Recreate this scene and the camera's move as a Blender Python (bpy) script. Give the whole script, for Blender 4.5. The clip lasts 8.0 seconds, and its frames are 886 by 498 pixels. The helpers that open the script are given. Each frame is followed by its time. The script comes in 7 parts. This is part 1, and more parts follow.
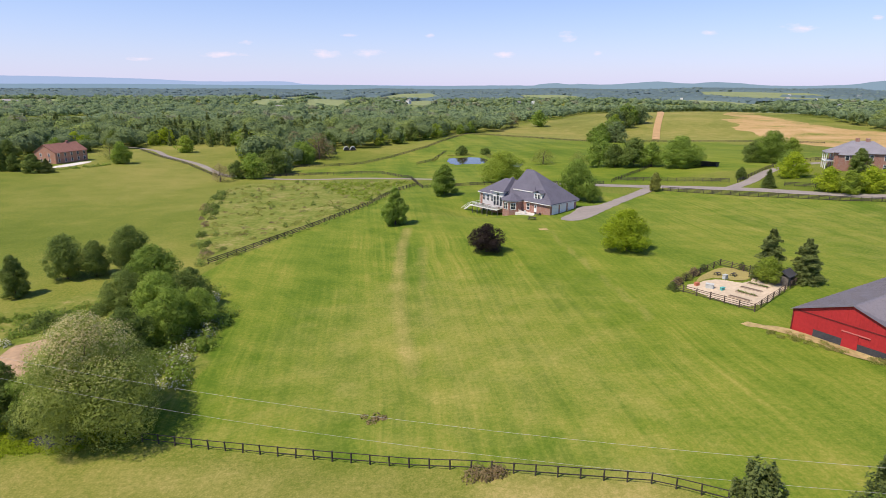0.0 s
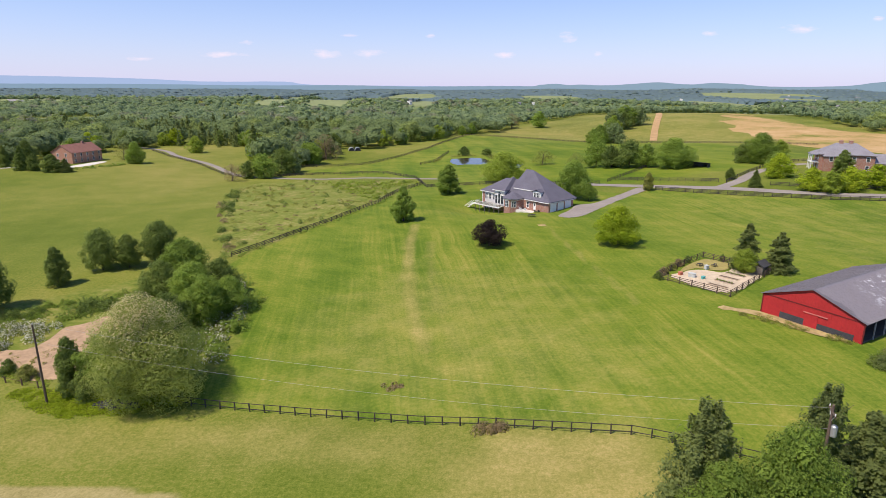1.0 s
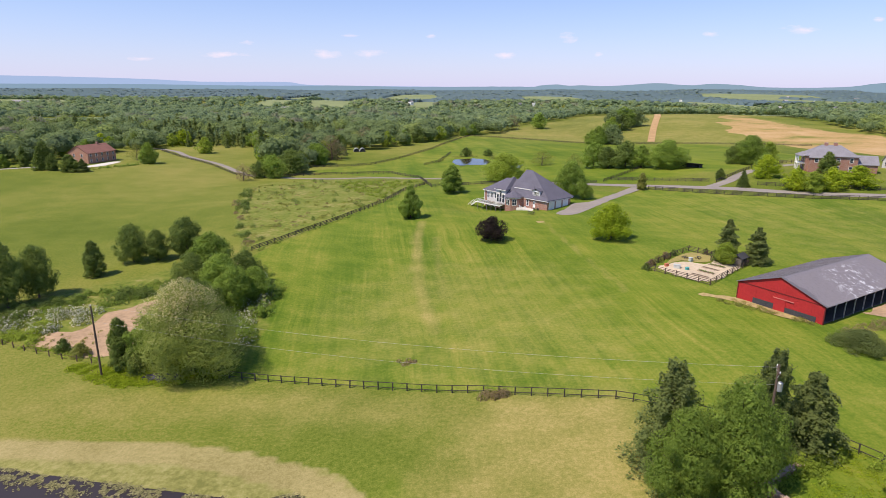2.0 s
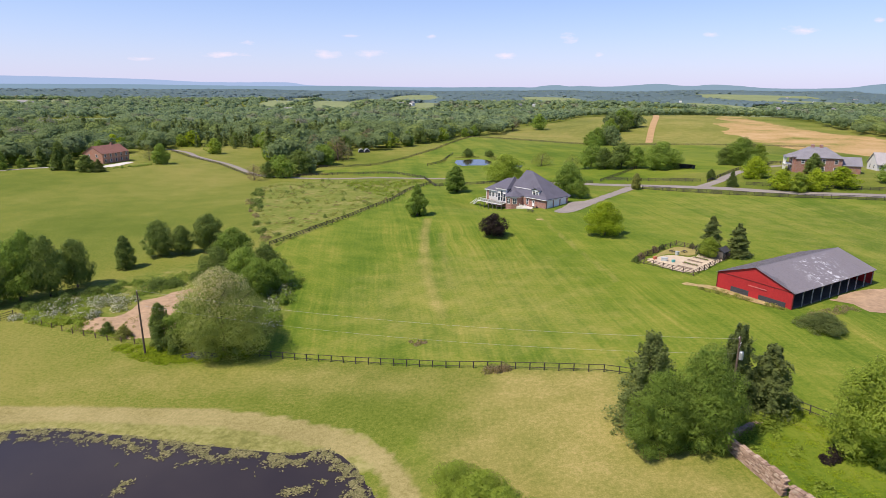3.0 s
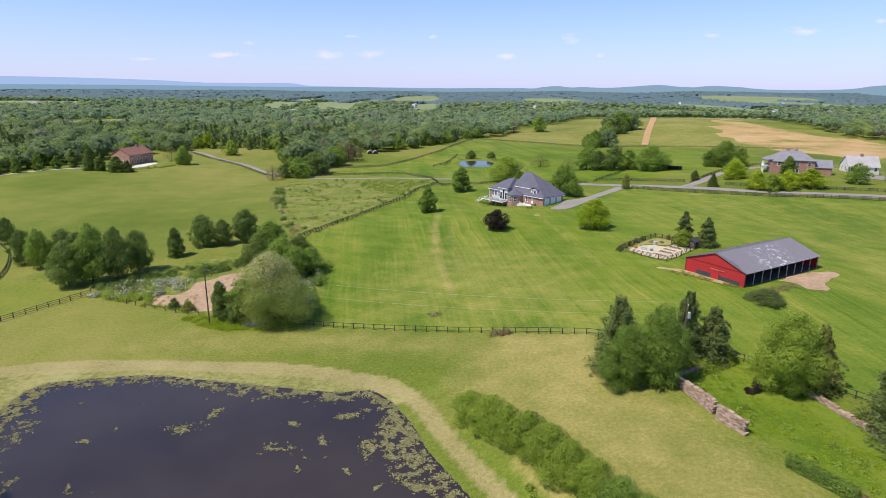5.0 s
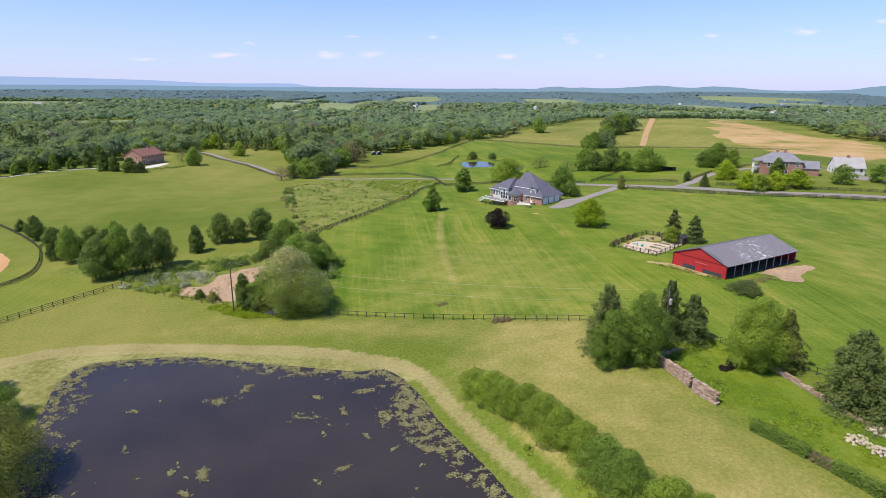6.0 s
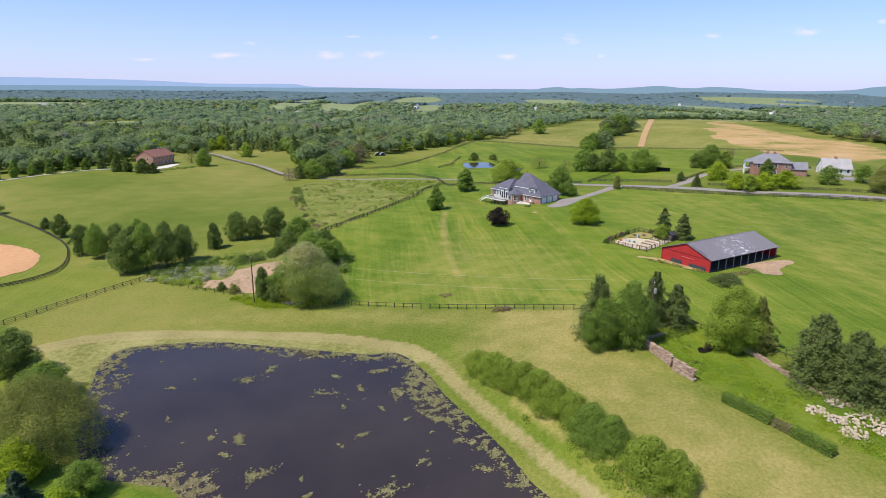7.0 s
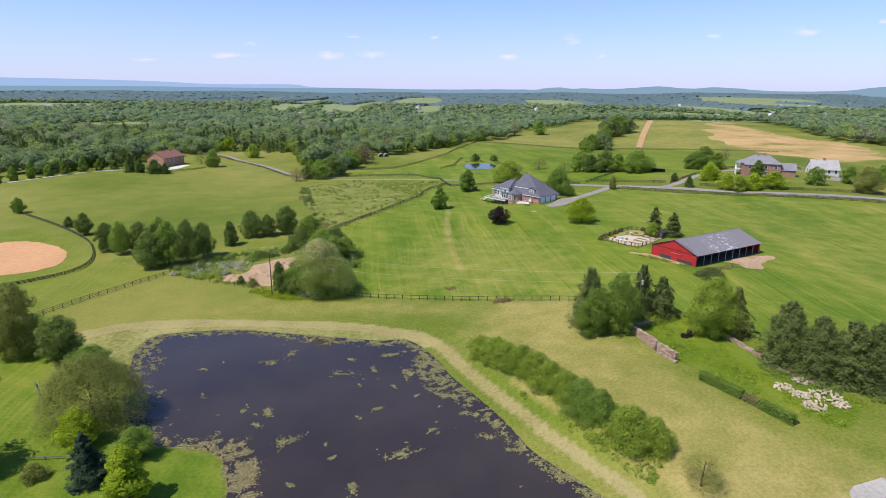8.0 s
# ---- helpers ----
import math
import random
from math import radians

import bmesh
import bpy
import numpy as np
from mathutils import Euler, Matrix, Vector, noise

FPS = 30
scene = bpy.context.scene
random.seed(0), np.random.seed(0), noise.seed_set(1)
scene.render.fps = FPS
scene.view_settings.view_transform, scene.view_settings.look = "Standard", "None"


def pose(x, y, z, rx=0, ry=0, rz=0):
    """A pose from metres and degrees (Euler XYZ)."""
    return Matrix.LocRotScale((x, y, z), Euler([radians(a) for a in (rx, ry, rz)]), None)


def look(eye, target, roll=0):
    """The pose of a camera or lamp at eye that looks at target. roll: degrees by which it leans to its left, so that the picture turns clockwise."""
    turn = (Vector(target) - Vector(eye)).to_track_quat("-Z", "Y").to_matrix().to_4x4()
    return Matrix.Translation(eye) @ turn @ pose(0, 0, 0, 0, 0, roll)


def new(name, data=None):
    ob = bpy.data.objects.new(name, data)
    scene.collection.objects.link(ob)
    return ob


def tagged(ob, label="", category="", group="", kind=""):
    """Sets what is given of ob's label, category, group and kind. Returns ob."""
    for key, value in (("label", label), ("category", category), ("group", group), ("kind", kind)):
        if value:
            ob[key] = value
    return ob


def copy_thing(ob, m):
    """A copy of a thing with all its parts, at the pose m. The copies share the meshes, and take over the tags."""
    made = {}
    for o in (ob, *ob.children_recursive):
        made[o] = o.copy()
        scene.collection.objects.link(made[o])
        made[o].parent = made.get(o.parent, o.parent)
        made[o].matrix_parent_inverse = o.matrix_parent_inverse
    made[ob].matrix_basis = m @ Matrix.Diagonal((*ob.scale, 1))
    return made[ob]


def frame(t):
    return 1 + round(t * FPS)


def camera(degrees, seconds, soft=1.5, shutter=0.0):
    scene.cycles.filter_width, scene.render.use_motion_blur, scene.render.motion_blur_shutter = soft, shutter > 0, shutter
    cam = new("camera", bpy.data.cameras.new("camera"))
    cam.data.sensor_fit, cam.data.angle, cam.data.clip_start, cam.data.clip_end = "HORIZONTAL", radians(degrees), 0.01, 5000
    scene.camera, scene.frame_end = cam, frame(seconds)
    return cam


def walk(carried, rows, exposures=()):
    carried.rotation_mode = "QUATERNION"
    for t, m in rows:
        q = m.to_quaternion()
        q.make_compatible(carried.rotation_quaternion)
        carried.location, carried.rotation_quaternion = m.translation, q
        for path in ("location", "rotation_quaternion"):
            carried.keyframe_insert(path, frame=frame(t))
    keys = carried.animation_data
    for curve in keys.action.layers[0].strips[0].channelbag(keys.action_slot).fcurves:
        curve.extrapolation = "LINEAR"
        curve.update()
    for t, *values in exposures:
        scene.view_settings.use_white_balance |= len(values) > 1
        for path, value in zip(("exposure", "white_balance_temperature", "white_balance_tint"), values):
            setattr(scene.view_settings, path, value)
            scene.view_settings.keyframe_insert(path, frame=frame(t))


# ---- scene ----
cam = camera(73.7, 8.0, soft=0.55)
PATH = [
    (0.0, 0.00, 0.00, 42.00, 0.000, -15.313, 0.115),
    (0.5, -0.72, -5.48, 42.68, 0.017, -15.298, 0.157),
    (1.0, -1.44, -10.97, 43.38, 0.035, -15.284, 0.195),
    (1.5, -2.15, -16.50, 44.10, 0.053, -15.270, 0.229),
    (3.0, -4.24, -33.20, 46.36, 0.115, -15.231, 0.314),
    (3.5, -4.90, -38.80, 47.13, 0.138, -15.219, 0.336),
    (4.0, -5.54, -44.40, 47.92, 0.161, -15.208, 0.355),
    (4.5, -6.17, -50.00, 48.72, 0.186, -15.197, 0.370),
    (6.0, -7.97, -66.90, 51.26, 0.265, -15.167, 0.397),
    (6.5, -8.50, -72.50, 52.10, 0.293, -15.158, 0.400),
    (7.0, -9.03, -78.10, 52.98, 0.322, -15.150, 0.399),
    (7.5, -9.56, -83.75, 53.90, 0.353, -15.142, 0.395),
    (8.0, -10.08, -89.45, 54.86, 0.384, -15.135, 0.388),
]
walk(cam, [(t, pose(x, y, z, 90 + pitch, -roll, yaw)) for t, x, y, z, yaw, pitch, roll in PATH], exposures=[(0.0, 0.29, 7080, 15), (3.0, 0.29, 7040, 15), (3.5, 0.29, 6720, 12), (8.0, 0.29, 6500, 10)])

# ---- light: clear day, high sun behind the left shoulder ----
SUN_DIR = Vector((-0.46, -0.25, 0.85)).normalized()
sun = new("sun", bpy.data.lights.new("sun", "SUN"))
sun.data.energy, sun.data.angle, sun.data.color = 4.05, radians(0.6), (1.0, 0.94, 0.83)
sun.matrix_world = look(SUN_DIR * 50, (0, 0, 0))

world = bpy.data.worlds.new("sky")
scene.world = world
world.use_nodes = True
wn, wl = world.node_tree.nodes, world.node_tree.links
wn.clear()
sky = wn.new("ShaderNodeTexSky")
sky.sky_type, sky.sun_disc = "NISHITA", False
sky.sun_elevation = math.asin(SUN_DIR.z)
sky.sun_rotation = math.atan2(SUN_DIR.x, SUN_DIR.y)
sky.air_density, sky.dust_density, sky.ozone_density, sky.altitude = 1.0, 0.1, 6.0, 0


def wmath(op, a, b=None, c=None):
    n = wn.new("ShaderNodeMath")
    n.operation = op
    for i, v in enumerate((a, b, c)):
        if v is None:
            continue
        if isinstance(v, (int, float)):
            n.inputs[i].default_value = v
        else:
            wl.new(v, n.inputs[i])
    return n.outputs[0]


# thin fair-weather clouds low over the far hills: bearing, rise, half width, half height
CLOUDS = [(0.565, 0.092, 0.040, 0.008), (0.197, 0.078, 0.019, 0.010), (0.689, 0.107, 0.014, 0.005), (-0.191, 0.052, 0.034, 0.009),
          (-0.118, 0.052, 0.030, 0.009), (0.100, 0.051, 0.022, 0.006), (-0.354, 0.050, 0.056, 0.006), (-0.315, 0.069, 0.017, 0.005),
          (0.426, 0.085, 0.016, 0.005), (0.250, 0.053, 0.011, 0.005), (-0.022, 0.080, 0.010, 0.004), (-0.149, 0.080, 0.022, 0.004), (-0.487, 0.043, 0.030, 0.004)]
wc = wn.new("ShaderNodeTexCoord")
ws = wn.new("ShaderNodeSeparateXYZ")
wl.new(wc.outputs["Generated"], ws.inputs[0])
ahead = wmath("MAXIMUM", ws.outputs[1], 0.05)
bearing, rise = wmath("DIVIDE", ws.outputs[0], ahead), wmath("DIVIDE", ws.outputs[2], ahead)
wv = wn.new("ShaderNodeCombineXYZ")
wl.new(wmath("MULTIPLY", bearing, 34.0), wv.inputs[0])
wl.new(wmath("MULTIPLY", rise, 90.0), wv.inputs[1])
puff = wn.new("ShaderNodeTexNoise")
puff.inputs["Scale"].default_value, puff.inputs["Detail"].default_value, puff.inputs["Roughness"].default_value = 1.0, 5.0, 0.6
wl.new(wv.outputs[0], puff.inputs["Vector"])
cover = None
for ca, ce, cw, ch in CLOUDS:
    du = wmath("MULTIPLY", wmath("SUBTRACT", bearing, ca), 1 / cw)
    dv = wmath("MULTIPLY", wmath("SUBTRACT", rise, ce), 1 / ch)
    d = wmath("SUBTRACT", 1.0, wmath("SQRT", wmath("ADD", wmath("MULTIPLY", du, du), wmath("MULTIPLY", dv, dv))))
    cover = d if cover is None else wmath("MAXIMUM", cover, d)
dens = wmath("MULTIPLY_ADD", puff.outputs["Fac"], 2.6, -1.45)
fac = wmath("MULTIPLY", wmath("MINIMUM", wmath("MAXIMUM", wmath("MULTIPLY", wmath("ADD", wmath("MULTIPLY", cover, 0.8), dens), 1.1), 0.0), 1.0), wmath("MINIMUM", wmath("MAXIMUM", wmath("MULTIPLY", cover, 3.0), 0.0), 0.5))
cloud_col = wn.new("ShaderNodeRGB")
cloud_col.outputs[0].default_value = (7.9, 6.7, 7.6, 1)
wmix = wn.new("ShaderNodeMix")
wmix.data_type = "RGBA"
wl.new(fac, wmix.inputs["Factor"])
haze_col = wn.new("ShaderNodeRGB")
haze_col.outputs[0].default_value = (4.5, 4.7, 7.1, 1)
haze = wn.new("ShaderNodeMix")
haze.data_type = "RGBA"
wl.new(wmath("MULTIPLY", wmath("POWER", 2.718, wmath("MULTIPLY", wmath("MAXIMUM", ws.outputs[2], 0.0), -11.0)), 0.85), haze.inputs["Factor"])
clear = wn.new("ShaderNodeMix")
clear.data_type, clear.blend_type = "RGBA", "MULTIPLY"
clear.inputs["Factor"].default_value = 1.0
clear.inputs["B"].default_value = (0.88, 0.97, 1.2, 1)
wl.new(sky.outputs[0], clear.inputs["A"])
wl.new(clear.outputs["Result"], haze.inputs["A"])
wl.new(haze_col.outputs[0], haze.inputs["B"])
wl.new(haze.outputs["Result"], wmix.inputs["A"])
wl.new(cloud_col.outputs[0], wmix.inputs["B"])
wb = wn.new("ShaderNodeBackground")
wb.inputs["Strength"].default_value = 0.116
wl.new(wmix.outputs["Result"], wb.inputs["Color"])
wo = wn.new("ShaderNodeOutputWorld")
wl.new(wb.outputs[0], wo.inputs["Surface"])

# ---- materials ----


class Mat:
    """A node material under construction."""

    def __init__(self, name, rough=0.9, metal=0.0, spec=0.3):
        self.m = bpy.data.materials.new(name)
        self.m.use_nodes = True
        self.n, self.l = self.m.node_tree.nodes, self.m.node_tree.links
        self.p = self.n["Principled BSDF"]
        self.p.inputs["Roughness"].default_value = rough
        self.p.inputs["Metallic"].default_value = metal
        self.p.inputs["Specular IOR Level"].default_value = spec

    def coord(self, which="Object"):
        return self.n.new("ShaderNodeTexCoord").outputs[which]

    def place(self):
        return self.n.new("ShaderNodeNewGeometry").outputs["Position"]

    def math(self, op, a, b=None, c=None):
        n = self.n.new("ShaderNodeMath")
        n.operation = op
        for i, v in enumerate((a, b, c)):
            if v is None:
                continue
            if isinstance(v, (int, float)):
                n.inputs[i].default_value = v
            else:
                self.l.new(v, n.inputs[i])
        return n.outputs[0]

    def scaled(self, vec, s, turn=0.0):
        n = self.n.new("ShaderNodeMapping")
        n.inputs["Scale"].default_value = s
        n.inputs["Rotation"].default_value = (0, 0, turn)
        self.l.new(vec, n.inputs["Vector"])
        return n.outputs[0]

    def noise(self, vec, scale, detail=3.0, rough=0.55):
        n = self.n.new("ShaderNodeTexNoise")
        n.inputs["Scale"].default_value, n.inputs["Detail"].default_value, n.inputs["Roughness"].default_value = scale, detail, rough
        self.l.new(vec, n.inputs["Vector"])
        return n.outputs["Fac"]

    def ramp(self, fac, stops):
        n = self.n.new("ShaderNodeValToRGB")
        e = n.color_ramp.elements
        while len(e) < len(stops):
            e.new(0.5)
        for el, (pos, col) in zip(e, stops):
            el.position, el.color = pos, (*col, 1)
        self.l.new(fac, n.inputs["Fac"])
        return n.outputs["Color"]

    def step(self, fac, lo, hi):
        n = self.n.new("ShaderNodeMapRange")
        n.inputs["From Min"].default_value, n.inputs["From Max"].default_value = lo, hi
        self.l.new(fac, n.inputs["Value"])
        return n.outputs["Result"]

    def mix(self, fac, a, b, blend="MIX"):
        n = self.n.new("ShaderNodeMix")
        n.data_type, n.blend_type = "RGBA", blend
        for key, v in (("Factor", fac), ("A", a), ("B", b)):
            if isinstance(v, (int, float)):
                n.inputs[key].default_value = v
            elif isinstance(v, tuple):
                n.inputs[key].default_value = (*v, 1)
            else:
                self.l.new(v, n.inputs[key])
        return n.outputs["Result"]

    def color(self, c):
        if isinstance(c, tuple):
            self.p.inputs["Base Color"].default_value = (*c, 1)
        else:
            self.l.new(c, self.p.inputs["Base Color"])
        return self

    def bump(self, height, strength=0.3, dist=0.05):
        n = self.n.new("ShaderNodeBump")
        n.inputs["Strength"].default_value, n.inputs["Distance"].default_value = strength, dist
        self.l.new(height, n.inputs["Height"])
        self.l.new(n.outputs[0], self.p.inputs["Normal"])
        return self

    def attr(self, name):
        n = self.n.new("ShaderNodeAttribute")
        n.attribute_name = name
        s = self.n.new("ShaderNodeSeparateColor")
        self.l.new(n.outputs["Color"], s.inputs[0])
        return s.outputs

    def island(self):
        return self.n.new("ShaderNodeNewGeometry").outputs["Random Per Island"]

    def each(self):
        return self.n.new("ShaderNodeObjectInfo").outputs["Random"]


def plain(name, col, rough=0.8, metal=0.0, grain=3.0, vary=0.25, bump=0.15, spec=0.3):
    """A surface of one colour with stains and grain at two scales."""
    m = Mat(name, rough, metal, spec)
    v = m.place()
    a, b = m.noise(v, grain, 4), m.noise(v, grain * 0.13, 2)
    f = m.math("MULTIPLY_ADD", a, 0.6, m.math("MULTIPLY", b, 0.4))
    dark, light = tuple(c * (1 - vary) for c in col), tuple(min(1, c * (1 + vary)) for c in col)
    m.color(m.ramp(f, [(0.3, dark), (0.7, light)]))
    m.bump(a, bump, 0.02)
    return m.m


def foliage(name, dark, light, flower=None, mass=0.0):
    """Leaves: each spray its own tone, with larger drifts through the crown; mass is the scale of relief of full far crowns."""
    m = Mat(name, 0.75, 0.0, 0.06)
    v = m.place()
    drift = m.noise(v, 0.45, 3)
    f = m.math("MULTIPLY_ADD", m.island(), 0.20, m.math("MULTIPLY_ADD", drift, 0.58, m.math("MULTIPLY", m.each(), 0.22)))
    if mass:
        clump = m.noise(v, mass, 5, 0.7)
        f = m.math("MULTIPLY_ADD", m.island(), 0.22, m.math("MULTIPLY_ADD", m.step(clump, 0.3, 0.7), 0.26, m.math("MULTIPLY_ADD", m.noise(m.scaled(v, (1, 1, 0)), 0.045, 3), 0.30, m.math("MULTIPLY", m.noise(m.scaled(v, (1, 1, 0)), 0.009, 3), 0.24))))
        m.bump(clump, 0.7 if mass > 0.3 else 0.2, 1.6)
    col = m.ramp(f, [(0.2, dark), (0.85, light)])
    if flower:
        z = m.n.new("ShaderNodeSeparateXYZ")
        m.l.new(v, z.inputs[0])
        up = m.math("ADD", m.step(z.outputs[2], flower[1], flower[2]), m.math("MULTIPLY", m.noise(v, 0.35, 4), 1.4))
        col = m.mix(m.step(up, 1.2, 1.6), col, m.mix(m.step(m.island(), flower[3], flower[3] + 0.1), col, flower[0]))
    m.color(col)
    t = m.n.new("ShaderNodeBsdfTranslucent")
    m.l.new(col, t.inputs["Color"])
    s = m.n.new("ShaderNodeMixShader")
    s.inputs[0].default_value = 0.42 if mass else 0.54
    m.l.new(m.p.outputs[0], s.inputs[1])
    m.l.new(t.outputs[0], s.inputs[2])
    m.l.new(s.outputs[0], m.n["Material Output"].inputs["Surface"])
    return m.m


def ground_material():
    m = Mat("ground_cover", 0.95, 0.0, 0.1)
    v = m.place()
    lawn, straw, scrub = m.attr("cover")[:3]
    flat = m.scaled(v, (1, 1, 0))
    big, mid, fine = m.noise(flat, 0.018, 3), m.noise(flat, 0.11, 4), m.noise(flat, 1.6, 5, 0.65)
    wob = m.n.new("ShaderNodeVectorMath")
    wob.operation = "MULTIPLY_ADD"
    wnz = m.n.new("ShaderNodeTexNoise")
    wnz.inputs["Scale"].default_value = 0.03
    m.l.new(flat, wnz.inputs["Vector"])
    m.l.new(wnz.outputs["Color"], wob.inputs[0])
    wob.inputs[1].default_value = (3.5, 3.5, 0)
    m.l.new(v, wob.inputs[2])
    bent = wob.outputs[0]
    leaning = m.scaled(bent, (1, 1, 0), radians(-7.5))
    stripes = m.noise(m.scaled(leaning, (0.85, 0.020, 0)), 1.0, 4, 0.7)
    wide = m.noise(m.scaled(leaning, (0.11, 0.012, 0)), 1.0, 2, 0.5)
    swath = m.noise(m.scaled(m.scaled(bent, (1, 1, 0), radians(-38)), (0.50, 0.022, 0)), 1.0, 3, 0.6)
    cross = m.noise(m.scaled(m.scaled(bent, (1, 1, 0), radians(24)), (0.03, 0.24, 0)), 1.0, 3, 0.6)
    tuft = m.noise(flat, 4.5, 4, 0.7)
    mixed = m.math("MULTIPLY_ADD", mid, 0.36, m.math("MULTIPLY_ADD", fine, 0.22, m.math("MULTIPLY_ADD", tuft, 0.18, m.math("MULTIPLY", big, 0.24))))
    broad = m.math("MULTIPLY_ADD", m.noise(flat, 0.009, 4, 0.6), 0.50, m.math("MULTIPLY_ADD", mid, 0.14, m.math("MULTIPLY_ADD", fine, 0.18, m.math("MULTIPLY", tuft, 0.18))))
    patch = m.math("MULTIPLY", m.math("SUBTRACT", m.noise(flat, 0.011, 5, 0.6), 0.5), 0.26)
    where = m.step(m.noise(flat, 0.014, 2), 0.40, 0.60)
    at = m.n.new("ShaderNodeSeparateXYZ")
    m.l.new(v, at.inputs[0])
    where = m.math("MULTIPLY", where, m.step(at.outputs[1], 240.0, 190.0))
    band = m.math("MULTIPLY", m.math("SUBTRACT", stripes, 0.5), m.math("MULTIPLY_ADD", where, 0.75, 0.25))
    slant = m.math("MULTIPLY", m.math("SUBTRACT", swath, 0.5), m.math("MULTIPLY_ADD", where, -0.35, 0.45))
    blend = m.math("MULTIPLY_ADD", band, 0.46, m.math("MULTIPLY_ADD", slant, 0.24, m.math("MULTIPLY_ADD", mixed, 0.56, m.math("MULTIPLY_ADD", wide, 0.26, m.math("MULTIPLY_ADD", cross, 0.16, patch)))))
    speck = m.math("MULTIPLY_ADD", m.math("SUBTRACT", fine, 0.5), 0.17, m.math("MULTIPLY", m.math("SUBTRACT", tuft, 0.5), 0.17))
    blend, mixed, broad = (m.math("ADD", f, speck) for f in (blend, mixed, broad))
    meadow = m.ramp(broad, [(0.39, (0.088, 0.128, 0.014)), (0.49, (0.155, 0.182, 0.028)), (0.59, (0.255, 0.234, 0.060))])
    grass = m.ramp(blend, [(0.40, (0.082, 0.140, 0.013)), (0.48, (0.136, 0.187, 0.021)), (0.56, (0.196, 0.219, 0.033)), (0.66, (0.310, 0.274, 0.064))])
    lush = m.ramp(blend, [(0.40, (0.082, 0.138, 0.010)), (0.50, (0.134, 0.184, 0.016)), (0.64, (0.212, 0.228, 0.032))])
    shore = m.ramp(mixed, [(0.40, (0.235, 0.198, 0.074)), (0.50, (0.312, 0.262, 0.108)), (0.62, (0.395, 0.325, 0.150))])
    scum = m.ramp(m.math("MULTIPLY_ADD", m.noise(flat, 0.9, 5, 0.7), 0.6, m.math("MULTIPLY", mid, 0.4)), [(0.40, (0.165, 0.165, 0.046)), (0.50, (0.248, 0.238, 0.074)), (0.60, (0.335, 0.300, 0.120))])
    dry = m.ramp(mixed, [(0.38, (0.215, 0.205, 0.050)), (0.50, (0.315, 0.262, 0.085)), (0.62, (0.44, 0.335, 0.135))])
    rough = m.ramp(m.math("MULTIPLY_ADD", m.noise(flat, 0.7, 6, 0.7), 0.6, m.math("MULTIPLY", m.noise(flat, 0.12, 3), 0.4)),
                   [(0.36, (0.078, 0.112, 0.018)), (0.46, (0.142, 0.180, 0.028)), (0.56, (0.215, 0.216, 0.055)), (0.66, (0.38, 0.29, 0.14))])
    edge = m.math("MULTIPLY", m.math("SUBTRACT", m.noise(flat, 0.22, 4), 0.5), 0.9)
    col = m.mix(m.step(m.math("ADD", lawn, m.math("MULTIPLY", edge, 0.25)), 0.4, 0.6), meadow, grass)
    col = m.mix(m.step(m.math("ADD", scrub, edge), 0.35, 0.65), col, rough)
    bank, fresh, raft = m.attr("tone")[:3]
    small = m.math("MULTIPLY", m.math("SUBTRACT", m.noise(flat, 0.5, 4), 0.5), 0.8)
    col = m.mix(m.math("MULTIPLY", m.step(m.math("MULTIPLY_ADD", edge, 0.5, fresh), 0.1, 0.9), 0.9), col, lush)
    col = m.mix(m.math("MULTIPLY", m.step(m.math("MULTIPLY_ADD", edge, 0.55, straw), 0.05, 0.95), 0.9), col, dry)
    col = m.mix(m.step(m.math("ADD", raft, small), 0.35, 0.6), col, scum)
    col = m.mix(m.math("MULTIPLY", m.step(m.math("MULTIPLY_ADD", small, 1.0, bank), 0.25, 0.75), 0.92), col, shore)
    m.color(col)
    m.bump(m.math("MULTIPLY_ADD", fine, 0.6, m.noise(flat, 0.5, 3)), 0.45, 0.25)
    return m.m


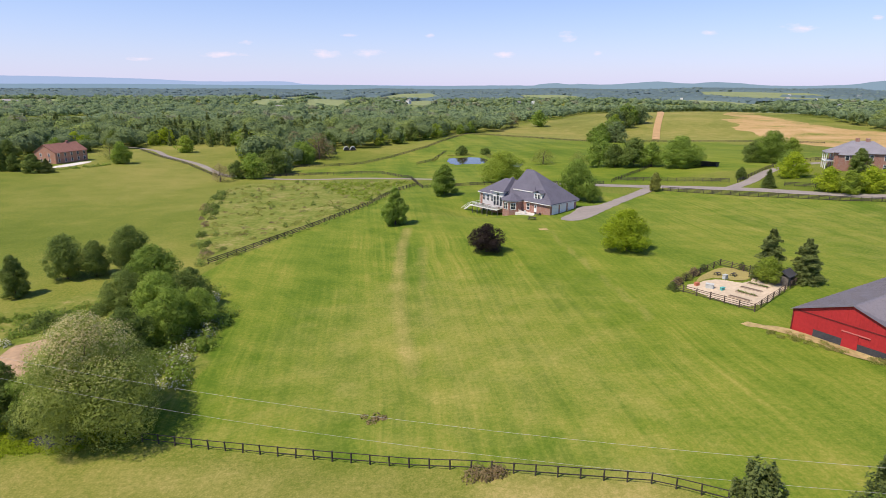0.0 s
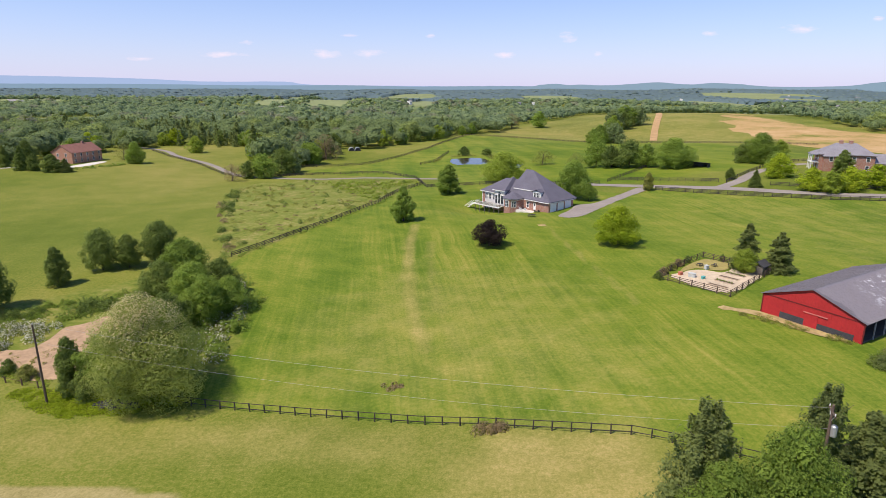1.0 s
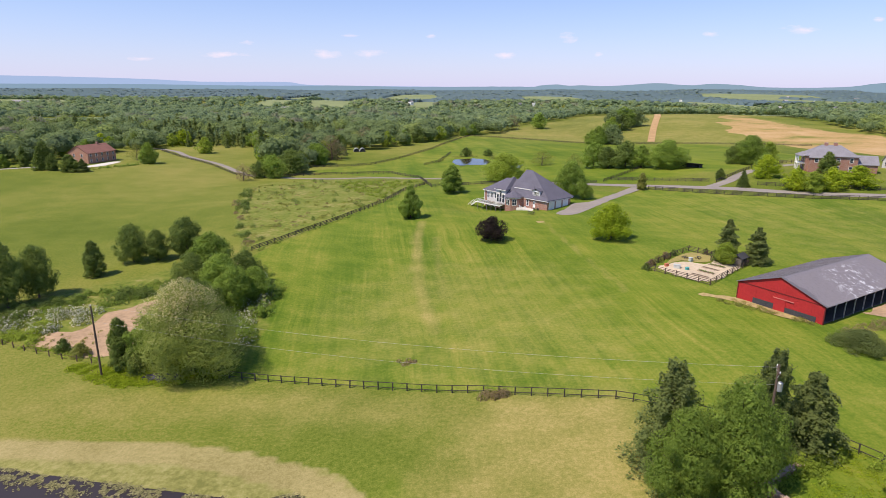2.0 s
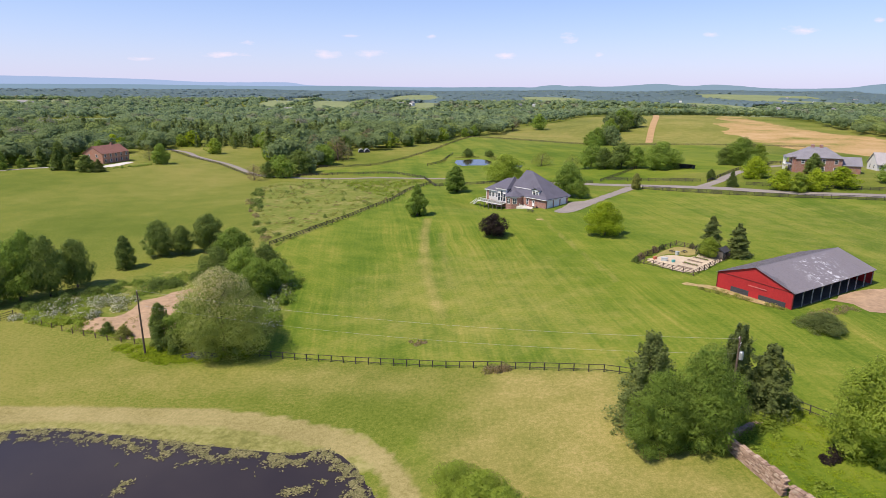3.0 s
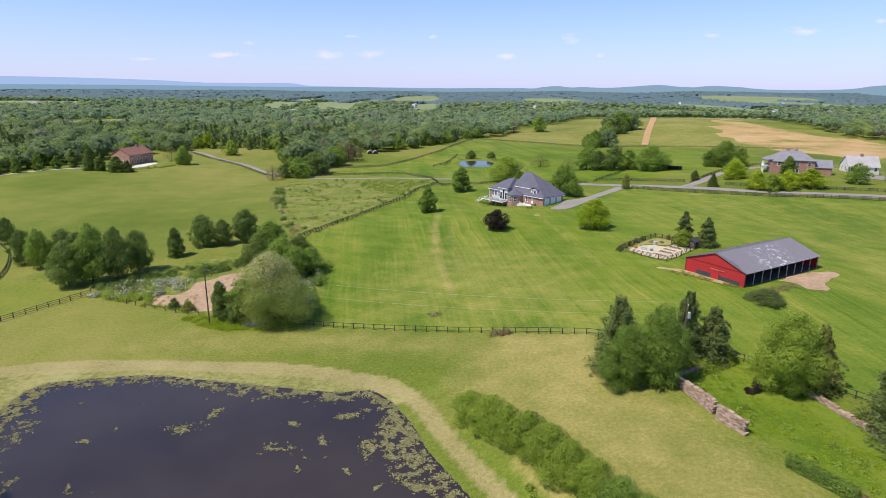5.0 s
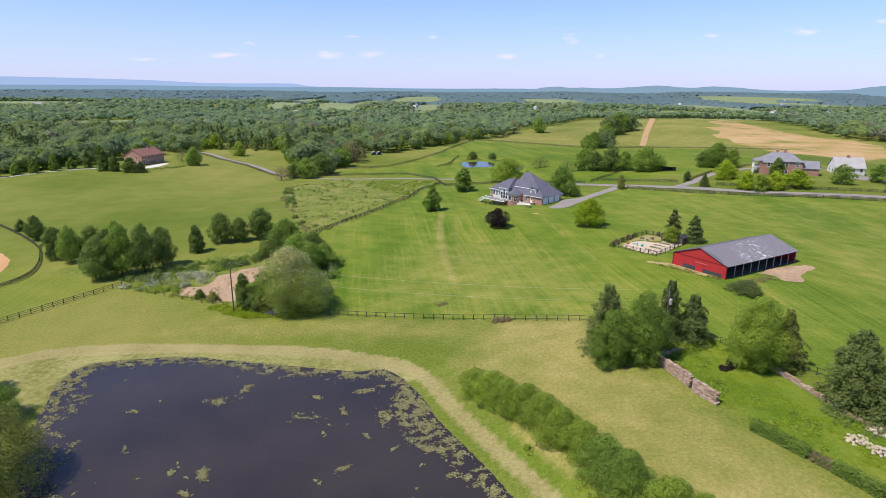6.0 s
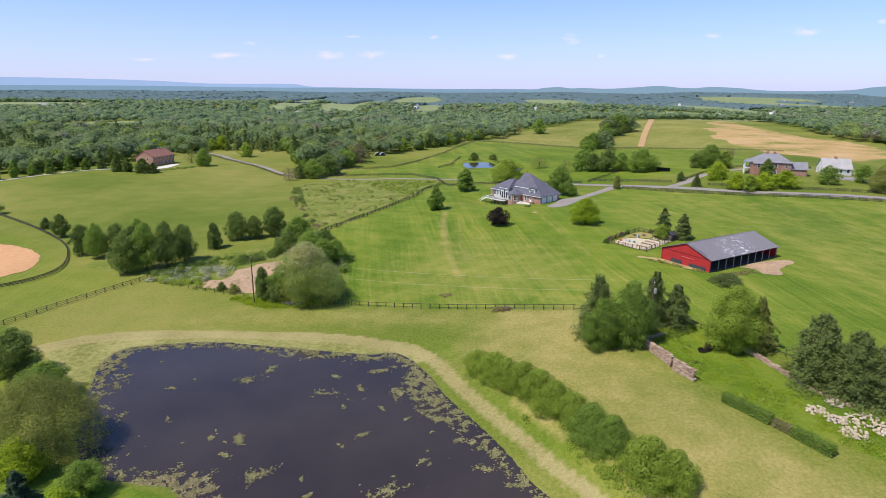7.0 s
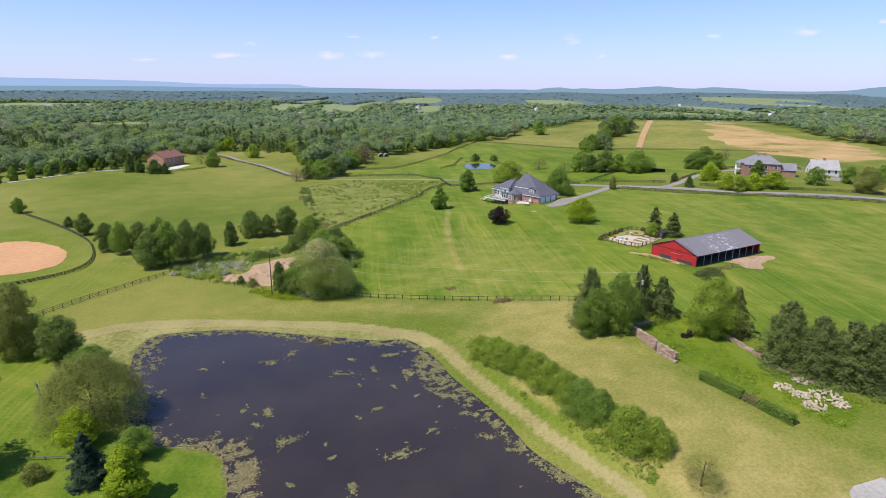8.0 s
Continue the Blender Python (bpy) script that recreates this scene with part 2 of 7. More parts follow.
M_GROUND = ground_material()
M_LEAF = {
    "mid": foliage("leaf_green", (0.158, 0.236, 0.044), (0.360, 0.485, 0.094)),
    "dark": foliage("leaf_deep_green", (0.112, 0.166, 0.044), (0.285, 0.365, 0.092)),
    "light": foliage("leaf_light_green", (0.210, 0.288, 0.040), (0.440, 0.535, 0.090)),
    "lime": foliage("leaf_lime", (0.235, 0.325, 0.020), (0.50, 0.585, 0.055)),
    "purple": foliage("leaf_purple", (0.030, 0.024, 0.023), (0.082, 0.060, 0.052)),
    "flower": foliage("leaf_blossom", (0.190, 0.245, 0.058), (0.405, 0.465, 0.120), ((0.66, 0.58, 0.32), 4.5, 13.0, 0.42)),
    "white": foliage("leaf_white_blossom", (0.135, 0.18, 0.04), (0.31, 0.35, 0.09), ((0.74, 0.72, 0.62), -20.0, -10.0, 0.48)),
    "conifer": foliage("needle_green", (0.115, 0.155, 0.054), (0.300, 0.352, 0.112)),
    "blue": foliage("needle_blue", (0.06, 0.1, 0.06), (0.16, 0.215, 0.12)),
    "olive": foliage("leaf_olive", (0.185, 0.205, 0.048), (0.43, 0.445, 0.125)),
    # the nearest woods: leaf colours already lifted and blued a little for haze
    "wood": foliage("woodland_leaf", (0.150, 0.215, 0.092), (0.320, 0.400, 0.160), None, 0.55),
    "wood_deep": foliage("woodland_deep_leaf", (0.122, 0.182, 0.092), (0.265, 0.340, 0.150), None, 0.55),
    "wood_light": foliage("woodland_fresh_leaf", (0.190, 0.260, 0.082), (0.395, 0.465, 0.150), None, 0.55),
    "grey": foliage("woodland_grey_leaf", (0.200, 0.205, 0.140), (0.365, 0.360, 0.232), None, 0.55),
    "bare": foliage("budding_twig", (0.22, 0.165, 0.085), (0.46, 0.36, 0.2)),
}
M_BARK = plain("bark", (0.11, 0.085, 0.065), 0.95, grain=6, vary=0.35, bump=0.5)
# farther woods: distance haze put into the leaf colour, bluer band by band
M_FARWOOD_HAZED = foliage("far_woodland_hazed_leaf", (0.150, 0.228, 0.248), (0.200, 0.280, 0.290), None, 0.10)
M_MIDWOOD_HAZED = {
    "wood": foliage("hill_wood_hazed_leaf", (0.185, 0.262, 0.135), (0.300, 0.385, 0.190), None, 0.35),
    "wood_deep": foliage("hill_deep_hazed_leaf", (0.150, 0.225, 0.130), (0.255, 0.335, 0.180), None, 0.35),
    "wood_light": foliage("hill_fresh_hazed_leaf", (0.230, 0.305, 0.130), (0.370, 0.445, 0.190), None, 0.35),
    "grey": foliage("hill_grey_hazed_leaf", (0.215, 0.245, 0.155), (0.335, 0.355, 0.215), None, 0.35),
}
M_FAR_HAZED = {
    "wood": foliage("far_wood_hazed_leaf", (0.165, 0.240, 0.230), (0.235, 0.312, 0.290), None, 0.16),
    "wood_deep": foliage("far_deep_hazed_leaf", (0.145, 0.218, 0.220), (0.205, 0.280, 0.275), None, 0.16),
    "wood_light": foliage("far_fresh_hazed_leaf", (0.190, 0.268, 0.235), (0.275, 0.352, 0.300), None, 0.16),
    "grey": foliage("far_grey_hazed_leaf", (0.175, 0.242, 0.238), (0.245, 0.312, 0.300), None, 0.16),
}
M_STONE_DUST = plain("dirt", (0.40, 0.27, 0.165), 0.95, grain=1.2, vary=0.3, bump=0.4)
M_STRAWSOIL = plain("straw_soil", (0.36, 0.27, 0.12), 0.95, grain=1.4, vary=0.45, bump=0.4)
M_SAND = plain("sand", (0.52, 0.42, 0.30), 0.95, grain=1.5, vary=0.2, bump=0.3)
M_ASPHALT = plain("worn_asphalt", (0.275, 0.240, 0.215), 0.9, grain=1.5, vary=0.18, bump=0.2)
M_GRAVEL = plain("pale_gravel", (0.40, 0.37, 0.33), 0.95, grain=2.0, vary=0.25, bump=0.4)
M_CLAY = plain("infield_clay", (0.54, 0.295, 0.14), 0.95, grain=0.6, vary=0.15, bump=0.2)
M_FENCE = plain("black_stained_board", (0.055, 0.046, 0.040), 0.75, grain=8, vary=0.4)
M_FENCE_GREY = plain("weathered_board", (0.16, 0.14, 0.12), 0.9, grain=8, vary=0.35)
M_WHITE = plain("white_paint", (0.78, 0.77, 0.75), 0.5, grain=4, vary=0.06, bump=0.05)
M_DARKIN = plain("shed_floor_earth", (0.10, 0.085, 0.07), 0.95, grain=2, vary=0.3)
M_GLASS = Mat("window_glass", 0.08, 0.0, 0.6).color((0.035, 0.045, 0.06)).m
M_POLE = plain("treated_pole", (0.13, 0.092, 0.068), 0.9, grain=5, vary=0.3)
M_METAL = plain("galvanised_metal", (0.55, 0.56, 0.57), 0.45, 0.6, grain=5, vary=0.12)

# ---- shape helpers ----


def smooth(lo, hi, v):
    t = np.clip((np.asarray(v, float) - lo) / (hi - lo), 0, 1)
    return t * t * (3 - 2 * t)


def inside(poly, x, y):
    """Signed distance to a closed outline, positive inside."""
    x, y = np.asarray(x, float), np.asarray(y, float)
    best, odd = np.full(x.shape, 1e18), np.zeros(x.shape, bool)
    n = len(poly)
    for i in range(n):
        (ax, ay), (bx, by) = poly[i], poly[(i + 1) % n]
        dx, dy = bx - ax, by - ay
        t = np.clip(((x - ax) * dx + (y - ay) * dy) / (dx * dx + dy * dy + 1e-12), 0, 1)
        best = np.minimum(best, (x - ax - t * dx) ** 2 + (y - ay - t * dy) ** 2)
        if ay != by:
            odd ^= ((ay > y) != (by > y)) & (x < (bx - ax) * (y - ay) / (by - ay) + ax)
    return np.where(odd, 1, -1) * np.sqrt(best)


def curve_points(pts, closed=False, step=1.5):
    """Points along a smooth line through pts."""
    pts = [Vector(p).to_2d() for p in pts]
    n, out = len(pts), []
    for i in range(n if closed else n - 1):
        if closed:
            a, b, c, d = (pts[(i + k) % n] for k in (-1, 0, 1, 2))
        else:
            a, b, c, d = pts[max(i - 1, 0)], pts[i], pts[i + 1], pts[min(i + 2, n - 1)]
        m = max(1, int((c - b).length / step))
        for k in range(m):
            t = k / m
            out.append(0.5 * ((2 * b) + (c - a) * t + (2 * a - 5 * b + 4 * c - d) * t * t + (3 * b - a - 3 * c + d) * t ** 3))
    if not closed:
        out.append(pts[-1])
    return [(p.x, p.y) for p in out]


def lattice(x, y, seed=0):
    """Smooth value noise on the plane, 0 to 1."""
    x, y = np.asarray(x, float), np.asarray(y, float)
    xi, yi = np.floor(x).astype(np.int64), np.floor(y).astype(np.int64)
    fx, fy = x - xi, y - yi
    fx, fy = fx * fx * (3 - 2 * fx), fy * fy * (3 - 2 * fy)

    def v(i, j):
        k = (i * 374761393 + j * 668265263 + seed * 974711) & 0x7FFFFFFF
        k = ((k ^ (k >> 13)) * 1274126177) & 0x7FFFFFFF
        return ((k ^ (k >> 16)) & 0xFFFF) / 65535.0
    return (v(xi, yi) * (1 - fx) + v(xi + 1, yi) * fx) * (1 - fy) + (v(xi, yi + 1) * (1 - fx) + v(xi + 1, yi + 1) * fx) * fy


# ---- the lie of the land: broad swells (x, y, reach, rise) ----
SWELLS = [(-60, 30, 60, 0.23), (40, 20, 45, 3.74), (10, 75, 50, -3.73), (60, 80, 45, 6.52), (-80, 110, 60, 0.92), (10, 140, 50, 3.81),
          (70, 180, 50, -0.47), (-20, 200, 60, 3.75), (160, 200, 80, 13.2), (-90, 280, 80, -4.8), (20, 320, 80, 1.52), (-180, 290, 90, 6.52),
          (150, 330, 90, 4.41), (20, 500, 110, 5.43), (150, 560, 100, -8.8), (310, 790, 170, 13.92), (120, 880, 150, -9.69), (9, 180, 8, -3.1), (17, 171, 6.5, -1.2), (32, 166, 9, -0.85), (-38, 62, 14, -0.4)]
WATER = -0.92
POND = curve_points([(-78.5, 35.5), (-76.7, 38.2), (-71.4, 39.6), (-60, 41.6), (-53, 40.7), (-45.9, 39.2), (-32.2, 36.9), (-24.3, 35.8), (-19.8, 36.9), (-15.7, 33.3),
                     (-11.8, 26.7), (-8.8, 19), (-3.6, 10), (1.3, 0.5), (3.8, -6), (8.1, -11.8), (12, -16.9), (17, -26), (19, -42), (4, -58), (-22, -60), (-36, -42), (-40.5, -20),
                     (-43.2, -12), (-46.6, -7.9), (-53, -6.6), (-58.5, -5.6), (-63, -2), (-67.6, 4.4), (-71.5, 12.4), (-75, 21.3), (-77.4, 28.1)], True, 2.0)


POND2 = curve_points([(1.8, 321), (3.6, 334), (9.0, 336.5), (15.0, 341), (22.0, 336), (25.4, 324), (20.5, 309), (12.0, 308.5), (6.0, 306)], True, 3)
BARN_PLAN = [(59.4, 68.1), (84.5, 83.2), (76.6, 96.3), (51.5, 81.3)]


def land(x, y):
    """Height of the ground."""
    x, y = np.asarray(x, float), np.asarray(y, float)
    z = np.full(x.shape, -1.0)
    for cx, cy, r, a in SWELLS:
        z = z + a * np.exp(-((x - cx) ** 2 + (y - cy) ** 2) / (2 * r * r))
    far = np.hypot(x, y)
    z = z + smooth(700, 1600, far) * (lattice(x / 420, y / 420, 5) - 0.55) * 22 + smooth(1700, 4600, far) * 12
    z = z + smooth(2600, 4200, y) * 16 * np.exp(-((x - 1900) / 1500) ** 2) * (0.6 + 0.5 * lattice(x / 500, y / 900, 9))
    return z


def terrain(x, y):
    """The ground with the pond's basin dug into it."""
    z = land(x, y)
    d = inside(POND, x, y)
    shore = smooth(-11, 0.5, d)
    pad = smooth(-5, 0.5, inside(BARN_PLAN, x, y))
    z = z * (1 - pad) + 7.62 * pad
    dip = inside(POND2, x, y)
    low = smooth(-9, 0, dip)
    z = z * (1 - low) + 3.45 * low - 0.5 * smooth(0, 2.5, dip)
    return z * (1 - shore) - 0.78 * shore - 1.3 * smooth(-0.6, 3.5, d)


def gz(x, y):
    return float(terrain(np.array([float(x)]), np.array([float(y)]))[0])


def mesh_of(name, verts, faces, material, shade_smooth=False):
    me = bpy.data.meshes.new(name)
    me.from_pydata(np.asarray(verts).tolist() if isinstance(verts, np.ndarray) else verts, [], faces.tolist() if isinstance(faces, np.ndarray) else faces)
    me.materials.append(material)
    if shade_smooth:
        me.polygons.foreach_set("use_smooth", np.ones(len(me.polygons), bool))
    me.update()
    return me


def quick_mesh(name, verts, quads, material):
    """A mesh from arrays of corners and of four-sided faces."""
    me = bpy.data.meshes.new(name)
    nv, nf, k = len(verts), len(quads), quads.shape[1]
    me.vertices.add(nv)
    me.vertices.foreach_set("co", np.ascontiguousarray(verts, np.float32).ravel())
    me.loops.add(nf * k)
    me.loops.foreach_set("vertex_index", np.ascontiguousarray(quads, np.int32).ravel())
    me.polygons.add(nf)
    me.polygons.foreach_set("loop_start", np.arange(0, nf * k, k, dtype=np.int32))
    me.materials.append(material)
    me.update(calc_edges=True)
    return me


def part(name, bm, material, parent, label=""):
    """Links a bmesh as one mesh under a thing or a part."""
    me = bpy.data.meshes.new(name)
    bm.to_mesh(me)
    bm.free()
    me.materials.append(material)
    ob = new(name, me)
    ob.parent = parent
    return tagged(ob, label)


def thing(name, label, category, m=None, group="", kind=""):
    ob = new(name)
    ob.empty_display_size = 0.3
    if m is not None:
        ob.matrix_basis = m
    return tagged(ob, label, category, group, kind)


def box(bm, x0, x1, y0, y1, z0, z1):
    vs = [bm.verts.new(p) for p in ((x0, y0, z0), (x1, y0, z0), (x1, y1, z0), (x0, y1, z0), (x0, y0, z1), (x1, y0, z1), (x1, y1, z1), (x0, y1, z1))]
    for f in ((3, 2, 1, 0), (4, 5, 6, 7), (0, 1, 5, 4), (1, 2, 6, 5), (2, 3, 7, 6), (3, 0, 4, 7)):
        bm.faces.new([vs[i] for i in f])
    return bm


def a_box(*b):
    return box(bmesh.new(), *b)


def soft_box(x0, x1, y0, y1, z0, z1, r=0.02):
    bm = a_box(x0, x1, y0, y1, z0, z1)
    bmesh.ops.bevel(bm, geom=bm.edges[:], offset=r, segments=1, affect="EDGES")
    return bm


def solid(bm, outline, lift):
    """A prism from an outline of points, pushed along lift."""
    a = [bm.verts.new(p) for p in outline]
    b = [bm.verts.new(Vector(p) + Vector(lift)) for p in outline]
    bm.faces.new(a[::-1])
    bm.faces.new(b)
    n = len(a)
    for i in range(n):
        bm.faces.new((a[i], a[(i + 1) % n], b[(i + 1) % n], b[i]))
    bmesh.ops.recalc_face_normals(bm, faces=bm.faces[:])
    return bm


def tube(bm, pts, radii, sides=7):
    """A tapered tube along pts."""
    rings = []
    for i, p in enumerate(pts):
        p = Vector(p)
        d = (Vector(pts[min(i + 1, len(pts) - 1)]) - Vector(pts[max(i - 1, 0)])).normalized()
        a = d.orthogonal().normalized()
        b = d.cross(a)
        rings.append([bm.verts.new(p + radii[i] * (a * math.cos(k * 2 * math.pi / sides) + b * math.sin(k * 2 * math.pi / sides))) for k in range(sides)])
    for r, s in zip(rings, rings[1:]):
        for k in range(sides):
            bm.faces.new((r[k], r[(k + 1) % sides], s[(k + 1) % sides], s[k]))
    bm.faces.new(rings[0][::-1])
    bm.faces.new(rings[-1])
    return bm


# ---- ground, one sheet to the horizon ----
def graded(lo, hi, fine, step, grow, limit):
    """Coordinates with an even fine stretch from lo to hi that widen outside."""
    mid = list(np.arange(lo, hi + 0.01, fine))
    up, s = [], step
    v = mid[-1]
    while v < limit[1]:
        s = min(s * grow, 160)
        v += s
        up.append(v)
    down, s, v = [], step, mid[0]
    while v > limit[0]:
        s = min(s * grow, 160)
        v -= s
        down.append(v)
    return np.array(down[::-1] + mid + up)


LAWN = [(-40, 65.6), (-24, 61.8), (-4, 57), (3, 55.6), (12, 53.4), (22, 50.6), (42, 39), (56, 25), (75, 10), (160, 40), (230, 130), (176, 154), (116, 166), (72, 193), (62, 186),
        (45, 205), (10, 226), (-12, 236), (-18, 222), (-24, 190), (-36, 161), (-49, 137), (-54, 120), (-46, 95), (-36, 84)]
SCRUB = [(-56, 129), (-67, 156), (-92, 240), (-87, 262), (-59, 270), (-20, 254), (-11, 236), (-18, 218), (-24, 190), (-36, 161), (-48, 137)]
THICKET = [(-40, 69), (-60, 68), (-78, 78), (-96, 84), (-122, 92), (-118, 100), (-90, 100), (-70, 118), (-52, 124), (-40, 100), (-36, 84)]
LUSH = [(33, 34), (44, 38), (50, 28), (56, 14), (62, 2), (54, -6), (44, 4), (36, 16), (34, 24)]
STRAW = [(-2, 47), (6, 54), (22, 53), (22, 44), (26, 28), (32, 21), (20, 20), (10, 34)]
RIGHT_DRY = [(18, -14), (28, -10), (44, -12), (72, -24), (64, -70), (24, -70), (20, -30)]
NEAR_FIELD = [(-8, 30), (0, 44), (20, 42), (33, 14), (46, -10), (70, -30), (60, -80), (22, -80), (21, -16), (12, 8)]
WORN_LAWN = [(-26, 66), (-2, 60), (20, 56), (30, 72), (26, 104), (8, 118), (-16, 112), (-28, 92)]
FENCE_FIELD = [(-60, 60), (-24, 60.5), (3, 54), (2, 47), (-20, 50), (-44, 53), (-70, 52)]
LEFT_LAWN = [(-88, 12), (-60, -6), (-44, -10), (-38, -30), (-60, -80), (-200, -80), (-160, 40), (-110, 48), (-94, 30)]

gx = graded(-112, 100, 1.2, 1.2, 1.05, (-4900, 4900))
gy = graded(-40, 124, 1.2, 1.2, 1.035, (-420, 4900))
X, Y = np.meshgrid(gx, gy)
Z = terrain(X, Y)
near = (np.abs(X) < 260) & (Y < 420)
Z = Z + np.where(near, (lattice(X / 6, Y / 6, 2) - 0.5) * 0.12, 0)
verts = np.stack([X, Y, Z], -1).reshape(-1, 3)
ny, nx = X.shape
idx = np.arange(nx * ny).reshape(ny, nx)
quads = np.stack([idx[:-1, :-1], idx[:-1, 1:], idx[1:, 1:], idx[1:, :-1]], -1).reshape(-1, 4)
gm = quick_mesh("ground", verts, quads, M_GROUND)
gm.polygons.foreach_set("use_smooth", np.ones(len(gm.polygons), bool))


def soft_mask(poly, w=2.0):
    return smooth(-w, w, inside(poly, X, Y))


# fields on the hill beyond the house and along the far slopes
HILL = [(24, 560), (80, 545), (110, 525), (180, 530), (262, 518), (420, 880), (420, 1000), (262, 1000), (130, 800)]
PADDOCK = [(-80, 305), (-40, 330), (-11, 400), (24, 548), (110, 523), (232, 509), (240, 330), (120, 225), (60, 210), (10, 232), (-12, 262)]
TAN = [(388, 814), (303, 621), (288, 535), (285, 472), (299, 430), (313, 393), (354, 413), (382, 447), (409, 523), (381, 597), (380, 688)]
lawn_w = np.maximum.reduce([soft_mask(LAWN), soft_mask(PADDOCK, 4), soft_mask(LEFT_LAWN), 0.35 * soft_mask(HILL, 8)])
MAT = [(-93, 36), (-87, 44), (-77, 37), (-75, 26), (-78, 19), (-85, 25)]
shore_d = inside(POND, X, Y)


def along(line, half):
    """Weight of a strip along a line, 1 on it and 0 past the half width given at each end."""
    best = np.full(X.shape, 9.0)
    for i in range(len(line) - 1):
        (ax, ay), (bx, by) = line[i], line[i + 1]
        dx, dy = bx - ax, by - ay
        t = np.clip(((X - ax) * dx + (Y - ay) * dy) / (dx * dx + dy * dy), 0, 1)
        w = half[0] + (half[1] - half[0]) * (i + t) / (len(line) - 1)
        best = np.minimum(best, np.hypot(X - ax - t * dx, Y - ay - t * dy) / w)
    return best


# the pale trodden rim of the pond: broad on the north shore, a narrow path on the east
rim_n = curve_points([(-97, 33.0), (-93.4, 37.0), (-88, 40.8), (-82.5, 43.0), (-72, 44.6), (-62, 45.2), (-48, 45.0), (-38, 44.4), (-29, 42.4), (-21, 39.4), (-16.4, 37.2)], False, 4)
rim_e = curve_points([(-16.4, 37.6), (-12.6, 34.6), (-9.4, 29), (-7.2, 23.4), (-4.0, 17.0), (0.3, 9.4), (4.2, 2.6), (7.4, -3.6), (11.0, -9.0), (15.0, -14.8), (19.5, -24), (22, -40)], False, 4)
bank_w = np.maximum(1 - smooth(0.70, 1.15, along(rim_n, (2.6, 2.3))), 1 - smooth(0.45, 1.6, along(rim_e, (1.5, 0.85))))
raft_w = np.maximum(soft_mask(MAT, 1.5), smooth(-5.6, -3.8, shore_d) * (1 - smooth(-0.5, 2, shore_d)) * smooth(28, 36, Y) * smooth(-8, -14, X))
verge = curve_points([(-8.5, 36.5), (-4.4, 27.0), (-1.6, 20.0), (2.4, 12.0), (6.4, 4.8), (10.0, -1.6), (14.0, -7.4), (18.5, -15.0), (23, -26)], False, 4)
fresh_w = np.maximum.reduce([0.7 * (1 - smooth(0.3, 1.3, along(verge, (1.6, 3.0)))), 0.6 * soft_mask([(4, 84), (30, 72), (52, 62), (58, 72), (44, 92), (36, 118), (44, 150), (20, 150), (2, 150), (4, 110)], 14),
                             0.8 * soft_mask([(20, 215), (80, 205), (100, 225), (235, 330), (232, 500), (110, 520), (60, 420), (24, 300)], 10), 0.55 * soft_mask(LEFT_LAWN), 0.6 * soft_mask(LUSH), 0.6 * soft_mask([(-97, 82), (-104, 66), (-124, 14), (-200, 30), (-230, 140), (-160, 130), (-126, 96), (-108, 88)], 5)])
# two faint wheel tracks down the lawn
tyre_w = np.maximum(1 - smooth(0.3, 1.3, along([(-9.5, 152), (-9.8, 130), (-8.8, 112), (-7.0, 92), (-4.0, 78)], (1.5, 1.9))), 0.6 * (1 - smooth(0.3, 1.3, along([(-4.6, 134), (-3.8, 112), (-2.2, 92), (0.4, 80)], (1.2, 1.4)))))
tyre_w = np.maximum(tyre_w, 0.55 * (1 - smooth(0.2, 1.2, along([(25.5, 152), (27.5, 134), (30, 112), (33.5, 88)], (0.9, 0.9)))))
straw_w = np.maximum.reduce([0.80 * soft_mask(STRAW, 6), 0.84 * soft_mask(RIGHT_DRY, 10), 0.70 * soft_mask(NEAR_FIELD, 8), 0.26 * soft_mask(WORN_LAWN, 16), 0.6 * tyre_w, 0.16 * soft_mask([(92, 60), (160, 30), (240, 120), (180, 152), (116, 164), (84, 184), (70, 150), (84, 110)], 18), 0.9 * (1 - smooth(0.3, 1.2, along([(3.4, 13.5), (6.5, 8.2), (9.6, 3.0)], (1.3, 1.6)))), 0.95 * (1 - smooth(0.3, 1.2, along([(17.4, -9.0), (21.4, -14.4), (27, -20)], (1.6, 3.4)))), 0.42 * soft_mask(FENCE_FIELD, 5), 0.8 * soft_mask(TAN, 10), 0.33 * soft_mask(HILL, 8)])
scrub_w = np.maximum.reduce([soft_mask(SCRUB), 0.62 * soft_mask(THICKET)])
lawn_w = np.maximum(lawn_w, 0.9 * soft_mask(LUSH))
cov = gm.color_attributes.new("cover", "FLOAT_COLOR", "POINT")
cov.data.foreach_set("color", np.stack([lawn_w, straw_w, scrub_w, np.ones_like(X)], -1).astype(np.float32).ravel())
tone = gm.color_attributes.new("tone", "FLOAT_COLOR", "POINT")
tone.data.foreach_set("color", np.stack([bank_w, fresh_w, raft_w, np.ones_like(X)], -1).astype(np.float32).ravel())
ground = tagged(new("ground", gm), "mown green pasture and olive meadow rolling to the horizon", "ground", kind="structure")


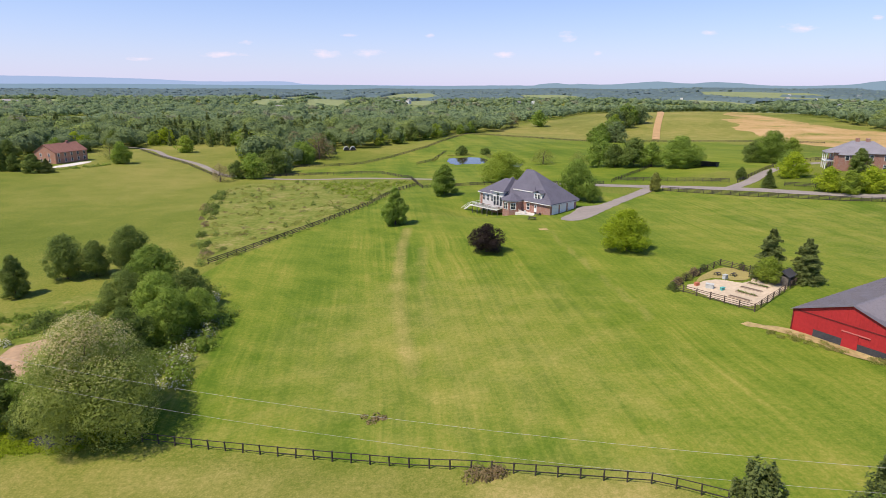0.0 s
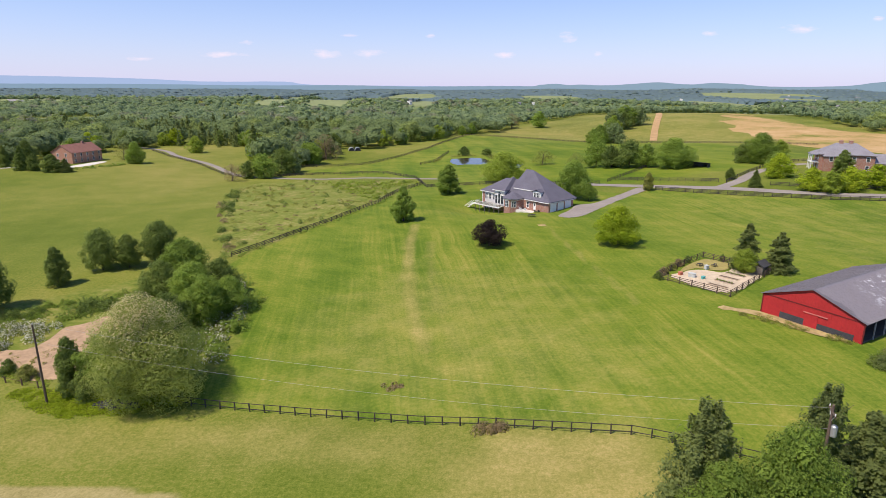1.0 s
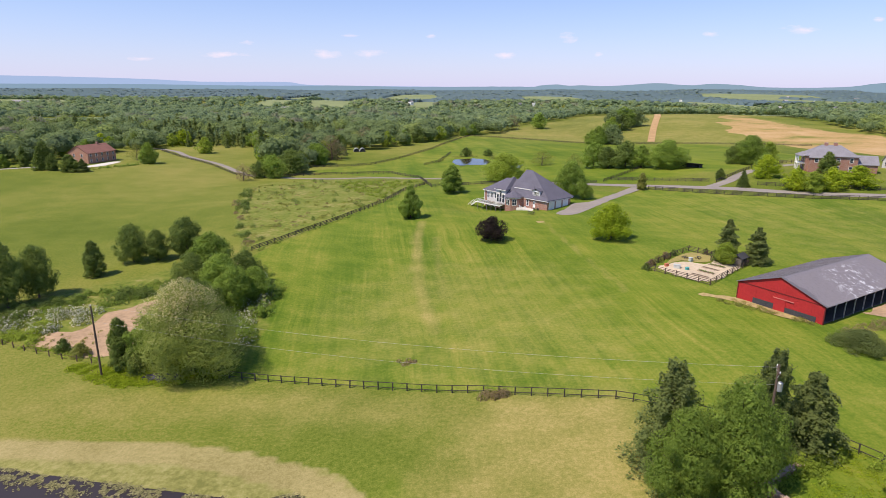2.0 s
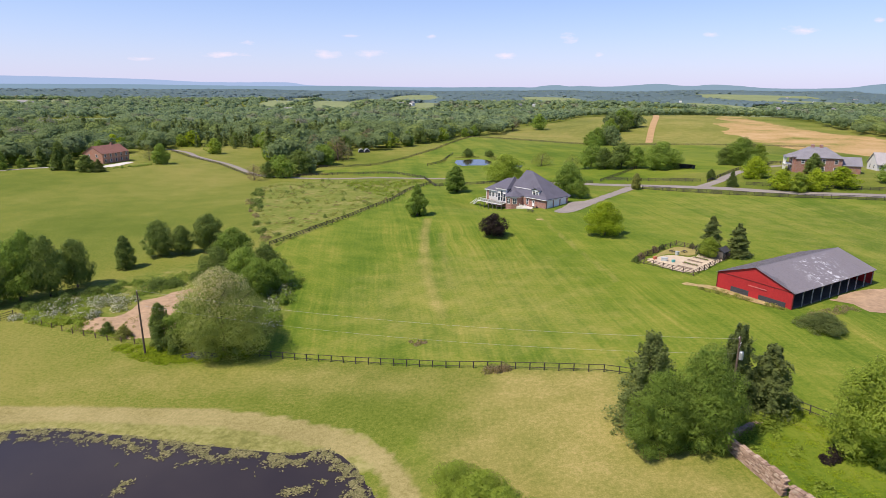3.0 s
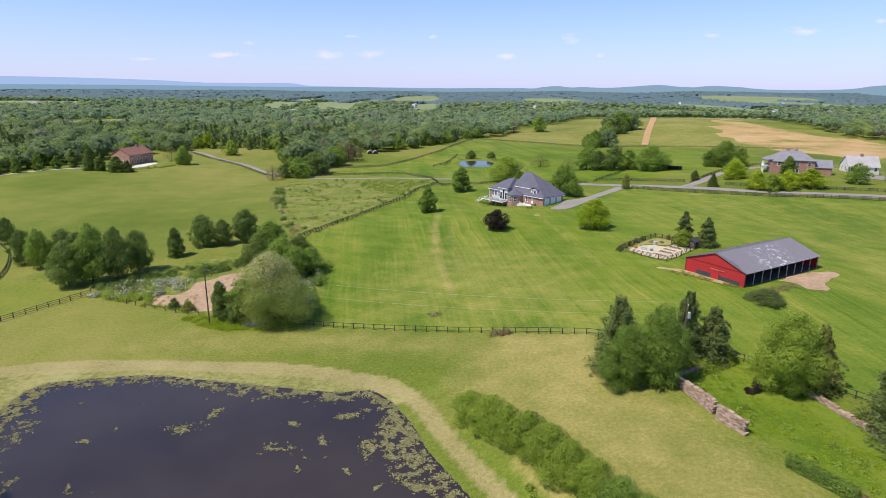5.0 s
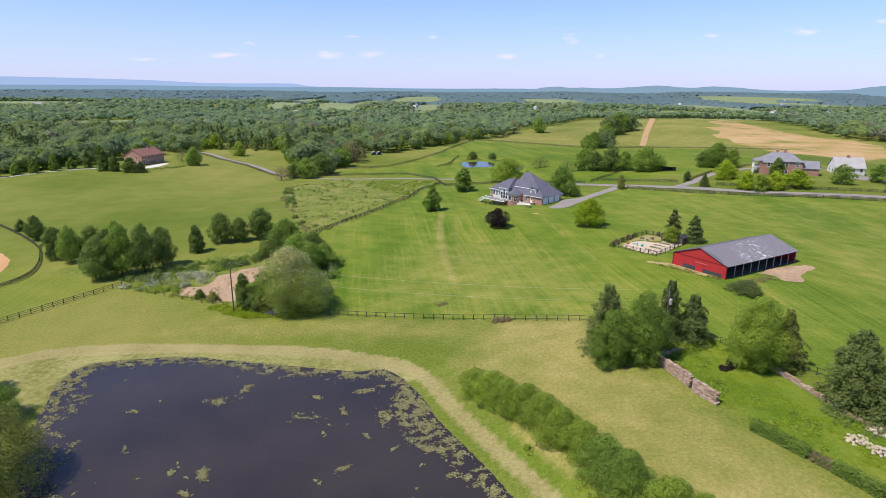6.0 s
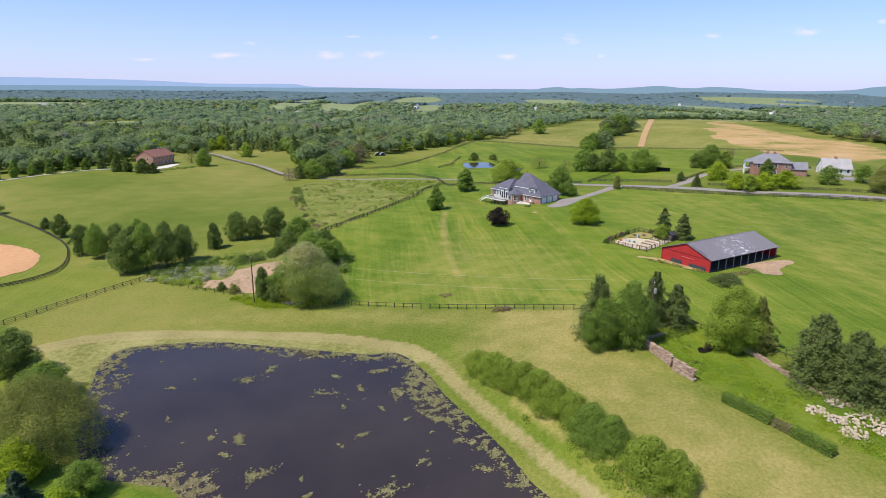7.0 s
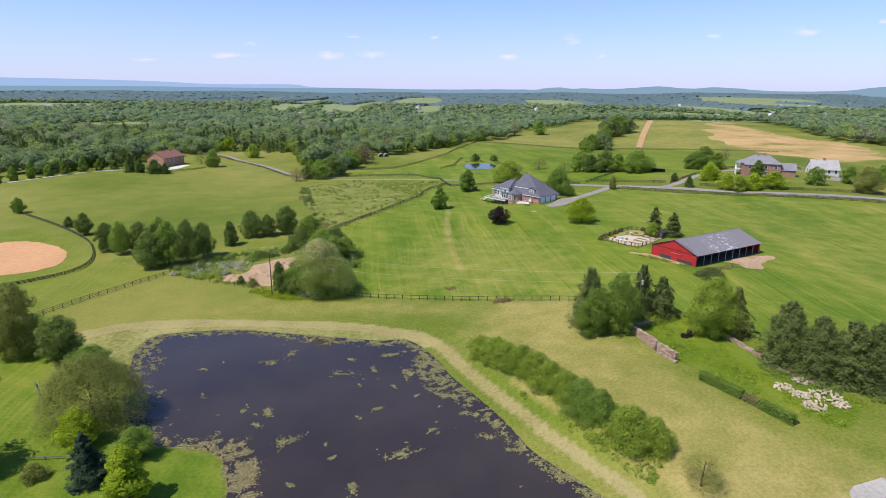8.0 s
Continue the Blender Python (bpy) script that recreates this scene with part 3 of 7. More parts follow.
def drape(name, outline, material, label, category, lift=0.05, cell=1.5, closed=True, kind="structure", step=1.5, ragged=0.0):
    """A sheet with a curved outline that lies on the ground, its edge more or less ragged."""
    loop = curve_points(outline, True, step) if closed else outline
    if ragged:
        lx, ly = np.array([p[0] for p in loop]), np.array([p[1] for p in loop])
        dx = (lattice(lx / ragged / 2, ly / ragged / 2, 51) + 0.6 * lattice(lx / ragged, ly / ragged, 52) - 0.8) * 1.5 * ragged
        dy = (lattice(lx / ragged / 2, ly / ragged / 2, 53) + 0.6 * lattice(lx / ragged, ly / ragged, 54) - 0.8) * 1.5 * ragged
        loop = list(zip((lx + dx).tolist(), (ly + dy).tolist()))
    bm = bmesh.new()
    bm.faces.new([bm.verts.new((x, y, 0)) for x, y in loop])
    xs, ys = [p[0] for p in loop], [p[1] for p in loop]
    for axis, vals in (((1, 0, 0), np.arange(min(xs) + cell, max(xs), cell)), ((0, 1, 0), np.arange(min(ys) + cell, max(ys), cell))):
        for v in vals:
            bmesh.ops.bisect_plane(bm, geom=bm.verts[:] + bm.edges[:] + bm.faces[:], plane_co=Vector(axis) * float(v), plane_no=axis)
    co = np.array([v.co[:] for v in bm.verts])
    z = terrain(co[:, 0], co[:, 1])
    for v, h in zip(bm.verts, z):
        v.co.z = h + lift
    bmesh.ops.recalc_face_normals(bm, faces=bm.faces[:])
    if bm.faces and sum(f.normal.z for f in bm.faces) < 0:
        bmesh.ops.reverse_faces(bm, faces=bm.faces[:])
    me = bpy.data.meshes.new(name)
    bm.to_mesh(me)
    bm.free()
    me.materials.append(material)
    return tagged(new(name, me), label, category, kind=kind)


def ribbon(name, line, width, material, label, category, lift=0.07, step=4.0):
    """A strip of even width along a line on the ground."""
    pts = curve_points(line, False, step)
    v, f = [], []
    for i, (x, y) in enumerate(pts):
        a, b = pts[max(i - 1, 0)], pts[min(i + 1, len(pts) - 1)]
        d = Vector((b[0] - a[0], b[1] - a[1])).normalized()
        w = width[0] + (width[1] - width[0]) * i / (len(pts) - 1) if isinstance(width, tuple) else width
        for s in (-0.5, 0, 0.5):
            px, py = x - d.y * s * w, y + d.x * s * w
            v.append((px, py, gz(px, py) + lift + (0.04 if s == 0 else 0)))
    for i in range(len(pts) - 1):
        for k in (0, 1):
            f.append((i * 3 + k + 1, i * 3 + k, i * 3 + k + 3, i * 3 + k + 4))
    return tagged(new(name, mesh_of(name, v, f, material)), label, category, kind="structure")


# ---- ponds ----
def water_material():
    m = Mat("pond_water", 0.08, 0.0, 0.3)
    v = m.place()
    m.color(m.ramp(m.noise(v, 0.05, 3), [(0.35, (0.034, 0.026, 0.025)), (0.7, (0.050, 0.039, 0.034))]))
    m.bump(m.noise(v, 1.6, 3), 0.05, 0.02)
    return m.m


M_WATER = water_material()


def water_sheet(name, loop, level, label):
    bm = bmesh.new()
    bm.faces.new([bm.verts.new((x, y, level)) for x, y in loop])
    bmesh.ops.triangulate(bm, faces=bm.faces[:])
    bmesh.ops.recalc_face_normals(bm, faces=bm.faces[:])
    if bm.faces[:][0].normal.z < 0:
        bmesh.ops.reverse_faces(bm, faces=bm.faces[:])
    me = bpy.data.meshes.new(name)
    bm.to_mesh(me)
    bm.free()
    me.materials.append(M_WATER)
    return tagged(new(name, me), label, "pond", kind="structure")


water_sheet("water", POND, WATER, "dark still farm pond water with floating weed")
water_sheet("water", POND2, 3.36, "small farm pond reflecting the pale sky")
water_sheet("water", curve_points([(27, 290), (33, 297), (44, 296), (46, 288), (36, 284)], True, 3), gz(36, 290) + 0.12, "end of the small pond behind the house")

# ---- trees ----


def cards(cen, nrm, size, rng, fold=0.25):
    """Sprays of leaves: small bent four-cornered sheets at cen, facing about nrm."""
    n = len(cen)
    nrm = nrm / (np.linalg.norm(nrm, axis=1, keepdims=True) + 1e-9)
    r = rng.normal(size=(n, 3))
    a = np.cross(nrm, r)
    a /= np.linalg.norm(a, axis=1, keepdims=True) + 1e-9
    b = np.cross(nrm, a)
    s = (size * rng.uniform(0.6, 1.35, n))[:, None]
    k = rng.uniform(0.4, 0.8, n)[:, None]
    v = np.stack([cen - a * s, cen - b * s * k - nrm * s * fold, cen + a * s, cen + b * s * k + nrm * s * fold * 0.3], 1)
    return v.reshape(-1, 3), np.arange(4 * n).reshape(n, 4)


def leaves(cen, nrm, size, rng):
    """Tips of twigs: small three-cornered sheets at cen, facing about nrm."""
    n = len(cen)
    nrm = nrm / (np.linalg.norm(nrm, axis=1, keepdims=True) + 1e-9)
    a = np.cross(nrm, rng.normal(size=(n, 3)))
    a /= np.linalg.norm(a, axis=1, keepdims=True) + 1e-9
    b = np.cross(nrm, a)
    s = (size * rng.uniform(0.55, 1.4, n))[:, None]
    k = rng.uniform(0.45, 0.95, n)[:, None]
    v = np.stack([cen - a * s, cen + a * s * 0.4 - b * s * k, cen + a * s * 0.7 + b * s * k], 1)
    return v.reshape(-1, 3), np.arange(3 * n).reshape(n, 3)


def unit(rng, n):
    v = rng.normal(size=(n, 3))
    return v / np.linalg.norm(v, axis=1, keepdims=True)


def crown_round(rng, h, w, foot=0.05, n=2600, leaf=0.26, lobes=24, lean=0.8, open_=0.0, core=True):
    """A broadleaf crown: many rounded boughs of different size, with hollows between them and an uneven outline."""
    f = (np.arange(lobes) + rng.uniform(0.1, 0.9, lobes)) / lobes
    az = np.arange(lobes) * 2.39996 + rng.normal(size=lobes) * 0.5
    turn = rng.uniform(0, 6.283)
    prof = np.sin(math.pi * (0.06 + 0.90 * f) ** lean) ** 0.62
    small = 1.0 if lobes > 14 else 1.35
    rad = w * rng.uniform(0.10, 0.23, lobes) * (0.55 + 0.45 * prof) * small
    out = (prof * w * 0.5 * rng.uniform(0.74, 1.15, lobes) * (1 + 0.09 * np.cos(az - turn) + 0.08 * np.cos(2 * az + turn)) - rad * 0.85).clip(0)
    cen = np.stack([out * np.cos(az), out * np.sin(az), h * (foot + (1 - foot) * (0.05 + 0.93 * f)) - rad * 0.55 * (0.3 + f)], 1)
    fill = max(3, lobes // 5)
    ff = np.linspace(0.25, 0.8, fill)
    cen = np.concatenate([cen, np.stack([rng.normal(size=fill) * 0.04 * w, rng.normal(size=fill) * 0.04 * w, h * (foot + (1 - foot) * ff)], 1)])
    rad = np.concatenate([rad, w * 0.25 * np.sin(math.pi * ff ** lean) ** 0.6])
    tall = np.array([1, 1, 0.9])
    m = int(n * 1.9)
    which = rng.choice(len(cen), m, p=rad ** 2 / (rad ** 2).sum())
    o = unit(rng, m)
    q = cen[which] + o * tall * (rad[which] * (0.78 + 0.28 * rng.random(m)))[:, None]
    gap = np.linalg.norm((q[:, None, :] - cen[None]) / tall, axis=2) / rad[None]
    gap[np.arange(m), which] = 9
    keep = (gap.min(1) > 0.66) & (q[:, 2] > 0.015 * h) & (rng.random(m) >= open_)
    q, o = q[keep][:n], o[keep][:n]
    nrm = o + rng.normal(size=q.shape) * 0.27 + np.array([0, 0, 0.25])
    v, fc = leaves(q + rng.normal(size=q.shape) * 0.3 * leaf, nrm, leaf, rng)
    if core:
        # coarser inner sprays that close the crown against the light
        k = int(n * 0.16)
        which = rng.choice(len(cen), k, p=rad ** 2 / (rad ** 2).sum())
        o = unit(rng, k)
        q = cen[which] + o * tall * (rad[which] * (0.25 + 0.45 * rng.random(k)))[:, None]
        q[:, 2] = np.maximum(q[:, 2], 0.03 * h)
        iv, iq = leaves(q, o + rng.normal(size=q.shape) * 0.3, leaf * 2.1, rng)
        v, fc = np.concatenate([v, iv]), np.concatenate([fc, iq + len(v)])
    return v, fc


def crown_cone(rng, h, w, n=2400, leaf=0.24, tiers=15, foot=0.04, droop=0.25, full=0.60, loose=0.24):
    """A conifer: tiers of boughs that shorten towards the tip."""
    P, N = [], []
    per = n // (tiers * 9)
    for t in range(tiers):
        f = (t + rng.uniform(0, 0.6)) / tiers
        z, r = h * (foot + (1 - foot) * f), w / 2 * (1 - f) ** full * (0.78 + 0.40 * rng.random()) + 0.05 * w * (1 - f)
        nb = max(5, int(11 * (1 - f) + 4))
        off = rng.uniform(0, 6)
        for b in range(nb):
            az = off + b * 2 * math.pi / nb + rng.normal() * 0.15
            L = r * rng.uniform(0.6, 1.15)
            m = max(4, int(per * (0.4 + L / (w / 2)) * 9 / nb))
            s = rng.random(m) ** 0.55
            side = rng.normal(size=m) * 0.16 * L * (1.2 - s * 0.6)
            x, y = s * L * math.cos(az) - side * math.sin(az), s * L * math.sin(az) + side * math.cos(az)
            zz = z - droop * L * s ** 1.5 + rng.normal(size=m) * loose * h / tiers
            P.append(np.stack([x, y, zz], 1))
            N.append(np.stack([np.cos(az) * 0.5 + 0 * s, np.sin(az) * 0.5 + 0 * s, 0.8 + 0 * s], 1) + rng.normal(size=(m, 3)) * 0.5)
    return leaves(np.concatenate(P), np.concatenate(N), leaf, rng)


def crown_weep(rng, h, w, n=3000, leaf=0.24):
    """A willow: a low dome with hanging strands."""
    strands = 520
    az, s = rng.uniform(0, 6.283, strands), rng.uniform(0.05, 1, strands) ** 0.6
    top = h * (1.0 - 0.42 * s ** 2.4) * rng.uniform(0.88, 1.04, strands)
    drop = h * (0.2 + 0.42 * s) * rng.uniform(0.6, 1.1, strands)
    k = n // strands
    u = np.tile(np.linspace(0, 1, k), strands)
    i = np.repeat(np.arange(strands), k)
    r = s[i] * w / 2 * (0.9 + 0.12 * u)
    x, y = r * np.cos(az[i]), r * np.sin(az[i])
    z = np.maximum(top[i] - u * drop[i], 0.25)
    P = np.stack([x, y, z], 1) + rng.normal(size=(len(u), 3)) * np.array([0.4, 0.4, 0.2])
    N = np.stack([np.cos(az[i]), np.sin(az[i]), 0.3 + 0.9 * (1 - u)], 1) + rng.normal(size=(len(u), 3)) * 0.5
    return leaves(P, N, leaf, rng)


def trunk_mesh(rng, h, w, r, limbs=6, foot=0.2):
    bm = bmesh.new()
    lean = rng.normal(size=2) * 0.03 * h
    spine = [(lean[0] * f ** 2, lean[1] * f ** 2, -0.25 + f * (h * 0.82 + 0.25)) for f in (0, 0.12, 0.3, 0.55, 0.8, 1)]
    tube(bm, spine, [r * 1.35, r, r * 0.85, r * 0.6, r * 0.35, r * 0.12])
    for i in range(limbs):
        f = foot + 0.1 + (0.6 - foot * 0.5) * i / limbs
        z = h * f
        az = i * 2.4 + rng.uniform(-0.4, 0.4)
        L = w * 0.36 * (1.15 - 0.6 * f)
        x0, y0 = lean[0] * f * f, lean[1] * f * f
        tube(bm, [(x0, y0, z), (x0 + L * 0.5 * math.cos(az), y0 + L * 0.5 * math.sin(az), z + L * 0.30), (x0 + L * math.cos(az), y0 + L * math.sin(az), z + L * 0.75)],
             [r * 0.42 * (1.1 - f), r * 0.28 * (1.1 - f), r * 0.08], 5)
    return bm


STOCK = {}


def plant(kind, leaf, x, y, h, w, label, category="tree", group="", name="", variant=0, sink=0.1):
    """Plants one tree or shrub of a kind, h high and w wide, at (x, y)."""
    key = (kind, leaf, variant)
    rngp = random.Random(int(x * 131 + y * 977))
    m = Matrix.Translation((x, y, gz(x, y) - sink)) @ Matrix.Rotation(rngp.uniform(0, 6.28), 4, "Z")
    if key not in STOCK:
        rng = np.random.default_rng(17 + variant * 101 + sum(map(ord, kind + leaf)))
        H, W = {"round": (12, 10), "oval": (11, 6.5), "cone": (11, 5.5), "weep": (11, 13), "shrub": (3.2, 4.5), "bush": (6.5, 8), "fine": (12, 9), "veil": (12, 12), "pine": (11, 7), "open": (10, 9), "nodding": (10, 7), "far": (12, 10)}[kind]
        ob = thing(name or ("shrub" if kind in ("shrub", "bush") else "tree"), label, category)
        if kind == "round":
            v, q = crown_round(rng, H, W, 0.10, 8800, 0.180, 44, 0.74)
        elif kind == "fine":
            v, q = crown_round(rng, H, W, -0.02, 27000, 0.106, 60, 0.76)
        elif kind == "oval":
            v, q = crown_round(rng, H, W, 0.0, 6400, 0.19, 40, 0.60)
        elif kind == "cone":
            v, q = crown_cone(rng, H, W, 13000, 0.17, 19)
        elif kind == "nodding":
            v, q = crown_cone(rng, H, W, 14000, 0.16, 13, 0.04, 0.8)
        elif kind == "weep":
            v, q = crown_weep(rng, H, W, 34000, 0.115)
        elif kind == "open":
            v, q = crown_round(rng, H, W, 0.06, 5200, 0.12, 40, 0.8, 0.25, False)
        elif kind == "bush":
            v, q = crown_round(rng, H, W, -0.16, 17500, 0.102, 60, 0.66)
        elif kind == "pine":
            v, q = crown_cone(rng, H, W, 21000, 0.128, 19, -0.02, 0.22, 0.52, 0.55)
        elif kind == "veil":
            v, q = crown_round(rng, H, W, 0.0, 60000, 0.082, 80, 0.70)
        elif kind == "far":
            v, q = crown_round(rng, H, W, 0.0, 2500, 0.30, 30, 0.72)
        else:
            v, q = crown_round(rng, H, W, -0.25, 1900, 0.13, 18, 0.7)
        cr = new("crown", quick_mesh("crown", v, q, M_LEAF[leaf]))
        cr.parent = ob
        if kind in ("cone", "nodding"):
            part("trunk", trunk_mesh(rng, H, W, 0.17, 0), M_BARK, ob)
        elif kind in ("shrub", "bush"):
            part("stem", trunk_mesh(rng, H * 0.8, W, 0.09 if kind == "shrub" else 0.16, 5, 0.02), M_BARK, ob)
        else:
            part("trunk", trunk_mesh(rng, H, W, 0.24 if kind != "oval" else 0.18), M_BARK, ob)
        STOCK[key] = (ob, H, W)
        first = True
    else:
        first = False
    src, H, W = STOCK[key]
    m = m @ Matrix.Diagonal((w / W, w / W, h / H, 1))
    if first:
        src.matrix_basis = m
        ob = src
    else:
        keep = src.scale.copy()
        src.scale = (1, 1, 1)
        ob = copy_thing(src, m)
        src.scale = keep
    return tagged(ob, label, category, group)


def scatter(name, poly, count, hrange, wrange, leaf, label, seed, each=40, size=0.2, category="scrub", fringe=0.0):
    """Low growth that nobody could count, inside an outline."""
    rng = np.random.default_rng(seed)
    xs, ys = [p[0] for p in poly], [p[1] for p in poly]
    px, py = rng.uniform(min(xs), max(xs), count * 6), rng.uniform(min(ys), max(ys), count * 6)
    ok = inside(poly, px, py) > -fringe
    if count > 45:
        ok &= lattice(px / 7, py / 7, seed) > 0.38
    px, py = px[ok][:count], py[ok][:count]
    pz = terrain(px, py)
    each, size = int(each * 1.9), size * 0.8
    V, N = [], []
    for x, y, z in zip(px, py, pz):
        h, w = rng.uniform(*hrange), rng.uniform(*wrange)
        d = unit(rng, each)
        d[:, 2] = np.abs(d[:, 2])
        r = 0.6 + 0.4 * rng.random(each)
        V.append(np.array([x, y, z]) + d * r[:, None] * np.array([w / 2, w / 2, h]))
        N.append(d + rng.normal(size=d.shape) * 0.4 + np.array([0, 0, 0.3]))
    v, q = leaves(np.concatenate(V), np.concatenate(N), size, rng)
    return tagged(new(name, quick_mesh(name, v, q, M_LEAF[leaf])), label, category, kind="stuff")


# trees on the lawn round the house
plant("oval", "mid", -12.9, 156.8, 10.9, 7.4, "upright dark green oval tree on the mown lawn", group="lawn trees")
plant("oval", "mid", 0.4, 202.5, 11.3, 10.2, "broad green oval tree beside the board fence", group="lawn trees", variant=1)
plant("round", "purple", 9.9, 129.0, 6.8, 8.8, "low round purple-leaved tree on the lawn", group="lawn trees")
plant("round", "lime", 39.8, 124.0, 9.6, 11.0, "bright lime-green round maple on the lawn", group="lawn trees")
plant("round", "mid", 41.6, 183.5, 13.6, 11.4, "tall round green tree behind the garage", group="lawn trees")
plant("round", "mid", 45.8, 178.5, 6.0, 5.8, "small round green tree by the driveway", group="lawn trees")
plant("fine", "light", 23.7, 236.0, 12.6, 19, "wide pale green tree behind the brick house")
plant("oval", "olive", 69.9, 193.0, 6.6, 4.4, "slim pale green tree at the driveway mouth")

# thicket and orchard rows at the foot of the left meadow
ROW = [(-198.0, 164.2, 7.6, 6.2), (-147.6, 128.5, 9.0, 6.5), (-126.6, 105.9, 10.6, 7.6), (-119.6, 102.2, 12.0, 7.4), (-115.2, 106.5, 10.8, 8.2),
       (-102.2, 86.8, 12.6, 9.4), (-98.1, 90.5, 15.0, 9.4), (-93.0, 93.0, 14.8, 8.8), (-90.5, 99.0, 12.4, 8.2), (-110.0, 110.0, 11.8, 7.6), (-106, 98, 12, 8)]
for i, (x, y, h, w) in enumerate(ROW):
    plant("round", "dark" if i % 3 else "mid", x, y, h, w, "dense dark green round tree in a meadow row", group="meadow row trees", variant=i % 2)
plant("oval", "dark", -161.5, 141.0, 4.6, 4.5, "small dark green tree by the playing field")
plant("oval", "dark", -86.4, 113.0, 9.2, 5.8, "lone upright dark green tree in the meadow")
for i, (x, y, h, w) in enumerate([(-82.2, 123.5, 10.6, 9.0), (-76.6, 124.8, 8.6, 7.6), (-69.9, 127.3, 11.2, 9.8)]):
    plant("round", "dark", x, y, h, w, "round dark green tree beside the thicket", group="thicket trees", variant=i % 2)
for i, (x, y, h, w) in enumerate([(-57.8, 113.1, 11.0, 12.0), (-47.5, 105.0, 8.6, 9.0), (-51.1, 100.6, 9.7, 10), (-59.4, 104.8, 8.4, 8.5), (-46.0, 93.0, 9.5, 9.0), (-50, 86, 9.0, 9.0), (-43, 98, 7.5, 8)]):
    plant("round", ("mid", "dark")[i % 2], x, y, h, w, "spreading green tree in the overgrown thicket", group="thicket trees", variant=i % 2)
plant("veil", "flower", -44.6, 67.5, 16.2, 18.5, "large tree with creamy blossom over grey-green leaves")
plant("round", "mid", -52.0, 70.0, 9.0, 9.0, "lower green tree crowding the large blossom tree", variant=1)
plant("oval", "dark", -57.2, 69.5, 8.6, 5.0, "narrow dark shrubby tree behind the utility pole")
plant("shrub", "dark", -53.6, 66.8, 4.6, 5.4, "dark green bush at the pole's foot", "shrub")
plant("shrub", "dark", -69.5, 73.6, 2.6, 3.4, "low round bush on the bare bank", "shrub")
plant("shrub", "olive", -65.6, 72.2, 2.5, 3.6, "low bush with pale flower heads", "shrub")

# screen of trees at the near fence and by the stone ruin
plant("pine", "conifer", 22.3, 35.5, 13.6, 9.6, "tall dark pointed conifer at the fence corner")
plant("fine", "mid", 22.6, 31.0, 11.0, 8.2, "broad green tree in front of the conifer")
plant("fine", "mid", 27.8, 31.0, 14.0, 9.2, "broad full green tree by the ruined wall", variant=1)
plant("pine", "conifer", 34.8, 38.4, 12.4, 7.4, "narrow dark conifer behind the utility pole")
plant("nodding", "conifer", 39.2, 38.0, 9.8, 9.5, "grey-green conifer with hanging boughs")
plant("fine", "light", 46.2, 27.8, 13.4, 11.2, "full round green tree beside the stone ruin", variant=1)
plant("nodding", "olive", 51.6, 28.4, 10.6, 9.0, "grey-green tree with hanging boughs")
for i, (x, y, h, w) in enumerate([(55.4, 15.6, 12.6, 8.6), (58.8, 11.0, 11.8, 7.8), (63.2, 9.0, 12.0, 8.0), (67.4, 8.0, 12.3, 8.0), (72.5, 9.5, 12, 8)]):
    plant("pine", "conifer", x, y, h, w * 1.3, "broad dark green conifer in a screening row", group="screening conifers", variant=1)

# overgrown bushes along the pond bank
BANK_BUSHES = [(-2.6, 25.6, 4.6, 7.0, "light", 0), (0.2, 22.6, 5.2, 7.6, "light", 1), (2.4, 19.4, 5.4, 7.4, "light", 0), (5.0, 17.0, 5.6, 7.6, "light", 1), (7.4, 13.4, 5.8, 7.8, "light", 1),
               (9.4, 9.6, 5.6, 7.4, "light", 0), (11.2, 6.4, 5.4, 6.8, "light", 0), (13.4, 1.6, 6.2, 7.6, "mid", 1), (15.8, -1.6, 5.8, 7.2, "mid", 0), (19.2, -8.0, 6.8, 8.6, "light", 1), (21.8, -9.8, 5.8, 7.0, "light", 0)]
for i, (x, y, h, w, leaf, var) in enumerate(BANK_BUSHES):
    plant("bush", leaf, x, y, h, w, "overgrown green bush in a thick row on the pond bank", "shrub", "pond bank bushes", variant=var)
plant("open", "olive", 25.9, -18.0, 5.4, 6.8, "thin straggling grey-green bush in dry grass", "shrub", name="shrub")
plant("bush", "conifer", 60.6, 60.6, 2.9, 8.5, "low wide dark shrub beside the barn", "shrub")

# garden beside the pond
plant("weep", "olive", -70.2, 0.6, 12.0, 17.0, "large grey-green willow leaning over the pond")
plant("round", "lime", -68.6, -6.4, 7.0, 7.4, "bright yellow-green tree below the willow")
plant("cone", "blue", -61.8, -15.6, 8.2, 6.0, "dense blue-green spruce on the garden lawn")
plant("oval", "lime", -53.6, -19.8, 9.2, 7.0, "bright green leafy oval tree on the lawn", variant=1)
plant("round", "mid", -58.0, -9.5, 5.6, 6.2, "light green tree behind the spruce", variant=1)
plant("round", "dark", -90.4, 24.0, 10.4, 10.0, "dense green tree at the pond's end")
plant("fine", "olive", -101, 26.0, 17.0, 11.0, "tall grey-green tree at the pond's end")
plant("oval", "dark", -110, 30.0, 14.0, 9.0, "tall dark tree behind the pond garden")
plant("oval", "dark", -104, 12.0, 11.0, 9.0, "dark tree on the garden lawn")
plant("round", "dark", -84, -15.0, 15.0, 14.0, "large shady tree on the garden lawn")
plant("shrub", "olive", -70.3, -15.0, 3.0, 4.0, "low pale bush on the lawn", "shrub")
plant("round", "mid", -80.0, 17.0, 7.0, 9.0, "rounded grey-green tree at the water's edge", variant=1)

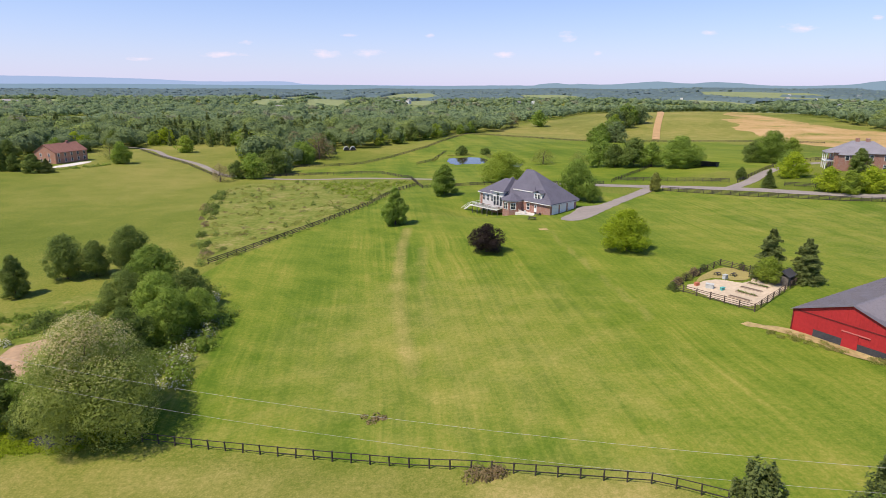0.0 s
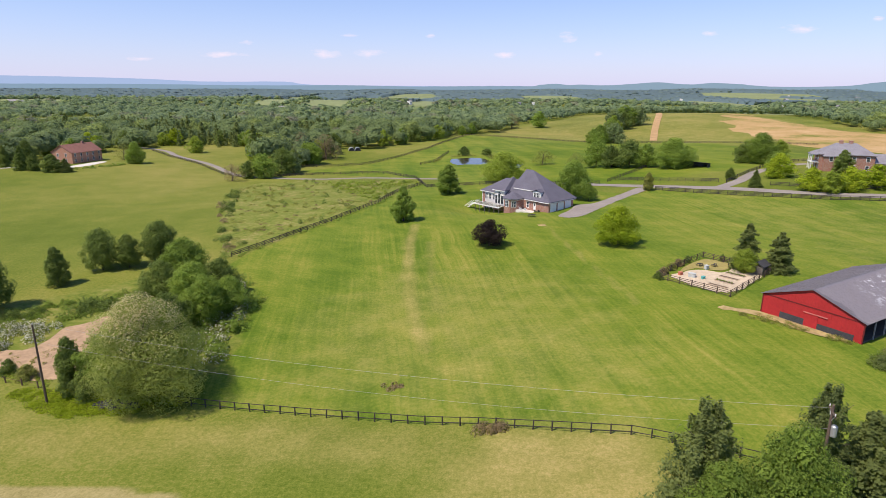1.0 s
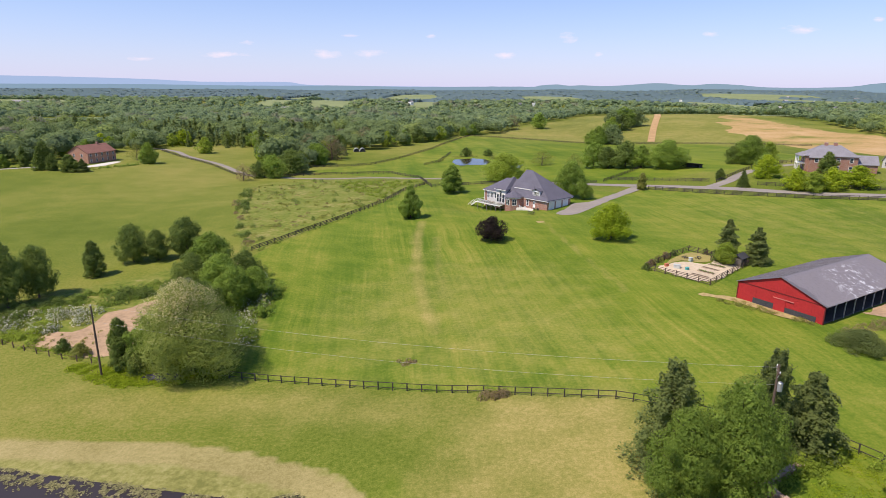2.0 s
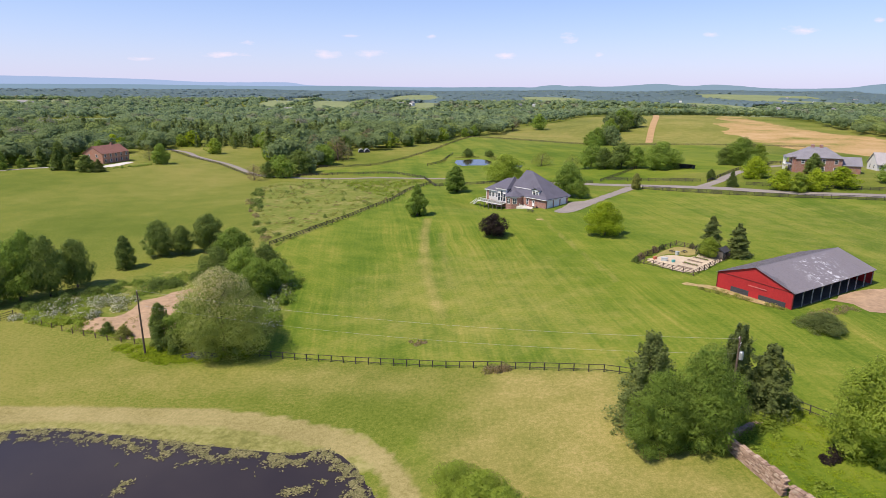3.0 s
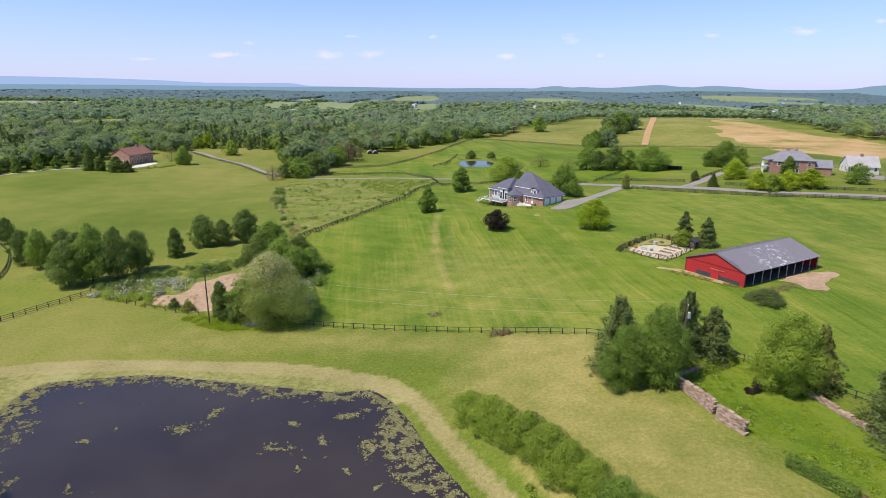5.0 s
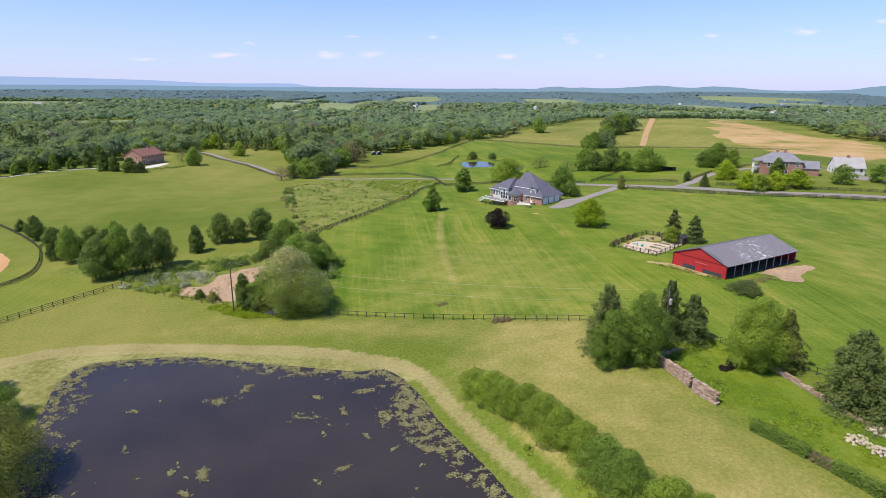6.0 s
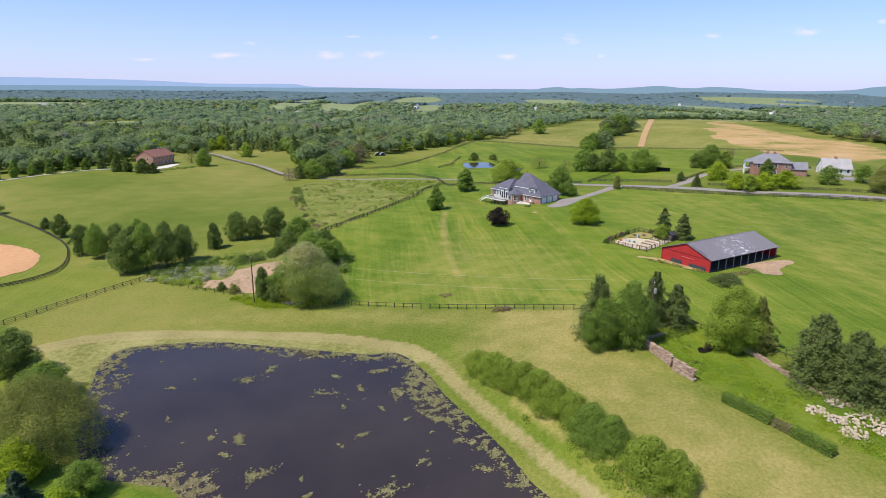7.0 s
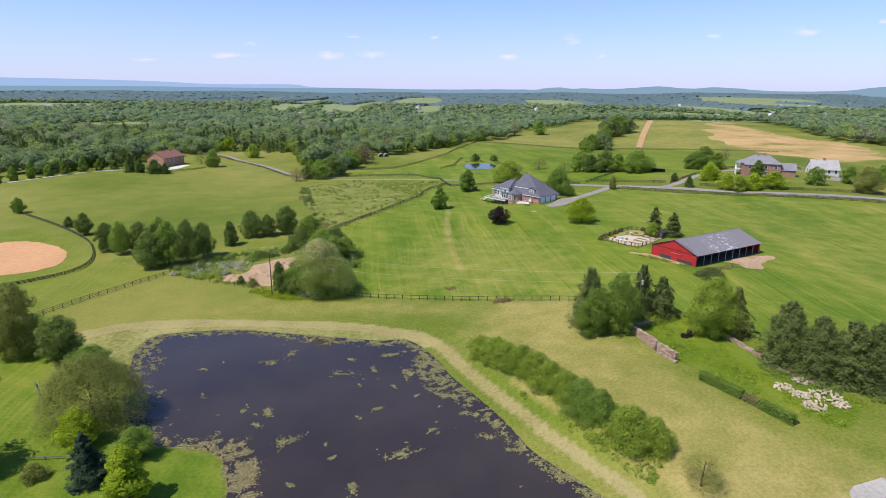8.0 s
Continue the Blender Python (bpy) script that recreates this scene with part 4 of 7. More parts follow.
# ---- roads and bare ground ----
def hay_material():
    m = Mat("cut_hay", 0.95, 0.0, 0.1)
    flat = m.scaled(m.place(), (1, 1, 0))
    f = m.math("MULTIPLY_ADD", m.noise(flat, 0.022, 6, 0.68), 0.75, m.math("MULTIPLY", m.noise(flat, 0.4, 4, 0.7), 0.25))
    m.color(m.ramp(f, [(0.38, (0.185, 0.190, 0.040)), (0.43, (0.290, 0.235, 0.075)), (0.50, (0.430, 0.285, 0.120)), (0.64, (0.520, 0.350, 0.180))]))
    m.bump(m.noise(flat, 0.8, 3), 0.3, 0.1)
    return m.m


drape("bare_ground", [(47.0, -18.0), (52, -17.0), (56, -20), (54, -25), (47.5, -24), (45.6, -21)], M_GRAVEL, "pale gravel patch at the edge of the dry field", "bare ground", 0.06, ragged=0.8)
ribbon("road", [(-260, 452), (-191, 389), (-162, 349), (-132, 319.6), (-107, 288), (-92.6, 281), (-62.7, 274), (-35, 272), (5, 250)], 3.7, M_ASPHALT, "grey country lane between board fences", "road")
ribbon("road", [(40, 222), (60, 208), (74, 200), (97, 187), (117, 173.5), (138, 166.5), (173, 159), (260, 140), (420, 90)], 5.2, M_ASPHALT, "grey country lane along the pasture fence", "road")
ribbon("road", [(93, 190), (104, 199), (112, 208), (124, 219), (150, 232), (190, 236), (230, 232)], 4.2, M_ASPHALT, "grey driveway towards the farmhouse", "road")
drape("driveway", [(32.5, 159.5), (33.0, 155.5), (36.5, 154.6), (41, 159), (50, 170.5), (60.6, 183.3), (71, 195.5), (68.2, 198.8), (57.6, 186.2), (48.0, 175.4), (44.5, 173.2), (41.0, 173.0), (37.5, 167.3)], M_ASPHALT, "worn grey asphalt driveway by the garage", "driveway", 0.08, ragged=0.35)
drape("bare_ground", [(-77.6, 75.7), (-73.1, 84.7), (-67.2, 94.8), (-58.7, 97.7), (-54.7, 92.5), (-60.8, 88.1), (-58.6, 76.3), (-62.0, 71.4), (-69.7, 74.5)], M_STONE_DUST, "pinkish bare soil bank in the thicket", "bare ground", 0.06, ragged=2.6)
drape("bare_ground", [(69.6, 73.4), (77, 77.6), (85.2, 80.4), (86.6, 77.6), (81, 72.6), (76.5, 66.6), (73.4, 67.6), (71.6, 70.6)], M_STONE_DUST, "pale trodden dirt yard before the barn", "bare ground", 0.06, ragged=1.1)
drape("bare_ground", [(45.5, 83.6), (49, 82.6), (52.6, 79.6), (58.6, 70.6), (57.4, 69.0), (51.0, 77.6)], M_STRAWSOIL, "bare dry soil strip along the barn", "bare ground", 0.06, ragged=0.9)
drape("hay_field", TAN, hay_material(), "tan cut hay field on the hillside", "field", 0.08, 16, True, "structure", 6, 13)
drape("infield", [(-171.1, 117), (-159.9, 118), (-144.9, 109.4), (-136.1, 99.0), (-134.2, 89.6), (-138.0, 82.0), (-148.0, 79.7), (-166, 88), (-178, 104)], M_CLAY, "orange clay infield of a ball ground", "ball field", 0.07, 4, ragged=0.8)
ribbon("farm_track", [(194, 546), (215, 605), (231, 649), (255, 713), (293, 815), (330, 925)], (6.5, 9), plain("clay_track", (0.45, 0.285, 0.135), 0.95, grain=0.5, vary=0.3), "bare tan farm track up the hill field", "track", 0.45, 5)

# ---- woods: trees one by one up to the middle distance, a canopy beyond ----
WOOD_EDGE = [(-700, 262), (-265, 262), (-243, 268), (-230, 300), (-222, 345), (-200, 425), (-158, 412), (-138, 412), (-106, 322), (-82, 306), (-76, 346), (-68, 352), (-67, 398), (-52, 400), (-42, 412), (-12, 458),
             (26, 575), (62, 630), (95, 760), (170, 870), (240, 1010), (420, 1010), (500, 960), (440, 700), (410, 560), (450, 500), (520, 440), (700, 420), (2200, 900), (2600, 4600), (-2600, 4600), (-2200, 700)]
GLADES = [(-500, 760, 75, 110), (-190, 1000, 40, 170), (-290, 1880, 75, 520), (-430, 1850, 62, 420), (-560, 2250, 60, 480), (-60, 1700, 46, 300), (640, 1330, 130, 250), (860, 2000, 90, 500), (-1050, 1500, 200, 200),
          (-130, 2500, 110, 560), (420, 2300, 120, 520), (1250, 2300, 160, 600), (-900, 2500, 150, 520), (1500, 3000, 260, 500), (-60, 700, 40, 26), (-300, 430, 34, 14)]


def wooded(x, y):
    d = inside(WOOD_EDGE, x, y)
    for cx, cy, rx, ry in GLADES:
        e = np.sqrt(((x - cx) / rx) ** 2 + ((y - cy) / ry) ** 2)
        d = np.minimum(d, (e - 1) * ry + 14 * (lattice(x / 60, y / 30, 3) - 0.5))
    return d


rngw = np.random.default_rng(42)


def far_template(rng, n, leaf, rings, conifer=False):
    """One woodland tree, one metre high and wide, as arrays of triangles: a lumpy crown under sprays of leaves."""
    if conifer:
        return crown_cone(rng, 1.0, 0.62, n, leaf, 7, 0.03, 0.3)
    k, s = rings, rings + 2
    lumps = unit(rng, 11)
    lumps[:, 2] = np.abs(lumps[:, 2]) * 0.9 - 0.1
    tall = rng.uniform(0.9, 1.2, len(lumps))

    def reach(d):
        return 0.30 + 0.19 * (np.clip((d @ lumps.T) * 3.6 - 2.5, 0, 1) ** 0.7 * tall).max(1)

    th, ph = np.meshgrid(np.linspace(0.03, 2.4, k), np.linspace(0, 2 * math.pi, s, endpoint=False), indexing="ij")
    ph = ph + 0.4 * (np.arange(k) % 2)[:, None]
    d = np.stack([np.sin(th) * np.cos(ph), np.sin(th) * np.sin(ph), np.cos(th)], -1).reshape(-1, 3)
    up = np.array([1, 1, 1.12])
    v = d * up * (reach(d) * rng.uniform(0.82, 1.02, len(d)) * (0.88 if n else 1.0))[:, None] + (0, 0, 0.5)
    i = np.arange(k * s).reshape(k, s)
    a, b, c, e = i[:-1].ravel(), np.roll(i, -1, 1)[:-1].ravel(), np.roll(i, -1, 1)[1:].ravel(), i[1:].ravel()
    q = np.concatenate([np.stack([a, b, c], 1), np.stack([a, c, e], 1)])
    if n:
        o = unit(rng, n)
        o[:, 2] = np.abs(o[:, 2]) - 0.45 * (rng.random(n) < 0.35)
        lv, lq = leaves(o * up * (reach(o) * rng.uniform(0.84, 1.1, n))[:, None] + (0, 0, 0.5), o + rng.normal(size=(n, 3)) * 0.4 + (0, 0, 0.15), leaf, rng)
        v, q = np.concatenate([v, lv]), np.concatenate([q, lq + len(v)])
    return v, q


FAR = ([far_template(rngw, 240, 0.064, 5) for _ in range(6)] + [far_template(rngw, 210, 0.085, 0, True) for _ in range(2)] + [far_template(rngw, 80, 0.092, 4) for _ in range(6)]
       + [far_template(rngw, 26, 0.135, 4) for _ in range(6)] + [far_template(rngw, 8, 0.16, 4) for _ in range(6)] + [far_template(rngw, 0, 0, 3) for _ in range(6)])


def wood_of(name, xs, ys, hs, ws, pick, material, label, category="woodland"):
    V, Q, base = [], [], 0
    zs = land(xs, ys)
    turn = rngw.uniform(0, 6.283, len(xs))
    for x, y, z, h, w, k, a in zip(xs, ys, zs, hs, ws, pick, turn):
        v, q = FAR[k]
        c, s = math.cos(a), math.sin(a)
        V.append(np.stack([x + w * (c * v[:, 0] - s * v[:, 1]), y + w * (s * v[:, 0] + c * v[:, 1]), z - 0.3 + h * v[:, 2]], 1))
        Q.append(q + base)
        base += len(v)
    return tagged(new(name, quick_mesh(name, np.concatenate(V), np.concatenate(Q), material)), label, category, kind="stuff")


for y0, y1, cell, first, tall, wide in ((240, 640, 11.6, 0, 1.16, 1.36), (640, 1120, 15.0, 8, 1.15, 1.6), (1120, 1900, 23.0, 14, 1.15, 1.95), (1900, 2700, 31.0, 20, 1.2, 2.5), (2700, 4400, 38.0, 26, 1.3, 2.9)):
    wx, wy = np.meshgrid(np.arange(-0.9 * (y1 + 95), 0.9 * (y1 + 95), cell), np.arange(y0, y1, cell))
    wx, wy = wx.ravel() + rngw.uniform(-0.4, 0.4, wx.size) * cell, wy.ravel() + rngw.uniform(-0.4, 0.4, wx.size) * cell
    ok = (wooded(wx, wy) > 0) & (np.abs(wx) < 0.80 * (wy + 95))
    wx, wy = wx[ok], wy[ok]
    stand = 0.5 * lattice(wx / 45, wy / 45, 11) + 0.5 * lattice(wx / 170, wy / 170, 13)
    pine = (lattice(wx / 60, wy / 40, 8) > np.where(wx < -110, 0.68, 0.86)) & (wx < 20) & (first == 0)
    bulk = rngw.random(len(wx)) ** 1.9
    hs = tall * (5.2 + 6.5 * bulk + 2.2 * rngw.random(len(wx)) + 3.5 * stand)
    ws = wide * np.where(pine, 0.70, 1.0) * (6.8 + 8.0 * bulk)
    pick = np.where(pine, rngw.integers(6, 8, len(wx)), first + rngw.integers(0, 6, len(wx)))
    tone = rngw.random(len(wx)) * 0.75 + stand * 0.65
    for lo, hi, leaf, text in ((-1, 0.42, "wood_deep", "dense dark green deciduous woodland"), (0.42, 0.9, "wood", "green mixed woodland in full leaf"), (0.9, 1.06, "wood_light", "fresh light green trees scattered through woodland"), (1.06, 9, "grey", "grey-green half-bare trees in the woodland")):
        sel = ~pine & (tone > lo) & (tone <= hi)
        if sel.any():
            # each farther band takes leaves with more haze in their colour
            wood_of("woodland", wx[sel], wy[sel], hs[sel], ws[sel], pick[sel], (M_LEAF if y0 < 640 else M_MIDWOOD_HAZED if y0 < 1900 else M_FAR_HAZED)[leaf], text)
    if pine.any():
        wood_of("woodland", wx[pine], wy[pine], hs[pine] * 1.15, ws[pine], pick[pine], M_LEAF["conifer"], "dark pine stands in the woodland")

# open fields among the woods
# pasture green paled by distance haze mixed into its colour
M_FIELD = plain("far_pasture_hazed", (0.215, 0.250, 0.105), 0.95, grain=0.05, vary=0.18, bump=0.0)
for cx, cy, rx, ry in GLADES[:14]:
    drape("field", [(cx + rx * 1.12 * math.cos(a), cy + ry * 1.08 * math.sin(a)) for a in np.linspace(0, 2 * math.pi, 14, endpoint=False)], M_FIELD, "pale green open field among the woods", "field", 1.6, 70, True, "structure", 40)

# the canopy beyond: rounded crowns run together
ra = np.linspace(-0.86, 0.86, 460)
rd = [1850.0]
while rd[-1] < 4550:
    rd.append(rd[-1] * 1.007 + 1)
rd = np.array(rd)
A, D = np.meshgrid(ra, rd)
CX, CY = A * (D + 95), D + 0 * A
CX = CX + rngw.uniform(-0.35, 0.35, CX.shape) * D * 0.003
CY = CY + rngw.uniform(-0.4, 0.4, CY.shape) * D * 0.008
d = wooded(CX, CY)
crown = 9 + 3 * rngw.random(CX.shape)
CZ = land(CX, CY) + np.where(d > 0, crown * (0.75 + 0.25 * D / 2500), -3)
ny, nx = CX.shape
idx = np.arange(nx * ny).reshape(ny, nx)
keepf = (d[:-1, :-1] > -6) | (d[1:, 1:] > -6)
quads = np.stack([idx[:-1, :-1], idx[:-1, 1:], idx[1:, 1:], idx[1:, :-1]], -1)[keepf]
# the canopy's leaf colour carries the blue haze of its distance
canopy = quick_mesh("far_woodland", np.stack([CX, CY, CZ], -1).reshape(-1, 3), quads, M_FARWOOD_HAZED)
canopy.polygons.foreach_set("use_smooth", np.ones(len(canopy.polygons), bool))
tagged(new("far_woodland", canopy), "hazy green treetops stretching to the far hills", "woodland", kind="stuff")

# blue ridges on the horizon, with the haze painted on as a flat glow
def ridge(name, dist, colour, crest, label):
    """A far range of hills, given by the bearing (tangent) and the height of points along its crest."""
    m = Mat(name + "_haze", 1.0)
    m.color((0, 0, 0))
    # emission stands in for the air between: one hazy blue per range
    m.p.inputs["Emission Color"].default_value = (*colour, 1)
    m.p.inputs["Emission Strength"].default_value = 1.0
    line = [(b / 250, h) for b, h in curve_points([(b * 250, h) for b, h in crest], False, 1.2)]
    v, f, n = [], [], len(line) - 1
    for i, (b, h) in enumerate(line):
        a = math.atan(b)
        h += 2.4 * (float(lattice(np.array([b * 90]), np.array([0.5]), 4)[0]) - 0.5) + 1.2 * (float(lattice(np.array([b * 330]), np.array([0.5]), 9)[0]) - 0.5)
        x, y = dist * math.sin(a), dist * math.cos(a)
        v += [(x, y, -20), (x, y, 22 + h), (x * 1.006, y * 1.006, -20)]
    for i in range(n):
        f += [(3 * i, 3 * i + 3, 3 * i + 4, 3 * i + 1), (3 * i + 1, 3 * i + 4, 3 * i + 5, 3 * i + 2)]
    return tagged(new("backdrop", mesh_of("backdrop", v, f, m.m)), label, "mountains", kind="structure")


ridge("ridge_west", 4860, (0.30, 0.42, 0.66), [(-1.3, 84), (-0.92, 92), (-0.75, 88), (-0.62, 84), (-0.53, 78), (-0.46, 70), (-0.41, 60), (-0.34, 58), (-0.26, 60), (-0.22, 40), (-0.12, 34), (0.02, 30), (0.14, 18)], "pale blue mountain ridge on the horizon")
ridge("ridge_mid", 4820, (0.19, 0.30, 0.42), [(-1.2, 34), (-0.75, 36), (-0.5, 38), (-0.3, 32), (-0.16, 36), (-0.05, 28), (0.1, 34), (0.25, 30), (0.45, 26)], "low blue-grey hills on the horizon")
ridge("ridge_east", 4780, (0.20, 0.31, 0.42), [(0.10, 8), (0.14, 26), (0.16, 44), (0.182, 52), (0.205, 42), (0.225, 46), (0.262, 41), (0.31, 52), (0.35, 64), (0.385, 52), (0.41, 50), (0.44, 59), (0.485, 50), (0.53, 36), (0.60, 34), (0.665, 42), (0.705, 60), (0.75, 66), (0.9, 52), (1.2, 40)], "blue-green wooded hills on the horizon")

# single trees along the wood's edge
rnge = random.Random(5)
EDGE_LEAF = ("mid", "dark", "light", "dark", "mid", "olive", "dark", "lime")
for i, (x, y) in enumerate(curve_points([(-262, 268), (-246, 284), (-236, 330), (-214, 422), (-160, 420), (-140, 420), (-112, 326), (-84, 312), (-80, 350), (-72, 402), (-50, 406), (-38, 420), (-10, 470), (30, 584)], False, 9)):
    if i % 2 == 0 or rnge.random() < 0.35:
        h = rnge.uniform(7.5, 13.5)
        plant("far", EDGE_LEAF[i * 5 % 8], x + rnge.uniform(-4, 3), y + rnge.uniform(0, 8), h, h * rnge.uniform(0.75, 1.1), "leafy green tree at the edge of the woods", group="wood edge trees", variant=i % 2)

# ---- barn ----
def roof_metal():
    m = Mat("worn_roof_sheet", 0.5, 0.35, 0.4)
    v = m.place()
    tone = m.ramp(m.each(), [(0.0, (0.232, 0.208, 0.212)), (0.6, (0.252, 0.227, 0.230)), (1.0, (0.275, 0.249, 0.252))])
    worn = m.step(m.noise(m.scaled(v, (1.0, 1.0, 1.0)), 0.9, 6, 0.75), 0.53, 0.60)
    o = m.n.new("ShaderNodeSeparateXYZ")
    m.l.new(m.coord("Object"), o.inputs[0])
    along = m.math("ABSOLUTE", m.math("SUBTRACT", m.math("ADD", o.outputs[0], m.math("MULTIPLY", o.outputs[1], -0.5)), 13.0))
    zone = m.math("MULTIPLY", m.step(along, 7.5, 3.0), m.step(o.outputs[1], 7.4, 6.2))
    # front slope painted lighter as the light falls, with a ragged worn end
    lit_worn_front = m.math("MULTIPLY", m.step(o.outputs[1], 7.7, 7.5), m.step(m.math("ADD", o.outputs[0], m.math("MULTIPLY", m.noise(v, 0.3, 4), 6.0)), 3.4, 3.9))
    # the rest, mainly the slope turned away, is painted darker
    tone = m.mix(m.math("MULTIPLY", lit_worn_front, 0.75), m.mix(0.25, tone, (0.12, 0.11, 0.13)), (0.335, 0.298, 0.300))
    col = m.mix(m.math("MULTIPLY", worn, zone), tone, (0.74, 0.73, 0.73))
    col = m.mix(m.math("MULTIPLY", m.step(m.noise(v, 2.2, 4), 0.5, 0.75), 0.35), col, (0.17, 0.15, 0.15))
    m.color(col)
    m.bump(m.noise(v, 3, 3), 0.1, 0.02)
    return m.m


M_ROOFMETAL = roof_metal()
M_RED = plain("barn_red_paint", (0.42, 0.028, 0.030), 0.6, grain=2.5, vary=0.16, bump=0.1)
M_REDTRIM = plain("dark_red_trim", (0.16, 0.018, 0.018), 0.7, grain=4, vary=0.2)
M_CHAR = plain("charcoal_board", (0.055, 0.055, 0.06), 0.8, grain=4, vary=0.3)


M_BAYPOST = plain("weathered_pale_post", (0.36, 0.34, 0.33), 0.85, grain=5, vary=0.25)


def build_barn():
    L, W, E, R = 29.23, 15.3, 3.13, 5.93
    ob = thing("barn", "long red barn with a worn grey metal roof and open bays", "barn", pose(59.4, 68.13, 7.75, 0, 0, math.degrees(0.54)))
    nb = 30
    for gx_, name in ((0.0, "near"), (L, "far")):
        sgn = -1 if gx_ == 0 else 1
        bm = bmesh.new()
        solid(bm, [(gx_, 0, -0.4), (gx_, W, -0.4), (gx_, W, E), (gx_, W / 2, R - 0.06), (gx_, 0, E)], (-sgn * 0.12, 0, 0))
        wall = part("gable_wall", bm, M_RED, ob)
        for i in range(nb):
            y0, y1 = W * i / nb, W * (i + 1) / nb
            zt = lambda y: E + (R - E) * (1 - abs(y - W / 2) / (W / 2)) - 0.1
            x = gx_ + sgn * 0.004
            bm = bmesh.new()
            pts = [(x, y0 + 0.005, -0.3), (x, y1 - 0.005, -0.3), (x, y1 - 0.005, zt(y1 - 0.005)), (x, y0 + 0.005, zt(y0 + 0.005))]
            solid(bm, pts, (sgn * 0.03, 0, 0))
            part("board", bm, M_RED, wall)
    x = -0.04
    part("trim_rail", a_box(x - 0.05, x, 0.1, W - 0.1, E - 0.12, E + 0.04), M_REDTRIM, ob)
    part("lower_panel", a_box(x - 0.06, x, 1.2, 6.6, -0.2, 0.85), M_CHAR, ob, "charcoal lower wall panel")
    part("lower_panel", a_box(x - 0.06, x, 8.3, 12.2, -0.1, 0.95), M_CHAR, ob, "charcoal lower wall panel")
    door = part("sliding_door", a_box(x - 0.09, x - 0.01, 6.4, 8.4, -0.1, 2.0), M_RED, ob, "red sliding barn door")
    part("door_rail", a_box(x - 0.14, x - 0.05, 5.0, 8.6, 2.05, 2.2), plain("pale_red_rail", (0.55, 0.16, 0.14), 0.6), door, "pale red sliding rail")
    part("corner_board", a_box(x - 0.06, 0.10, -0.06, 0.12, -0.3, E), M_REDTRIM, ob)
    part("corner_board", a_box(x - 0.06, 0.10, W - 0.12, W + 0.06, -0.3, E), M_REDTRIM, ob)
    part("rear_wall", a_box(0.1, L - 0.1, W - 0.12, W, -0.4, E), M_CHAR, ob)
    part("inner_floor", a_box(0.12, L - 0.12, 0.1, W - 0.12, -0.4, 0.06), M_DARKIN, ob)
    # added charcoal sheet that stands in for the shade inside the open bays
    part("bay_shade_sheet", a_box(0.2, L - 0.2, 5.5, 5.62, 0.07, E + 0.4), M_CHAR, ob)
    bays = 9
    for i in range(bays + 1):
        px = 0.12 + (L - 0.24) * i / bays
        part("post", a_box(px - 0.075, px + 0.075, 0.0, 0.16, -0.3, E - 0.05), M_BAYPOST, ob)
        for s in (-1, 1):
            if (i == 0 and s < 0) or (i == bays and s > 0):
                continue
            bm = bmesh.new()
            solid(bm, [(px + s * 0.1, 0.02, E - 0.1), (px + s * 0.75, 0.02, E - 0.1), (px + s * 0.45, 0.02, E - 0.32), (px + s * 0.1, 0.02, E - 0.75)], (0, 0.12, 0))
            part("knee_brace", bm, M_CHAR, ob)
    part("eave_beam", a_box(0.05, L - 0.05, -0.03, 0.2, E - 0.14, E + 0.06), M_BAYPOST, ob)
    # roof sheets, each lapped over the next, with a ridge cap
    n = 30
    over = 0.35
    for side in (0, 1):
        for i in range(n):
            x0 = -over + (L + 2 * over) * i / n
            x1 = -over + (L + 2 * over) * (i + 1) / n + 0.02
            lift = 0.004 + 0.016 * (i % 2)
            ys, ye = (W / 2, -over) if side == 0 else (W / 2, W + over)
            zs, ze = R, E - (R - E) * over / (W / 2)
            bm = bmesh.new()
            a = [(x0, ys, zs + lift), (x1, ys, zs + lift), (x1, ye, ze + lift), (x0, ye, ze + lift)]
            solid(bm, a, (0, 0, 0.045))
            for k in range(1, 3):
                xr = x0 + (x1 - x0) * k / 3
                solid(bm, [(xr - 0.025, ys, zs + lift + 0.045), (xr + 0.025, ys, zs + lift + 0.045), (xr + 0.025, ye, ze + lift + 0.045), (xr - 0.025, ye, ze + lift + 0.045)], (0, 0, 0.03))
            part("roof_sheet", bm, M_ROOFMETAL, ob)
    bm = bmesh.new()
    solid(bm, [(-over, W / 2 - 0.3, R - 0.05), (-over, W / 2, R + 0.13), (-over, W / 2 + 0.3, R - 0.05)], (L + 2 * over, 0, 0))
    part("ridge_cap", bm, M_ROOFMETAL, ob)
    return ob


build_barn()

# ---- brick house ----
def brick_material(name, a, b, mortar):
    m = Mat(name, 0.9)
    br = m.n.new("ShaderNodeTexBrick")
    for key, c in (("Color1", a), ("Color2", b), ("Mortar", mortar)):
        br.inputs[key].default_value = (*c, 1)
    br.inputs["Scale"].default_value, br.inputs["Mortar Size"].default_value = 1.0, 0.01
    br.inputs["Brick Width"].default_value, br.inputs["Row Height"].default_value = 0.22, 0.075
    o = m.coord("Object")
    s = m.n.new("ShaderNodeSeparateXYZ")
    m.l.new(o, s.inputs[0])
    c = m.n.new("ShaderNodeCombineXYZ")
    m.l.new(m.math("ADD", s.outputs[0], s.outputs[1]), c.inputs[0])
    m.l.new(s.outputs[2], c.inputs[1])
    m.l.new(c.outputs[0], br.inputs["Vector"])
    m.color(m.mix(m.math("MULTIPLY", m.noise(o, 0.8, 4), 0.4), br.outputs["Color"], a))
    m.bump(br.outputs["Fac"], -0.2, 0.01)
    return m.m


